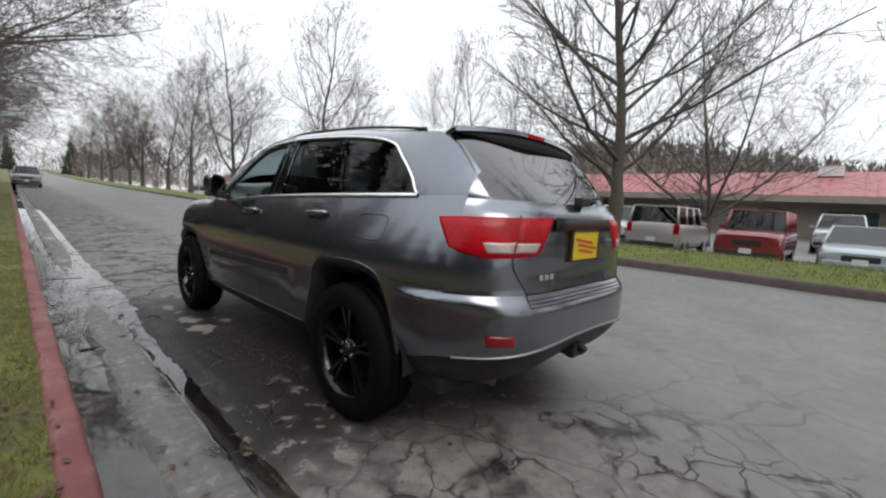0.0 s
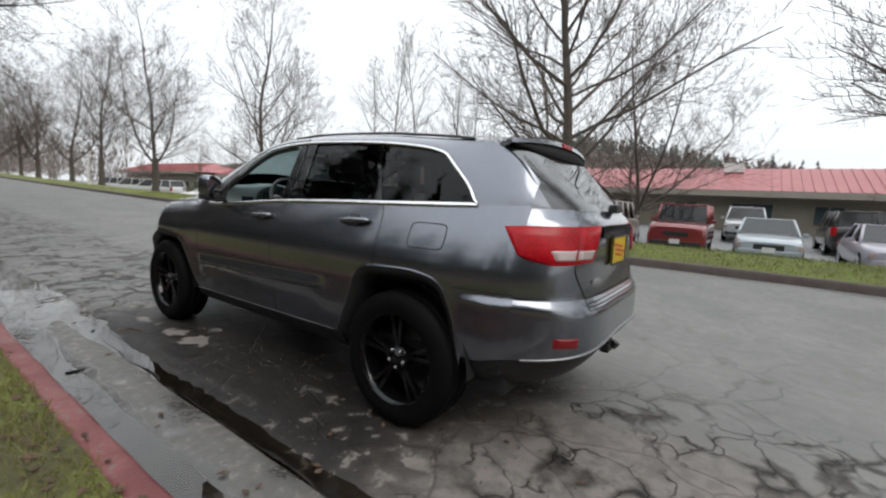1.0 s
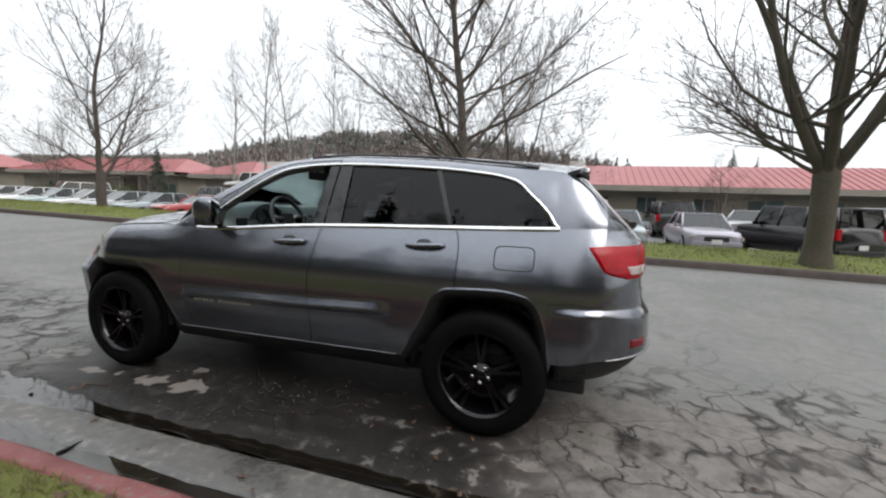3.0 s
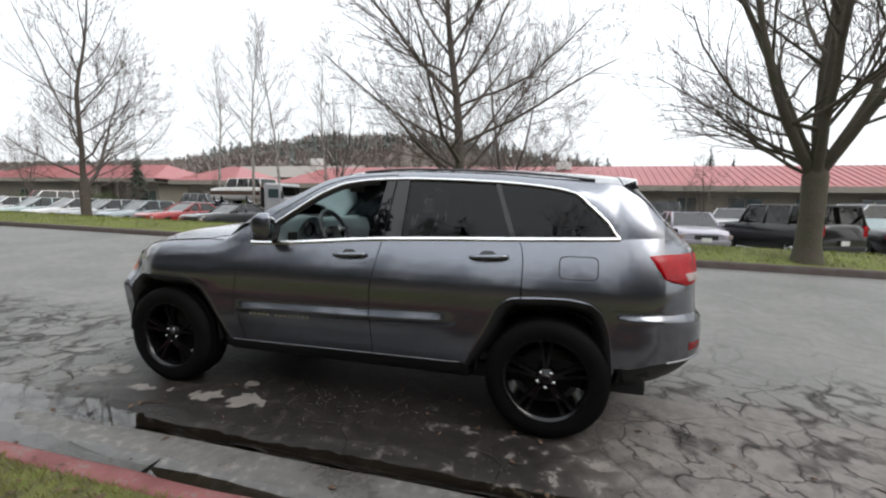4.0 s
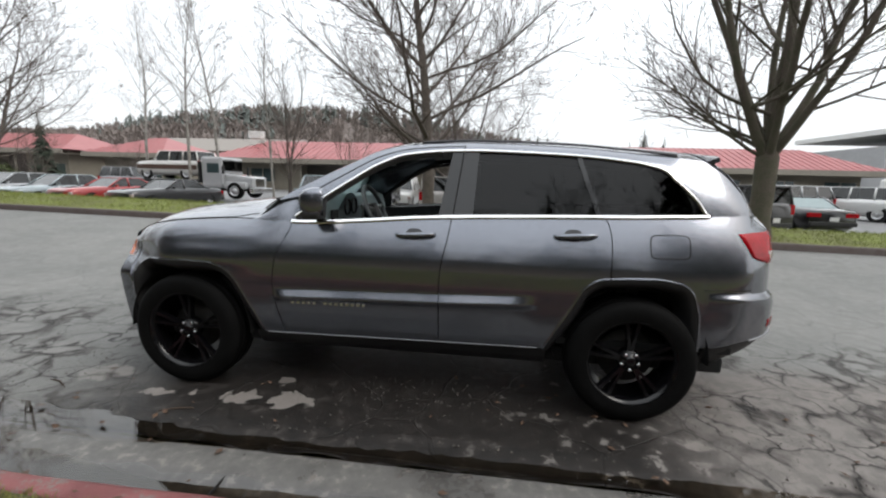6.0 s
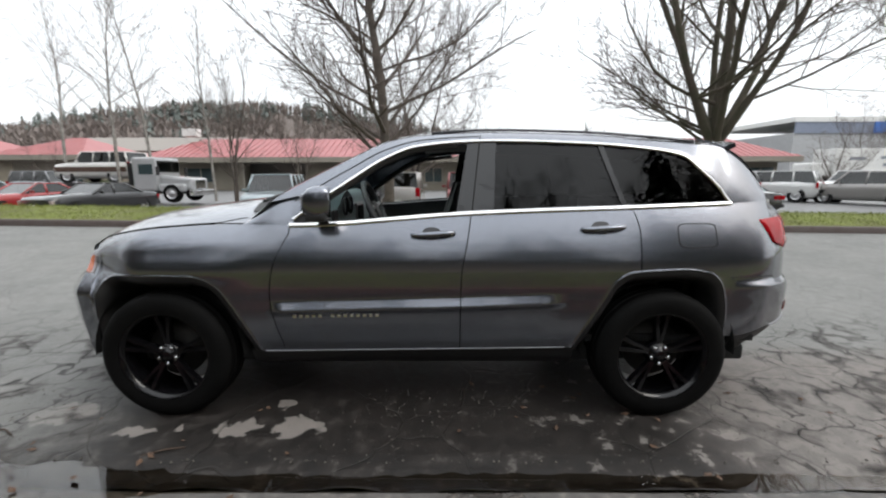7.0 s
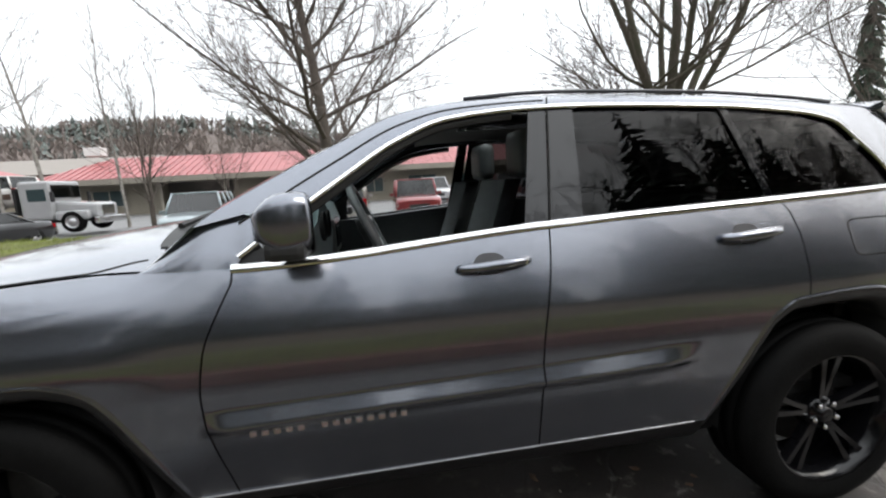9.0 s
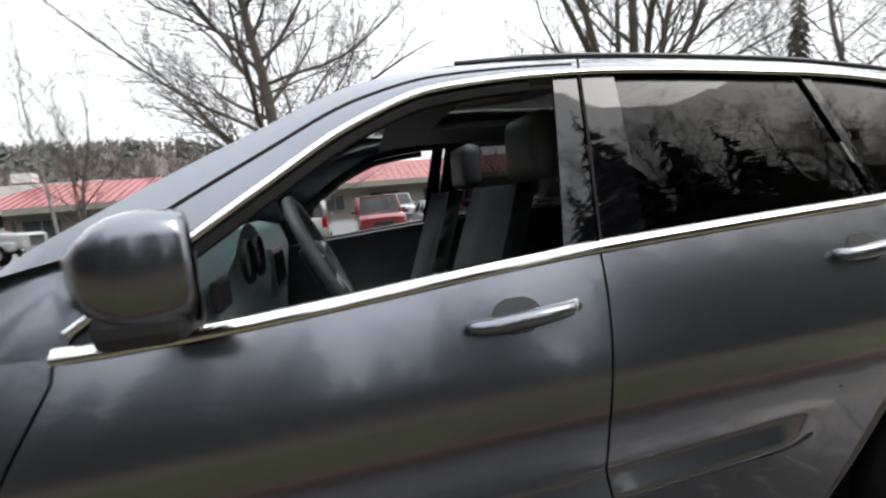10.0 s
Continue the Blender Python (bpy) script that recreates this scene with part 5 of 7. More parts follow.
        part("seat_cushion", bm, LEATHER, seat, smooth=False)
        bm = bmesh.new()
        box(bm, (x, 1.045, 1.49), (0.27, 0.10, 0.21), 0.045)
        part("headrest", bm, LEATHER, seat, smooth=True)
        for q in (-0.06, 0.06):
            bm = bmesh.new()
            tube(bm, [(x + q, 1.07, 1.34), (x + q, 1.05, 1.42)], [0.007, 0.007], 6)
            part("headrest_post", bm, CHROME, seat)
    bm = bmesh.new()
    box(bm, (0, -0.02, 0.95), (1.3, 0.16, 0.62), 0.05)
    part("rear_seat", bm, LEATHER, car, "black rear bench")
    bm = bmesh.new()
    box(bm, (0, 1.72, 1.585), (0.24, 0.03, 0.07), 0.012)
    tube(bm, [(0, 1.73, 1.62), (0, 1.70, 1.67)], [0.012, 0.012], 6)
    part("inside_mirror", bm, BLACK_PLASTIC, car)


build_car()

# ---- trees ----
class Raw:
    """Vertices and faces gathered for one mesh."""

    def __init__(self):
        self.v, self.f = [], []

    def tube(self, pts, radii, sides):
        base = len(self.v)
        ref = None
        for i, p in enumerate(pts):
            d = (pts[min(i + 1, len(pts) - 1)] - pts[max(i - 1, 0)]).normalized()
            a = d.orthogonal().normalized() if ref is None else (ref - d * ref.dot(d)).normalized()
            ref = a
            b = d.cross(a)
            for k in range(sides):
                c = k * math.tau / sides
                self.v.append(p + (a * math.cos(c) + b * math.sin(c)) * radii[i])
        for i in range(len(pts) - 1):
            for k in range(sides):
                q = base + i * sides
                self.f.append((q + k, q + (k + 1) % sides, q + sides + (k + 1) % sides, q + sides + k))


def bare_tree(rng, height, trunk_r, fork, limbs, spread=0.7, twigs=1.0, upright=0.5, leaders=1, depth=4):
    """A leafless tree at the origin: (trunk and limbs, twigs) as raw meshes. Limbs leave one or more leaders all the way up,
    curve upwards, and split over and over into straight, fine twigs."""
    wood, fine = Raw(), Raw()

    def wander(p, d, r, length, n, bend, tip, rise):
        pts, radii, q = [p.copy()], [r], p.copy()
        for i in range(n):
            d = (d + Vector((rng.uniform(-1, 1), rng.uniform(-1, 1), rng.uniform(-1, 1))) * bend + Vector((0, 0, rise))).normalized()
            q = q + d * length / n
            pts.append(q.copy())
            radii.append(max(r * (1 - (1 - tip) * (i + 1) / n), 0.0035))
        return pts, radii

    def grow(p, d, r, length, level):
        n = (6, 6, 4, 3, 2)[level]
        pts, radii = wander(p, d, r, length, n, (0.1, 0.19, 0.17, 0.16, 0.16)[level], 0.22, upright * (0, 0.10, 0.08, 0.05, 0.03)[level])
        (wood if level < 2 else fine).tube(pts, radii, 6 if level < 2 else 3)
        if level >= depth or length < 0.2:
            return
        count = max(2, round((0, 11, 7, 4)[level] * twigs))
        for k in range(count):
            t = min(0.16 + 0.84 * (k + rng.random()) / count, 0.995)
            i = min(int(t * n), n - 1)
            s = pts[i].lerp(pts[i + 1], t * n - i)
            run = (pts[i + 1] - pts[i]).normalized()
            a = k * 2.4 + rng.uniform(-0.6, 0.6)
            u = run.orthogonal().normalized()
            side = u * math.cos(a) + run.cross(u) * math.sin(a)
            nd = (run * 0.78 + side * rng.uniform(0.5, 0.85) + Vector((0, 0, 0.22 * upright))).normalized()
            grow(s, nd, max(radii[i] * rng.uniform(0.38, 0.58), 0.005), length * (0.62 - 0.36 * t) * rng.uniform(0.7, 1.25), level + 1)

    def leader(p, d, r, length, count):
        n = 12
        pts, radii = wander(p, d, r, length, n, 0.11, 0.12, 0.17 * upright)
        wood.tube(pts, radii, 9)
        for k in range(count):
            t = (k + rng.random()) / count
            i = min(int(t * n), n - 1)
            s = pts[i].lerp(pts[i + 1], t * n - i)
            a = k * 2.4 + rng.uniform(-0.5, 0.5)
            tilt = spread * (1.12 - 0.48 * t) * rng.uniform(0.75, 1.2)
            nd = Vector((math.cos(a) * math.sin(tilt), math.sin(a) * math.sin(tilt), math.cos(tilt)))
            grow(s, nd, max(radii[i] * rng.uniform(0.3, 0.5), 0.012), length * (0.50 * (1 - t) ** 0.7 + 0.13) * min(1.0, 0.62 + 2.2 * t) * rng.uniform(0.65, 1.15), 1)
    flare = [Vector((0, 0, -0.2)), Vector((0, 0, 0.1)), Vector((0.01, 0, 0.4)), Vector((0.0, 0.01, fork * 0.55)), Vector((0.01, 0, fork)), Vector((0.015, 0.005, fork + 0.3))]
    wood.tube(flare, [trunk_r * 1.6, trunk_r * 1.28, trunk_r * 1.06, trunk_r, trunk_r * 1.06, trunk_r * 0.75], 14)
    for k in range(leaders):
        a, tilt = k * math.tau / max(leaders - 1, 1) + 0.6, 0.0 if k == 0 else spread * rng.uniform(0.5, 1.1)
        d = Vector((math.cos(a) * math.sin(tilt), math.sin(a) * math.sin(tilt), math.cos(tilt)))
        leader(Vector((0, 0, fork * (1 if k == 0 else rng.uniform(0.9, 1.0)))), d, trunk_r * (0.9 if leaders == 1 else 0.62 if k == 0 else rng.uniform(0.38, 0.52)), (height - fork) * (1 if k == 0 else rng.uniform(0.75, 0.95)), limbs)
    return wood, fine


def plant(m, raws, bark, label, category="tree", group="", twig=None, name="tree"):
    t = tagged(new(name), label, category, group)
    wood, fine = raws
    under(raw("trunk", wood.v, wood.f, bark, True), t)
    c = under(raw("crown", fine.v, fine.f, twig or TWIG), t)
    c["kind"] = "stuff"
    t.matrix_basis = m
    for o in t.children:
        o.matrix_parent_inverse = Matrix()
    return t


def conifer(rng, height, radius, layers):
    wood, leaf = Raw(), Raw()
    wood.tube([Vector((0, 0, -0.3)), Vector((0, 0, height * 0.5)), Vector((0, 0, height))], [0.022 * height, 0.014 * height, 0.01], 7)
    for i in range(layers):
        t = i / (layers - 1)
        z = height * (0.10 + 0.89 * t)
        r = radius * (1 - t) ** 0.85 + 0.12
        n = max(5, int(13 * (1 - t) + 5))
        for k in range(n):
            a = rng.uniform(0, math.tau)
            rr = r * rng.uniform(0.6, 1.15)
            d, s = Vector((math.cos(a), math.sin(a), 0)), Vector((-math.sin(a), math.cos(a), 0))
            droop = rr * rng.uniform(0.15, 0.55)
            w = rr * rng.uniform(0.16, 0.30)
            base = len(leaf.v)
            p0, p1, p2 = Vector((0, 0, z + 0.15)), d * rr * 0.55 + Vector((0, 0, z + 0.05 - droop * 0.3)), d * rr + Vector((0, 0, z - droop))
            leaf.v += [p0, p1 + s * w + Vector((0, 0, -0.1 * rr)), p1 + Vector((0, 0, 0.06 * rr)), p1 - s * w + Vector((0, 0, -0.1 * rr)), p2, p1 + s * w * 1.3 + d * w * 0.7 + Vector((0, 0, -0.22 * rr)), p1 - s * w * 1.3 + d * w * 0.7 + Vector((0, 0, -0.22 * rr))]
            leaf.f += [(base, base + 1, base + 2), (base, base + 2, base + 3), (base + 1, base + 4, base + 2), (base + 2, base + 4, base + 3), (base + 1, base + 5, base + 2), (base + 3, base + 2, base + 6)]
    return wood, leaf


def build_trees():
    rng = random.Random(7)
    big = bare_tree(random.Random(11), 11.5, 0.22, 1.85, 10, 1.05, 0.8, 0.75, 7)
    plant(pose(7.45, -5.4, verge_z(7.45, -5.4), 0, 0, 70), big, MOSSY_BARK, "large leafless tree with a thick mossy trunk on grass", group="street trees")
    second = bare_tree(random.Random(24), 11.5, 0.19, 1.55, 44, 1.0, 1.0, 0.55, 1)
    plant(pose(10.1, 3.02, verge_z(10.1, 3.02), 0, 0, 20), second, BARK, "tall leafless street tree with spreading limbs on the grass strip", group="street trees")
    third = bare_tree(random.Random(31), 11.0, 0.19, 1.9, 24, 1.1, 0.8, 0.7, 2)
    fourth = bare_tree(random.Random(45), 12.0, 0.19, 2.0, 20, 1.0, 0.8, 0.7, 3)
    first = plant(pose(10.4, 19.95, verge_z(10.4, 19.95)), third, BARK, "leafless street tree with a slim crown on the grass strip", group="street trees")
    other = plant(pose(9.6, 31.5, verge_z(9.6, 31.5)), fourth, BARK, "leafless street tree with upright limbs on the grass strip", group="street trees")
    for x, y, s, a, src in ((9.3, 41, 1.0, 40, first), (9.6, 50, 0.95, 100, other), (9.2, 60, 1.05, 200, first), (9.6, 70, 0.95, 10, other), (9.2, 82, 1.1, 290, first), (9.6, 95, 1.0, 130, other),
                            (9.4, 110, 1.1, 70, first), (10, -16.5, 1.0, 150, other), (9.5, -28, 1.1, 220, first), (9.8, -41, 1.0, 30, other)):
        copy_thing(src, pose(x, y, verge_z(9, y), 0, 0, a) @ Matrix.Scale(s, 4))
    for x, y, s, a in ((-16, 5.5, 0.85, 300), (-15, -2.5, 0.9, 40), (-15, -9, 1.0, 120), (-14, -16, 1.1, 200)):
        copy_thing(other, pose(x, y, 0.9, 0, 0, a) @ Matrix.Scale(s, 4))
    # smaller trees in the car park
    small = bare_tree(random.Random(52), 7.0, 0.09, 1.2, 12, 0.8, 0.6, 0.7, 3, 3)
    e = plant(pose(15.6, 10.5, lot_z(15.6, 10.5)), small, BARK, "slim leafless tree in the car park", group="car park trees")
    spreading = bare_tree(random.Random(57), 11.0, 0.17, 1.3, 16, 1.1, 0.7, 0.55, 5, 4)
    plant(pose(21, 3.0, lot_z(21, 3.0)), spreading, BARK, "wide spreading leafless tree in the car park", group="car park trees")
    bushy = bare_tree(random.Random(57), 6.0, 0.12, 1.0, 10, 1.2, 0.7, 0.3, 5, 3)
    f = plant(pose(27.5, -9.3, lot_z(27.5, -9.3) - 0.05, 0, 0, 30) @ Matrix.Scale(0.75, 4), bushy, BARK, "low spreading leafless tree in the car park", group="car park trees")
    for x, y, s, a, src in ((26, 11, 0.8, 120, e), (28, 30, 0.9, 200, f), (27, 38, 0.95, 20, f), (31, -30, 1.2, 77, f), (27, -38, 1.3, 140, e), (34, -52, 1.4, 200, e), (24, 46, 1.1, 60, e), (20, 58, 1.2, 10, f), (28, 66, 1.2, 10, e), (60, -60, 1.7, 40, e), (70, -75, 1.7, 80, e), (52, -70, 1.7, 130, e)):
        copy_thing(src, pose(x, y, lot_z(x, y) - 0.05, 0, 0, a) @ Matrix.Scale(s, 4))
    birch = bare_tree(random.Random(61), 12.0, 0.08, 3.6, 26, 0.75, 0.6, 0.5, 1, 3)
    b = plant(pose(19.1, 18.3, lot_z(19, 18)), birch, BIRCH, "tall white-barked birch without leaves", group="birches", name="birch_tree")
    for x, y, s, a in ((22.4, 24.0, 1.0, 140), (21.6, 18.1, 1.05, 220), (22.6, 15.2, 0.9, 300)):
        copy_thing(b, pose(x, y, lot_z(x, y), 3, -2, a) @ Matrix.Scale(s, 4))
    # the overhanging row along the near side
    hang = bare_tree(random.Random(71), 11.0, 0.17, 2.2, 18, 1.3, 0.9, -0.05, 3)
    h = plant(pose(-5.6, 13, along(13) + 0.2) @ Matrix.Scale(1.1, 4), hang, BARK, "leafless tree with drooping branches beside the street", group="near trees")
    for x, y, s, a in ((-5.0, 18, 1.25, 70), (-5.2, 24, 1.3, 160), (-5.0, 31, 1.25, 250), (-5.8, 38, 1.1, 20), (-5.4, 47, 1.1, 110), (-5.8, 57, 1.2, 200), (-7, 68, 1.2, 10), (-15, 14, 1.1, 210)):
        copy_thing(h, pose(x, y, along(y) + 0.25, 0, 0, a) @ Matrix.Scale(s, 4))
    # conifers behind the near verge
    cf = plant(pose(-19, 17, 0.4), conifer(random.Random(81), 15.0, 3.0, 34), BARK, "tall dark green conifer", group="conifers", twig=NEEDLES, name="conifer_tree")
    for k in range(40):
        y = -50 + 2.8 * k + rng.uniform(-1.2, 1.2)
        copy_thing(cf, pose(-rng.uniform(28, 38), y, 0.3, 0, 0, rng.uniform(0, 360)) @ Matrix.Scale(rng.uniform(0.6, 0.95), 4))
    # row added out of view, to darken what the car's side mirrors
    for k in range(34):
        copy_thing(cf, pose(-rng.uniform(8.5, 14), 11 + 1.5 * k + rng.uniform(-0.6, 0.6), 0.4, 0, 0, rng.uniform(0, 360)) @ Matrix.Scale(rng.uniform(0.6, 0.95), 4))
    for k in range(16):
        y = -26 + 2.3 * k + rng.uniform(-0.7, 0.7)
        q = rng.uniform(0.58, 0.78) if y < -6 else rng.uniform(0.38, 0.58)
        copy_thing(cf, pose(-rng.uniform(9.5, 13.5), y, 0.5, 0, 0, rng.uniform(0, 360)) @ Matrix.Scale(q, 4))
    for k in range(5):
        copy_thing(other if k % 2 else first, pose(-rng.uniform(9.0, 10.5), -24 + 3.9 * k + rng.uniform(-0.8, 0.8), 0.45, 0, 0, rng.uniform(0, 360)) @ Matrix.Scale(rng.uniform(0.8, 1.0), 4))
    for x, y, q in ((-21, -5.5, 1.0), (-20, -15, 1.0)):
        copy_thing(cf, pose(x, y, 0.3, 0, 0, y * 40) @ Matrix.Scale(q, 4))
    copy_thing(cf, pose(24.3, -33.0, 0.0) @ Matrix.Diagonal((0.5, 0.5, 1.2, 1)))
    copy_thing(cf, pose(29.5, 40.3, lot_z(29, 34), 0, 0, 50) @ Matrix.Scale(0.42, 4))
    copy_thing(cf, pose(10, 150, along(150) - 1, 0, 0, 50) @ Matrix.Scale(0.9, 4))
    copy_thing(cf, pose(-2, 190, along(190) - 1, 0, 0, 90) @ Matrix.Scale(0.9, 4))
    copy_thing(cf, pose(62, -20.0, 0.5, 0, 0, 10) @ Matrix.Scale(0.62, 4))
    copy_thing(cf, pose(64, -23.5, 0.5, 0, 0, 80) @ Matrix.Scale(0.55, 4))
    copy_thing(cf, pose(60, -17.5, 0.5, 0, 0, 80) @ Matrix.Scale(0.48, 4))


def build_hill():
    """The wooded hill behind the buildings."""
    rng = random.Random(5)

    def top(y):
        return 15 + 6 * step(10, 60, y) + 12 * math.exp(-((y - 75) / 60) ** 2) + 5 * math.exp(-((y - 130) / 40) ** 2) + 5 * math.exp(-((y - 15) / 30) ** 2) - 12 * step(-5, -60, y)
    bm = bmesh.new()
    sheet(bm, lambda x, y: (x, y, {105: 0.0, 135: 0.35, 165: 0.82, 190: 0.88, 260: 0.8}[x] * (top(y) - 4) + 1), (105, 135, 165, 190, 260), np.linspace(-220, 420, 60), True)
    tagged(mesh_ob("hill", bm, HAZY_WOOD, True), "wooded hill behind the red roofs", "hill", kind="structure")
    green, brown = Raw(), Raw()
    for k in range(5200):
        y = rng.uniform(-160, 330)
        x = rng.uniform(112, 178)
        f = np.interp(x, (105, 135, 165, 190), (0, 0.35, 0.82, 0.88))
        z = f * (top(y) - 4)
        patch = noise.noise((x * 0.03, y * 0.022, 0.5))
        is_green = patch + rng.uniform(-0.3, 0.3) > 0.16 + 0.34 * (x < 150)
        c = Vector((x, y, z))
        if not is_green:
            h = rng.uniform(3.5, 6.5)
            w = h * rng.uniform(0.3, 0.5)
            for q in range(16):
                a = rng.uniform(0, math.tau)
                base = len(brown.v)
                m = c + Vector((math.cos(a) * w * rng.uniform(0.0, 1.0), math.sin(a) * w * rng.uniform(0.0, 1.0), h * rng.uniform(0.3, 0.9)))
                tip = m + Vector((math.cos(a) * w * 0.3, math.sin(a) * w * 0.3, h * rng.uniform(0.12, 0.3)))
                s = Vector((-math.sin(a), math.cos(a), 0)) * h * rng.uniform(0.03, 0.07)
                brown.v += [m - (tip - m) * 0.8, m + s, m - s, tip]
                brown.f += [(base, base + 1, base + 2), (base + 1, base + 3, base + 2)]
            continue
        # a conifer as drooping sprays, thinning to a ragged tip
        h = rng.choice((rng.uniform(3, 5), rng.uniform(4, 7), rng.uniform(5, 10)))
        w = h * rng.uniform(0.22, 0.40)
        for i in range(7):
            t = i / 7
            for q in range(5):
                a = rng.uniform(0, math.tau)
                rr = w * (1 - 0.85 * t) * rng.uniform(0.5, 1.25)
                d, s = Vector((math.cos(a), math.sin(a), 0)), Vector((-math.sin(a), math.cos(a), 0)) * rr * 0.42
                zz = c.z + h * (0.06 + 0.86 * t + rng.uniform(-0.05, 0.05))
                base = len(green.v)
                p = Vector((c.x, c.y, zz))
                green.v += [p + Vector((0, 0, h * 0.12)), p + d * rr * 0.6 + s, p + d * rr * 0.6 - s, p + d * rr - Vector((0, 0, h * 0.05))]
                green.f += [(base, base + 1, base + 2), (base + 1, base + 3, base + 2)]
    tagged(raw("conifer_wood", green.v, green.f, HAZY_NEEDLES), "far green conifers on the hill, paled with haze", "trees", kind="stuff")
    tagged(raw("bare_wood", brown.v, brown.f, HAZY_WOOD), "far brown leafless woodland on the hill, paled with haze", "trees", kind="stuff")


def build_street_end():
    """Brown leafless scrub and young trees that close the view down the street."""
    rng = random.Random(29)
    r = Raw()
    for k in range(420):
        near = k % 3 == 0
        y = rng.uniform(95, 230)
        x = rng.uniform(-16, -5) if near else rng.uniform(9, 34) - 6 * step(170, 230, y)
        h = rng.uniform(4, 9)
        c = Vector((x, y, along(min(y, 215)) - 0.3))
        for q in range(46):
            a, t = rng.uniform(0, math.tau), rng.random()
            w = h * 0.42 * math.sin(math.pi * min(0.15 + 0.85 * t, 0.97))
            m = c + Vector((math.cos(a) * w * rng.random(), math.sin(a) * w * rng.random(), h * t))
            d = Vector((math.cos(a) * 0.5, math.sin(a) * 0.5, 1)) * h * rng.uniform(0.06, 0.14)
            s = Vector((-math.sin(a), math.cos(a), 0)) * rng.uniform(0.03, 0.10)
            base = len(r.v)
            r.v += [m - d, m + s, m - s, m + d]
            r.f += [(base, base + 1, base + 2), (base + 1, base + 3, base + 2)]
    tagged(raw("roadside_scrub", r.v, r.f, HAZY_WOOD), "brown leafless scrub at the far end of the street", "trees", kind="stuff")


def build_bank():
    """The leaf-strewn bank with shrubs on the camera's side of the street."""
    bm = bmesh.new()
    sheet(bm, lambda x, y: (x, y, {-7.5: 0.2, -9: 0.45, -11: 0.8, -14: 1.1, -20: 1.3, -40: 1.8}[x] + along(y) + 0.25 * noise.noise((x * 0.6, y * 0.6, 1))), (-40, -20, -14, -11, -9, -7.5), np.linspace(-55, 120, 120), True)
    tagged(mesh_ob("bank", bm, LEAF_BANK, True), "low bank covered with brown leaves behind the verge", "bank", kind="structure")
    shrub = plant(pose(-9, 2, 0.6), bare_tree(random.Random(91), 2.4, 0.04, 0.25, 6, 1.0, 0.6, 0.5, 5, 3), BARK, "low leafless shrub on the bank", "shrub", "shrubs on the bank", name="shrub")
    rng = random.Random(9)
    for k in range(14):
        copy_thing(shrub, pose(-rng.uniform(8.5, 11), -14 + 2.6 * k + rng.uniform(-0.8, 0.8), 0.7, 0, 0, rng.uniform(0, 360)) @ Matrix.Scale(rng.uniform(0.7, 1.3), 4))


# ---- buildings ----
RED_ROOF = mat("red_metal_roof", (0.50, 0.17, 0.17), 0.5, scale=0.6, color2=(0.42, 0.13, 0.135))
FASCIA = mat("beige_fascia", (0.33, 0.30, 0.25), 0.7, var=0.1, scale=0.8)
WALL = mat("tan_wall", (0.30, 0.27, 0.215), 0.85, var=0.12, scale=0.7)
# wall colour for the porches, darkened to hold their shade
SHADED_WALL = mat("shaded_porch", (0.13, 0.12, 0.11), 0.9, var=0.2)
WINDOW = mat("window_glass", (0.06, 0.09, 0.095), 0.08, spec=0.8)
WHITE = mat("white_paint", (0.72, 0.72, 0.70), 0.5, var=0.08)


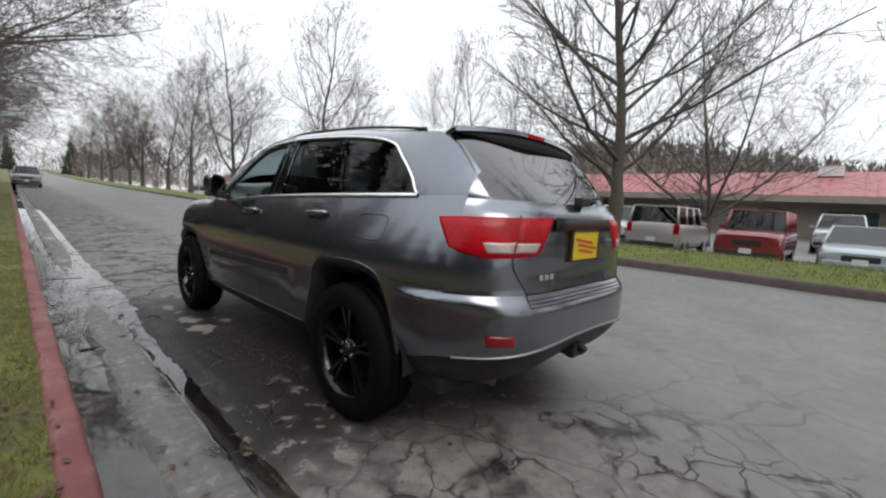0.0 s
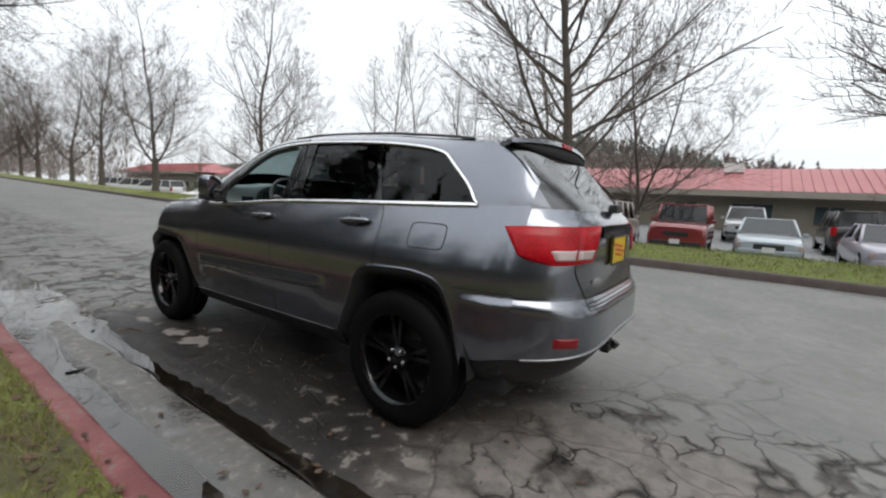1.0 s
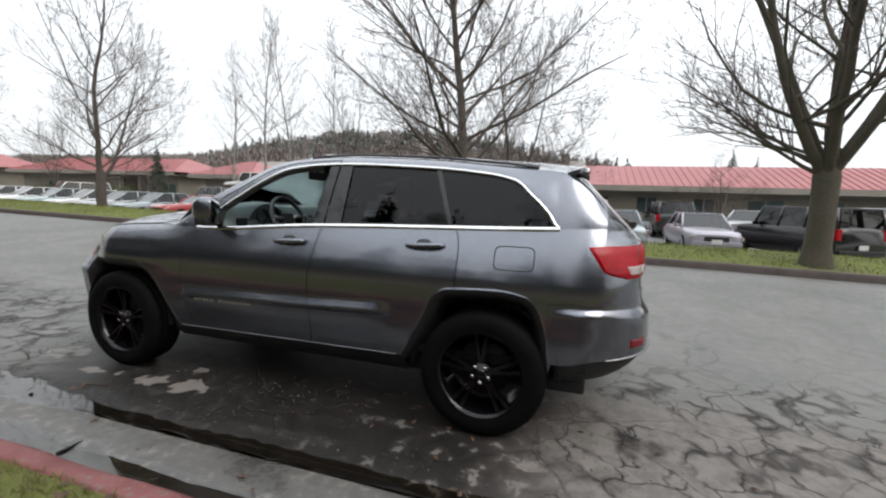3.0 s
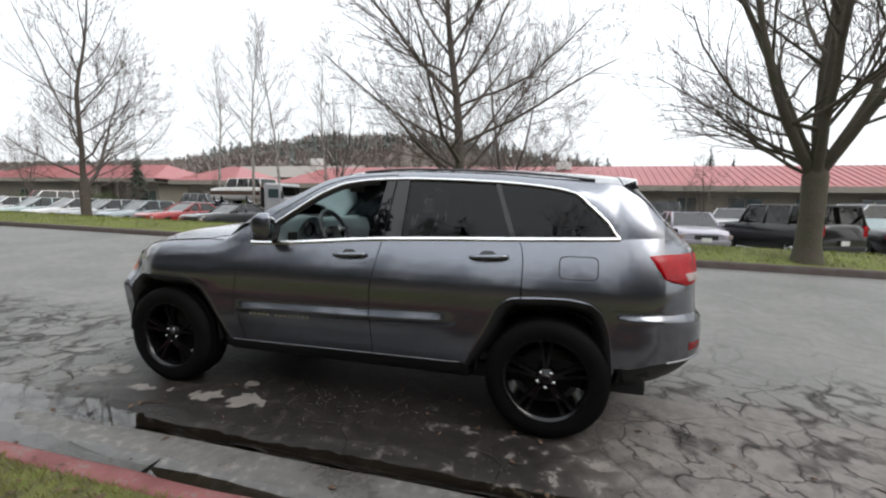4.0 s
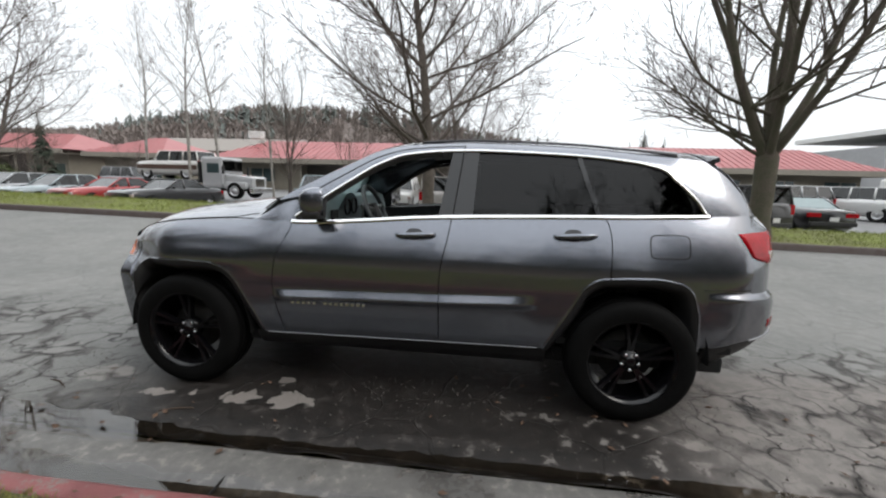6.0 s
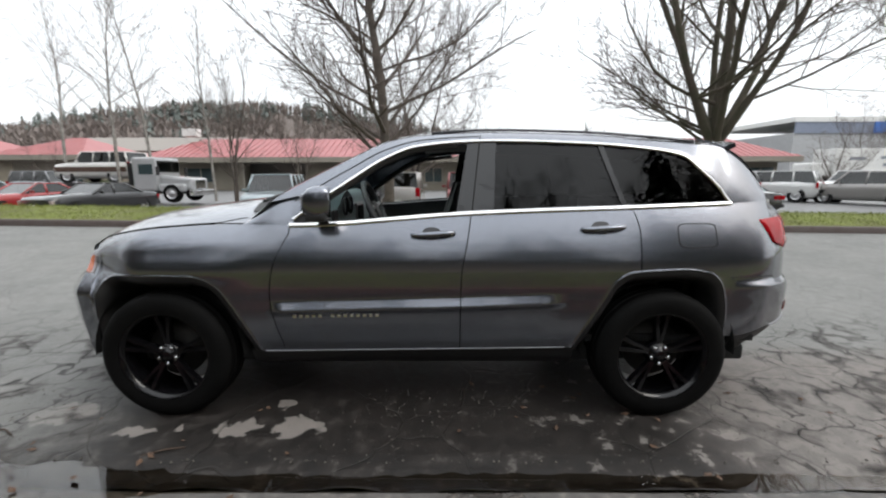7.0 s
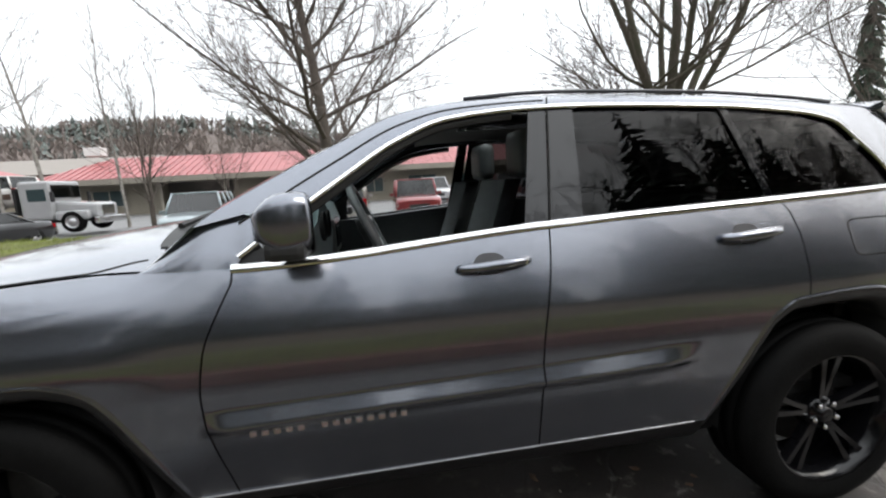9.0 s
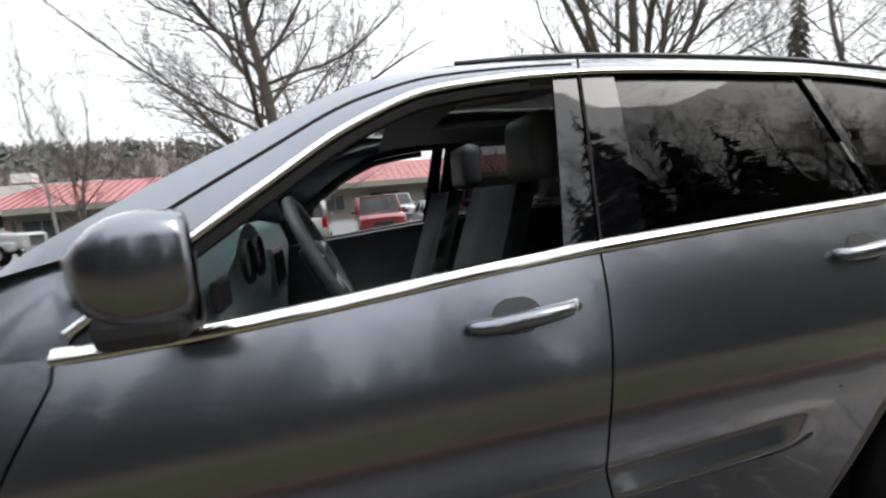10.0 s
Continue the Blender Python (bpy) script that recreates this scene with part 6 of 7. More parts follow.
def low_building(y0, y1, x0, eave, ridge, label, porch=(), deep=9.0, lean=0.0):
    b = tagged(new("low_building"), label, "building")
    b.matrix_basis = pose(x0, (y0 + y1) / 2, 0.3)
    zz = lambda y: lean * (y - (y0 + y1) / 2)
    bm = bmesh.new()
    for a, c in [(y0 + 1, porch[0][0] if porch else y1 - 1)] + [(porch[i][1], porch[i + 1][0] if i + 1 < len(porch) else y1 - 1) for i in range(len(porch))]:
        box(bm, (x0 + 1.3 + deep / 2, (a + c) / 2, eave / 2 - 0.3), (deep - 0.3, c - a, eave + 0.4))
    part("wall", bm, WALL, b)
    for a, c in porch:
        bm = bmesh.new()
        box(bm, (x0 + 1.3 + 1.4 + deep / 2, (a + c) / 2, eave / 2 - 0.3), (deep - 0.3, c - a, eave + 0.4))
        part("porch_wall", bm, SHADED_WALL, b, "dark recessed entrance")
        for q in np.linspace(a + 0.4, c - 0.4, max(2, int((c - a) / 3))):
            bm = bmesh.new()
            box(bm, (x0 + 0.7, q, eave / 2 - 0.2), (0.16, 0.16, eave + 0.1))
            part("post", bm, FASCIA, b)
    bm = bmesh.new()
    hip = 3.5
    mid = x0 + deep / 2 + 0.6
    pts = [(x0, y0, eave), (x0, y1, eave), (mid, y1 - hip, ridge), (mid, y0 + hip, ridge), (x0 + deep + 2, y0, eave), (x0 + deep + 2, y1, eave)]
    v = [bm.verts.new((p[0], p[1], p[2] + zz(p[1]))) for p in pts]
    for f in ((0, 3, 2, 1), (0, 4, 3), (1, 2, 5), (4, 5, 2, 3)):
        bm.faces.new([v[i] for i in f])
    roof = part("roof", bm, RED_ROOF, b, "red standing-seam metal roof")
    rib = Raw()
    y = y0 + 0.3
    while y < y1 - 0.3:
        t = min(1.0, (y - y0) / hip, (y1 - y) / hip)
        a, c = Vector((x0, y, eave + 0.03 + zz(y))), Vector((lerp(x0, mid, t), y, lerp(eave, ridge, t) + 0.03 + zz(y)))
        rib.tube([a, c], [0.035, 0.035], 4)
        y += 0.55
    r = under(raw("roof_seams", rib.v, rib.f, RED_ROOF), b)
    r["kind"] = "stuff"
    bm = bmesh.new()
    box(bm, (x0 + 0.0, (y0 + y1) / 2, eave - 0.22), (0.10, y1 - y0, 0.42))
    box(bm, (x0 + (deep + 2) / 2, (y0 + y1) / 2, eave - 0.43), (deep + 1.9, y1 - y0 - 0.1, 0.05))
    part("fascia", bm, FASCIA, b, "beige fascia board")
    y = y0 + 2.5
    k = 0
    while y < y1 - 3:
        if not any(a - 1.5 < y < c + 1.5 for a, c in porch):
            bm = bmesh.new()
            w = 1.5 if k % 3 else 2.4
            box(bm, (x0 + 1.42, y, 1.55), (0.08, w, 1.25), 0.01)
            win = part("window", bm, WINDOW, b)
            bm = bmesh.new()
            for dy in (-w / 2, 0, w / 2):
                box(bm, (x0 + 1.37, y + dy, 1.55), (0.06, 0.07, 1.3))
            for dz in (0.92, 2.18):
                box(bm, (x0 + 1.37, y, dz), (0.06, w + 0.07, 0.07))
            part("window_frame", bm, FASCIA, win)
        y += 4.1
        k += 1
    return b


def build_buildings():
    b = low_building(-29, 27.5, 33.0, 3.05, 4.95, "long low tan building with a red metal roof and dark porches", ((13.5, 19.0),))
    for y, z in ((-0.5, 4.9), (24.8, 5.45)):
        bm = bmesh.new()
        box(bm, (37.2, y, z), (0.9, 1.3, 0.7), 0.05)
        part("roof_vent", bm, WHITE, b, "white roof vent box")
    low_building(32, 40.5, 33.2, 3.3, 5.1, "low tan building with a red hipped roof", ())
    low_building(44, 74, 34.5, 3.6, 5.5, "low tan wing with a red metal roof", ((50, 54),))
    low_building(80, 118, 34.0, 4.0, 6.0, "low tan wing with a red metal roof, further along the street", ())
    g = tagged(new("grey_roofed_building"), "low building with a pale grey roof behind the red ones", "building")
    g.matrix_basis = pose(48, 34, 0.3)
    bm = bmesh.new()
    box(bm, (48, 34, 2.2), (9, 18, 4))
    part("wall", bm, WALL, g)
    bm = bmesh.new()
    v = [bm.verts.new(p) for p in ((43, 24.5, 4.2), (43, 43.5, 4.2), (48, 43.5, 6.0), (48, 24.5, 6.0), (53, 24.5, 4.2), (53, 43.5, 4.2))]
    for f in ((0, 3, 2, 1), (3, 4, 5, 2), (0, 4, 3), (1, 2, 5)):
        bm.faces.new([v[i] for i in f])
    part("roof", bm, mat("pale_shingles", (0.34, 0.31, 0.28), 0.9, var=0.1), g)
    # the big hall with a blue band
    h = tagged(new("large_hall"), "large pale hall with a blue band under its roof", "building")
    h.matrix_basis = pose(112, -125, 0)
    bm = bmesh.new()
    box(bm, (122, -140, 6.0), (30, 105, 12.2))
    part("wall", bm, mat("pale_cladding", (0.48, 0.49, 0.50), 0.7, var=0.08, scale=0.2), h)
    bm = bmesh.new()
    box(bm, (106.9, -140, 13.4), (0.4, 105, 2.8))
    part("band", bm, mat("grey_blue_band", (0.24, 0.28, 0.37), 0.6, var=0.1, scale=0.1), h, "grey blue band")
    bm = bmesh.new()
    box(bm, (106.6, -112, 13.4), (0.3, 9.5, 2.8))
    part("sign", bm, mat("bright_blue", (0.03, 0.16, 0.55), 0.5), h, "plain bright blue sign")
    bm = bmesh.new()
    box(bm, (122, -140, 15.4), (31, 106, 1.2))
    part("roof", bm, WHITE, h)


# ---- parked vehicles ----
def parked_car(kind, color, x, y, heading, label, group="parked cars", z=None, metal=0.3, name="parked_car", covers=False, panels=False):
    """heading: degrees to the left from +y in which its front points."""
    shape = {
        # length, width, bonnet height, belt, roof height, windscreen base, roof front, roof back, tail glass base (shares of the length from the front)
        "sedan": (4.6, 1.76, 0.88, 0.92, 1.43, 0.27, 0.43, 0.68, 0.84, 0.31),
        "coupe": (4.7, 1.85, 0.92, 0.95, 1.36, 0.33, 0.48, 0.66, 0.82, 0.33),
        "suv": (4.6, 1.85, 1.05, 1.10, 1.74, 0.25, 0.36, 0.93, 0.98, 0.36),
        "boxy": (4.4, 1.80, 1.12, 1.15, 1.78, 0.29, 0.36, 0.96, 0.985, 0.37),
        "van": (4.9, 1.90, 1.05, 1.12, 1.75, 0.17, 0.34, 0.93, 0.985, 0.34),
        "wagon": (4.3, 1.75, 1.02, 1.06, 1.62, 0.29, 0.37, 0.95, 0.985, 0.35),
    }[kind]
    ln, w, bon, belt, top, ws, rf, rb, tb, wr = shape
    t = tagged(new(name), label, "car", group)
    m = pose(x, y, lot_z(x, y) if z is None else z, 0, 0, heading)
    Y = lambda s: ln * (0.5 - s)
    boxy = kind in ("boxy", "wagon")
    paint_m = paint("car_paint_%02d_%02d_%02d" % tuple(int(c * 99) for c in color), color, metal, 0.35)
    deck = Curve((0, bon - 0.16), (0.03, bon - 0.07), (0.12, bon - 0.02), (ws, belt), (rb, belt + 0.03), (tb, belt + 0.03), (0.99, belt - (0.0 if kind in ("suv", "boxy", "van", "wagon") else 0.03)), (1.0, belt - 0.08))
    plan = Curve((0, 0.78), (0.02, 0.88), (0.08, 0.96), (0.25, 1), (0.8, 1), (0.95, 0.95), (0.985, 0.9), (1, 0.82)) if not boxy else Curve((0, 0.9), (0.02, 0.97), (0.1, 1), (0.95, 1), (1, 0.93))
    bm = bmesh.new()
    ring = (((0.0, 0.22)), (0.80, 0.20), (0.94, 0.28), (0.985, 0.42), (1.0, 0.60), (0.985, 0.80), (0.955, 0.93), (0.90, 1.0), (0.5, 1.025), (0, 1.03))
    rows = []
    for s in (0, 0.01, 0.03, 0.07, 0.12, 0.2, 0.27, 0.35, 0.5, 0.65, 0.8, 0.9, 0.95, 0.98, 0.992, 1.0):
        d, p = deck(s), plan(s) * w / 2
        low = 0.0 if 0.02 < s < 0.98 else 0.12
        half = [(p * a, Y(s), max(b * d, b * d + (low if b < 0.3 else 0))) for a, b in ring]
        rows.append([bm.verts.new(q) for q in half] + [bm.verts.new((-q[0], q[1], q[2])) for q in half[-2:0:-1]])
    for r0, r1 in zip(rows[:-1], rows[1:]):
        for k in range(len(r0)):
            bm.faces.new((r0[k], r0[(k + 1) % len(r0)], r1[(k + 1) % len(r0)], r1[k]))
    bm.faces.new(rows[0][::-1])
    bm.faces.new(rows[-1])
    bmesh.ops.recalc_face_normals(bm, faces=bm.faces[:])
    body = part("body", bm, paint_m, t, smooth=True)
    md = body.modifiers.new("edges", 'EDGE_SPLIT')
    md.split_angle = radians(50)
    # glasshouse
    inn = 0.80 if not boxy else 0.88
    bw, tw = w / 2 * 0.915, w / 2 * inn * 0.92
    zb = belt - 0.02

    def cab(bm, d):
        b4 = [(-bw, Y(ws), zb), (bw, Y(ws), zb), (bw, Y(tb), zb), (-bw, Y(tb), zb)]
        t4 = [(-tw, Y(rf), top), (tw, Y(rf), top), (tw, Y(rb), top), (-tw, Y(rb), top)]
        lo = [bm.verts.new(q) for q in b4]
        hi = [bm.verts.new(q) for q in t4]
        i = d
        bm.faces.new((lo[i], lo[(i + 1) % 4], hi[(i + 1) % 4], hi[i]))
        bmesh.ops.delete(bm, geom=[q for q in bm.verts if not q.link_faces], context='VERTS')
    for side_i, pane in enumerate(("windscreen", "side_window", "rear_window", "side_window")):
        bm = bmesh.new()
        cab(bm, side_i)
        outward(bm, (0, 0, 0.8))
        part(pane, bm, CAR_GLASS if not covers else GREY_TRIM, t)
    bm = bmesh.new()
    box(bm, (0, (Y(rf) + Y(rb)) / 2, top - 0.005), (2 * tw + 0.02, Y(rf) - Y(rb) + 0.06, 0.05), 0.02)
    part("roof", bm, paint_m, t)
    # pillars
    posts = [((bw, Y(ws), zb), (tw, Y(rf), top)), ((bw, Y(tb), zb), (tw, Y(rb), top)), ((bw, Y(0.53), zb), (tw, Y(0.54), top))]
    if kind in ("suv", "boxy", "van", "wagon"):
        posts.append(((bw, Y(0.75), zb), (tw, Y(0.745), top)))
    for a, c in posts:
        for s in (-1, 1):
            bm = bmesh.new()
            tube(bm, [(a[0] * s, a[1], a[2]), (c[0] * s, c[1], c[2])], [0.042, 0.038], 6)
            part("pillar", bm, paint_m, t, smooth=True)
    for s in (-1, 1):
        for q in (0.175 if kind != "van" else 0.18, 0.80):
            bm = bmesh.new()
            lathe(bm, [(-0.20, 0.2), (-0.20, wr - 0.02), (-0.17, wr), (-0.03, wr), (0.0, wr - 0.02), (0.004, wr * 0.66)], (s * w / 2 * 0.985, Y(q), wr), n=24, sign=s)
            wh = part("wheel", bm, RUBBER, t, smooth=True)
            bm = bmesh.new()
            lathe(bm, [(0.005, wr * 0.66), (-0.03, wr * 0.6), (-0.025, wr * 0.25), (0.0, wr * 0.2), (0.0, 0.001)], (s * w / 2 * 0.985, Y(q), wr), n=20, sign=s)
            part("rim", bm, mat("wheel_alloy", (0.42, 0.42, 0.43), 0.35, 0.7, var=0.1), wh, smooth=True)
            # black ring that stands for the shaded wheel well
            bm = bmesh.new()
            lathe(bm, [(-0.015, wr * 1.17), (0.003, wr * 1.15), (0.003, wr * 0.8)], (s * w / 2 * 0.985, Y(q), wr), n=24, sign=s)
            part("arch", bm, VOID, t)
        bm = bmesh.new()
        box(bm, (s * w * 0.36, Y(0.012), bon * 0.72), (w * 0.20, 0.10, 0.14), 0.02)
        part("headlamp", bm, CLEAR_LENS, t)
        bm = bmesh.new()
        if kind in ("suv", "boxy", "van", "wagon"):
            box(bm, (s * w * 0.43, Y(0.99), belt * 0.86), (w * 0.10, 0.10, 0.34), 0.02)
        else:
            box(bm, (s * w * 0.34, Y(0.992), belt * 0.80), (w * 0.24, 0.10, 0.16), 0.02)
        part("tail_lamp", bm, RED_LENS, t)
        bm = bmesh.new()
        box(bm, (s * (w / 2 + 0.07), Y(ws + 0.06), belt + 0.06), (0.16, 0.08, 0.12), 0.02)
        part("mirror", bm, paint_m, t)
    for s in (-1, 1) if panels else ():
        bm = bmesh.new()
        box(bm, (s * w / 2 * 0.99, 0, belt * 0.66), (0.03, ln * 0.94, 0.26), 0.01)
        part("side_panel", bm, mat("brown_panel", (0.11, 0.06, 0.04), 0.5, var=0.2), t, "brown wood-look side panel")
    bm = bmesh.new()
    box(bm, (0, Y(0.004), bon * 0.68), (w * 0.42, 0.06, 0.16), 0.01)
    part("grille", bm, BLACK_PLASTIC, t)
    for s, q in ((0.0, 1), (1.0, -1)):
        bm = bmesh.new()
        box(bm, (0, Y(s) + 0.02 * q, 0.44), (w * 0.86, 0.10, 0.16), 0.03)
        part("bumper", bm, paint_m if kind == "sedan" else BLACK_PLASTIC, t)
        bm = bmesh.new()
        box(bm, (0, Y(s) + 0.075 * q, 0.52 if s == 0 else 0.62), (0.31, 0.012, 0.15))
        part("plate", bm, WHITE, t)
    t.matrix_basis = m
    for o in t.children:
        o.matrix_parent_inverse = Matrix()
    return t


def tow_truck():
    """A flat-bed recovery truck, its nose towards -y."""
    t = tagged(new("tow_truck"), "white and grey flat-bed tow truck carrying an estate car", "truck")
    x0 = 20.3
    WT = paint("truck_grey", (0.50, 0.51, 0.52), 0.0, 0.4)
    bm = bmesh.new()
    box(bm, (x0, 15.15, 1.40), (1.6, 1.75, 0.80), 0.14)
    for v in bm.verts:
        v.co.z -= 0.16 * step(16.0, 14.2, v.co.y) * (v.co.z > 1.4)
    part("bonnet", bm, WT, t)
    bm = bmesh.new()
    box(bm, (x0, 14.27, 1.30), (0.9, 0.06, 0.5), 0.02)
    part("grille", bm, CHROME, t)
    for s in (-1, 1):
        bm = bmesh.new()
        for v in box(bm, (x0 + s * 0.93, 15.2, 1.13), (0.34, 1.35, 0.42), 0.12):
            pass
        part("fender", bm, WT, t)
        for y, r in ((15.2, 0.48), (20.9, 0.48), (22.0, 0.48)):
            bm = bmesh.new()
            lathe(bm, [(-0.3, 0.2), (-0.3, r - 0.03), (-0.26, r), (-0.04, r), (0, r - 0.03), (0.01, r * 0.6)], (x0 + s * 1.12, y, r + 0.35), n=28, sign=s)
            w = part("wheel", bm, RUBBER, t, smooth=True)
            bm = bmesh.new()
            lathe(bm, [(0.01, r * 0.6), (-0.05, r * 0.55), (-0.03, r * 0.3), (0.02, r * 0.25), (0.02, 0.001)], (x0 + s * 1.12, y, r + 0.35), n=20, sign=s)
            part("rim", bm, mat("wheel_alloy", (0.42, 0.42, 0.43), 0.35, 0.7, var=0.1), w, smooth=True)
    bm = bmesh.new()
    box(bm, (x0, 16.6, 1.85), (2.1, 1.25, 1.75), 0.12)
    part("cab", bm, WT, t)
    bm = bmesh.new()
    box(bm, (x0, 15.97, 2.25), (1.8, 0.1, 0.6), 0.03)
    part("windscreen", bm, CAR_GLASS, t)
    for s in (-1, 1):
        for y in (16.5,):
            bm = bmesh.new()
            box(bm, (x0 + s * 1.04, y, 2.1), (0.05, 0.75, 0.55), 0.03)
            part("side_window", bm, WINDOW, t)
        bm = bmesh.new()
        box(bm, (x0 + s * 1.22, 15.75, 2.0), (0.14, 0.12, 0.45), 0.03)
        part("mirror", bm, BLACK_PLASTIC, t)
    bm = bmesh.new()
    box(bm, (x0, 14.2, 0.85), (2.1, 0.2, 0.3), 0.04)
    part("bumper", bm, CHROME, t)
    bm = bmesh.new()
    box(bm, (x0, 18.6, 0.95), (0.9, 8.4, 0.3))
    part("chassis", bm, BLACK_PLASTIC, t)
    bm = bmesh.new()
    box(bm, (x0, 20.3, 1.32), (2.3, 5.8, 0.16), 0.02)
    part("bed", bm, BLACK_PLASTIC, t, "dark flat bed")
    bm = bmesh.new()
    box(bm, (x0, 17.4, 1.9), (2.1, 0.1, 1.1), 0.02)
    part("headboard", bm, BLACK_PLASTIC, t)
    t.matrix_basis = pose(0, 0.5, -0.28)
    for o in t.children:
        o.matrix_parent_inverse = Matrix()


def build_vehicles():
    W, S, LB = (0.70, 0.70, 0.69), (0.36, 0.37, 0.38), (0.42, 0.50, 0.53)
    # first row, noses to the street
    parked_car("boxy", (0.30, 0.03, 0.035), 15.6, 0.3, 90, "dark red boxy off-road car with its nose to the street")
    parked_car("boxy", (0.55, 0.52, 0.50), 15.8, 3.1, -90, "white and maroon boxy off-road car seen from behind")
    parked_car("sedan", (0.50, 0.58, 0.63), 15.4, -2.2, 90, "pale blue saloon in the front row", metal=0.2)
    parked_car("sedan", (0.50, 0.47, 0.56), 15.2, -5.1, 90, "pale lilac saloon in the front row", metal=0.2)
    parked_car("boxy", (0.012, 0.012, 0.013), 14.4, -7.9, -68, "black boxy off-road car beside the street tree")
    parked_car("coupe", (0.014, 0.014, 0.016), 15.9, -11.4, -90, "black convertible with a grey cover over its roof", covers=True)
    parked_car("suv", LB, 13.8, 8.0, 100, "pale blue-grey estate behind the bonnet of the grey car", metal=0.4)
    parked_car("suv", W, 18.0, 5.8, 95, "white off-road car in the second row")
    # second row
    parked_car("suv", (0.45, 0.45, 0.46), 24.6, -1.6, 90, "silver pick-up in the back row", metal=0.5)
    parked_car("suv", (0.02, 0.02, 0.022), 21.8, -5.2, -90, "black off-road car in the back row seen from behind")
    parked_car("sedan", S, 22.4, -9.2, 60, "silver saloon in the back row", metal=0.5)
    parked_car("van", S, 21.6, -14.6, 20, "silver minivan in the back row", metal=0.5)
    parked_car("suv", W, 22.5, -18.5, -50, "white off-road car at the end of the back row")
    # row to the north, noses to the street
    for y, kind, c, lb in ((16.3, "coupe", (0.02, 0.02, 0.022), "black and white convertible in a row of cars"), (19.2, "coupe", (0.45, 0.03, 0.03), "bright red coupe in a row of cars"), (21.9, "sedan", LB, "pale blue saloon in a row of cars"),
                           (24.6, "sedan", S, "silver saloon in a row of cars"), (27.3, "sedan", W, "white saloon in a row of cars"), (30.0, "sedan", (0.5, 0.6, 0.6), "pale green saloon in a row of cars"), (32.7, "sedan", W, "white saloon in a row of cars"), (35.4, "sedan", W, "white saloon in a row of cars")):
        parked_car(kind, c, 15.0, y, 78, lb, metal=0.2)
    parked_car("suv", (0.16, 0.16, 0.17), 24.5, 27.0, 170, "dark grey off-road car behind the row", metal=0.6)
    parked_car("suv", W, 21.0, 38.5, 60, "white off-road car behind the row")
    parked_car("suv", (0.2, 0.05, 0.05), 22.0, 41, 60, "dark red off-road car behind the row")
    for y in (44, 49, 55):
        parked_car("van", W, 14.5, y, 20, "white van beside the grass strip")
    tow_truck()
    parked_car("wagon", (0.72, 0.71, 0.68), 20.3, 20.0, -4, "white estate with brown side panels on the tow truck's bed", z=1.12, name="estate_car", panels=True)
    # towards the big hall
    parked_car("suv", (0.22, 0.21, 0.20), 19.6, -21.4, -58, "brown-grey off-road car by the grass strip", metal=0.5)
    parked_car("van", (0.5, 0.48, 0.45), 18.2, -26.0, -20, "beige pick-up by the grass strip")
    for x, y, h, kd, c in ((25, -26, 10, "suv", W), (26, -32, 0, "van", W), (24, -37, 30, "suv", S), (29, -20, 0, "sedan", W)):
        parked_car(kd, c, x, y, h, "pale car further back in the car park")
    b = tagged(new("box_truck"), "white box truck in the car park", "truck")
    bm = bmesh.new()
    box(bm, (41, -42, 2.75), (2.6, 8.5, 2.7), 0.05)
    part("box", bm, WHITE, b)
    bm = bmesh.new()
    box(bm, (41, -36.5, 1.7), (2.3, 2.0, 2.0), 0.2)
    part("cab", bm, WHITE, b)
    for y in (-37, -44.5):
        bm = bmesh.new()
        tube(bm, [(39.7, y, 0.95), (42.3, y, 0.95)], [0.5, 0.5], 16)
        part("wheel", bm, RUBBER, b)
    for y, z, wd in ((-40, 3.1, 1.6), (-43.5, 3.2, 2.4), (-43.5, 2.5, 1.8)):
        bm = bmesh.new()
        box(bm, (39.68, y, z), (0.02, wd, 0.3))
        part("mark", bm, mat("grey_marks", (0.3, 0.32, 0.36), 0.6), b, "plain grey mark")
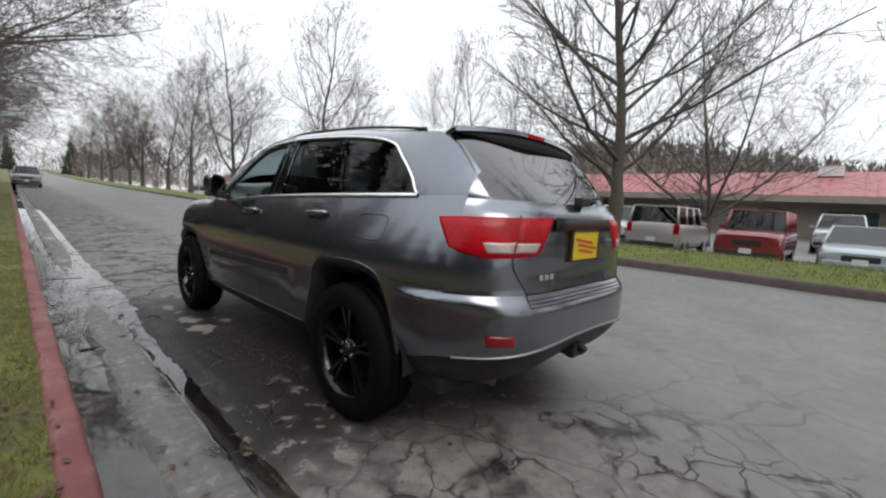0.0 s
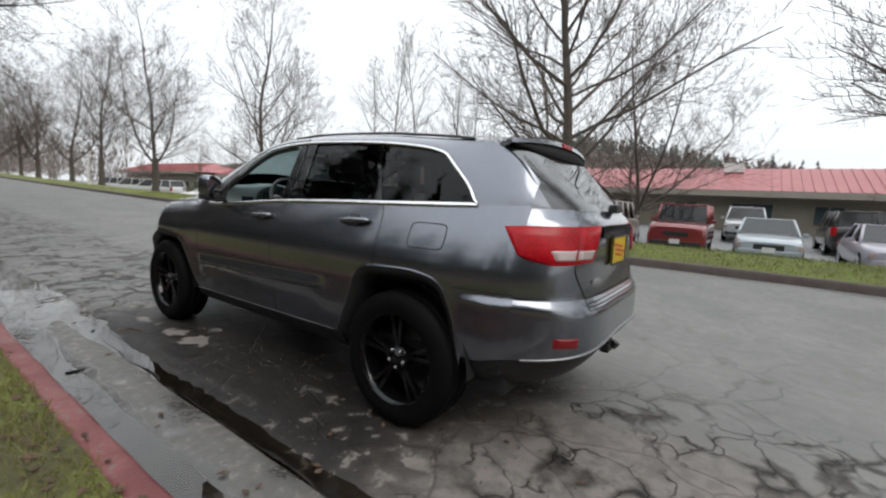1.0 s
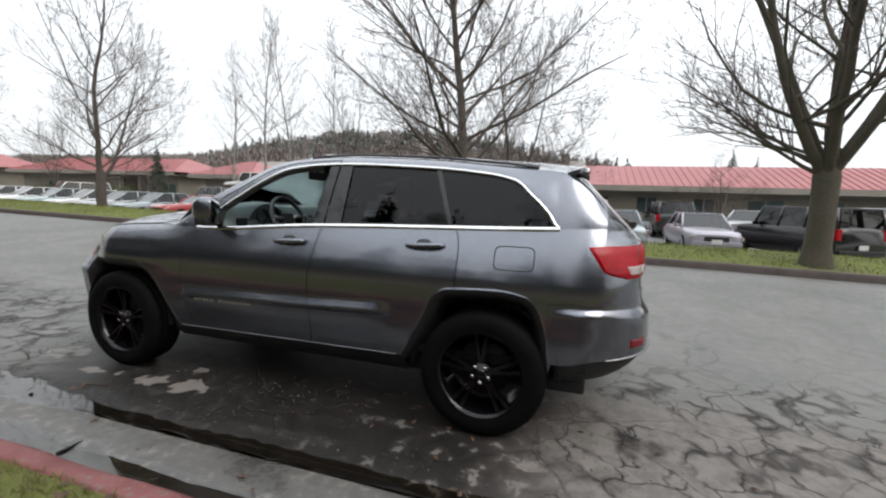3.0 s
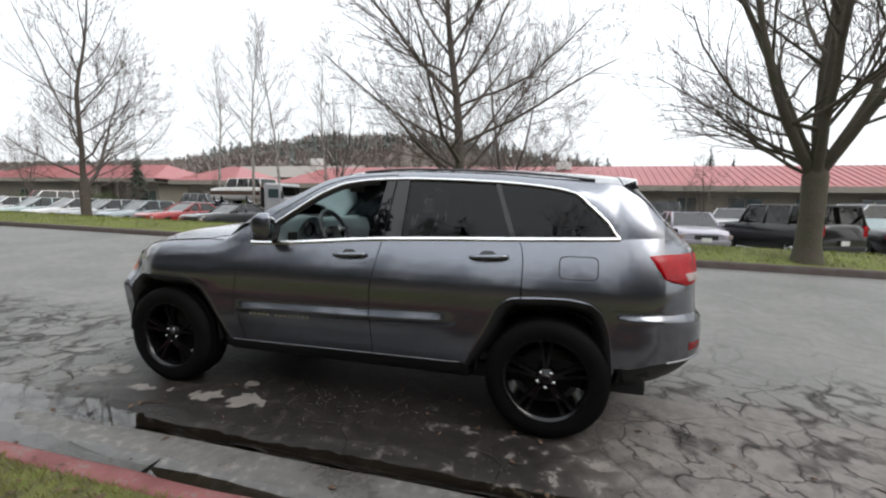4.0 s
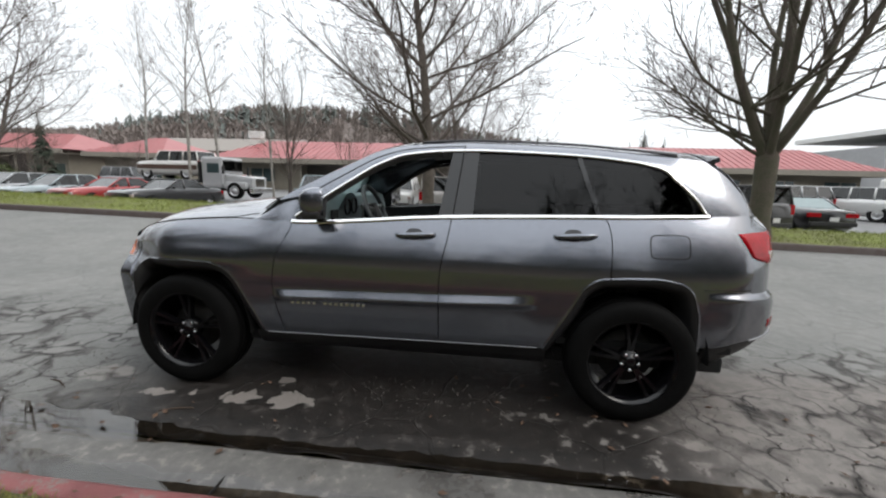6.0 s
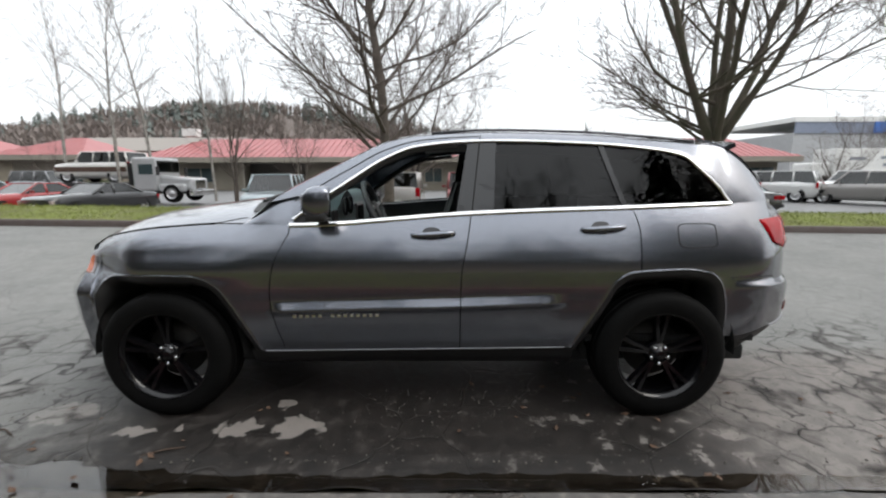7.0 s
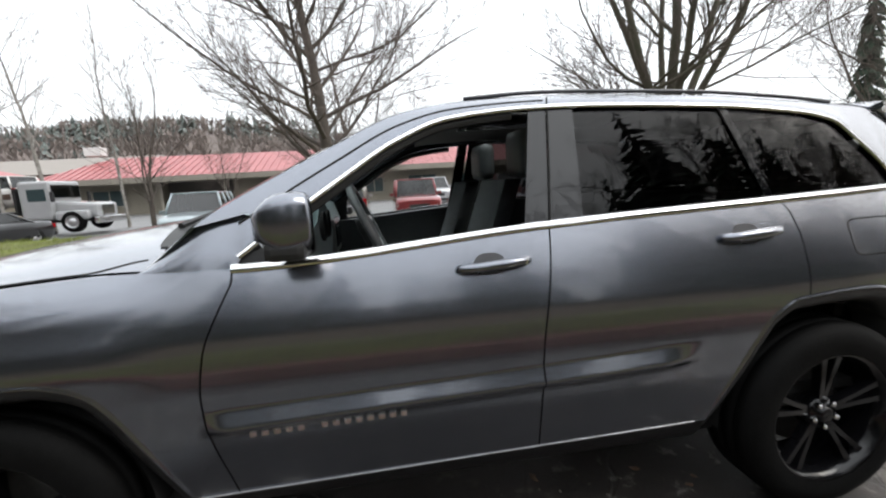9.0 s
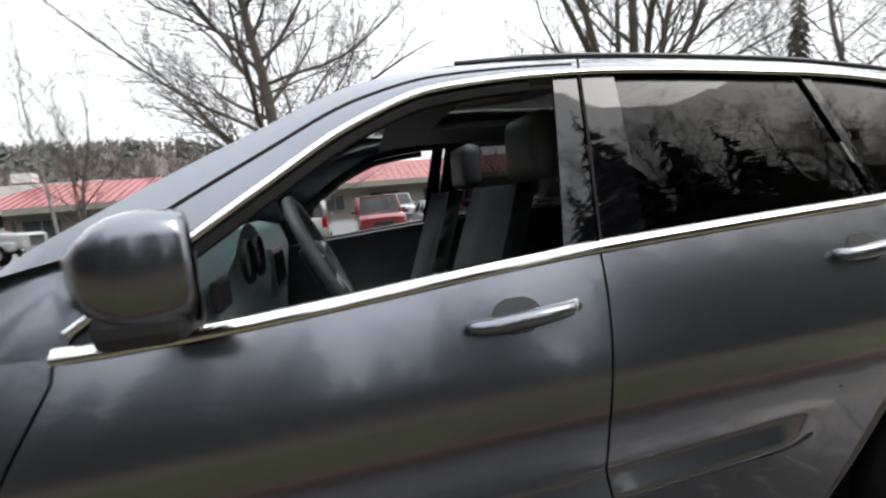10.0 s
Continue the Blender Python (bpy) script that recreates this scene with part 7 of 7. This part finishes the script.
    # cars standing along the near kerb, far down the street
    parked_car("suv", (0.35, 0.38, 0.42), -1.0, 50, 178, "silver-blue car parked at the near kerb down the street", z=along(50))
    parked_car("sedan", W, -1.0, 57, 178, "white car parked at the near kerb down the street", z=along(57))


def build_small():
    """Shrubs against the buildings, a white post on the grass strip."""
    rng = random.Random(17)

    def bush(x, y, w, h):
        v, f = [], []
        for k in range(900):
            a, e = rng.uniform(0, math.tau), math.asin(rng.uniform(0, 1))
            r = rng.uniform(0.75, 1.05) * (0.85 + 0.25 * noise.noise((a * 1.3, e * 2, x)))
            c = Vector((math.cos(a) * math.cos(e) * w / 2 * r, math.sin(a) * math.cos(e) * w / 2 * r, 0.1 + math.sin(e) * h * r))
            d, s = Vector((rng.uniform(-1, 1), rng.uniform(-1, 1), rng.uniform(-0.6, 1))).normalized() * 0.10, Vector((rng.uniform(-1, 1), rng.uniform(-1, 1), rng.uniform(-1, 1))).normalized() * 0.05
            b = len(v)
            v.extend([c - d, c + s, c + d, c - s])
            f.append((b, b + 1, b + 2, b + 3))
        ob = raw("bush", v, f, BUSH_LEAF)
        ob.matrix_basis = pose(x, y, lot_z(x, y))
        tagged(ob, "rounded green shrub beside the car park", "bush", "green shrubs")
    for x, y, w, h in ((28, 42.5, 3.6, 1.7), (28.5, 45.5, 3.0, 1.5), (22, 43.8, 2.6, 1.5), (31.5, 29.3, 2.6, 1.1), (15.5, 38.5, 3.2, 1.6), (31.5, 15.5, 2.4, 0.9), (31.8, 10.5, 2.0, 0.8)):
        bush(x, y, w, h)
    p = tagged(new("marker_post"), "white wooden marker post on the grass strip", "post")
    p.matrix_basis = pose(8.6, 41.5, verge_z(8.6, 41.5))
    bm = bmesh.new()
    box(bm, (8.6, 41.5, verge_z(8.6, 41.5) + 0.85), (0.16, 0.16, 1.75), 0.02)
    part("shaft", bm, WHITE, p)
    bm = bmesh.new()
    box(bm, (8.6, 41.5, verge_z(8.6, 41.5) + 1.75), (0.2, 0.2, 0.06), 0.015)
    part("cap", bm, WHITE, p)


build_trees()
build_small()
build_bank()
build_hill()
build_street_end()
build_buildings()
build_vehicles()
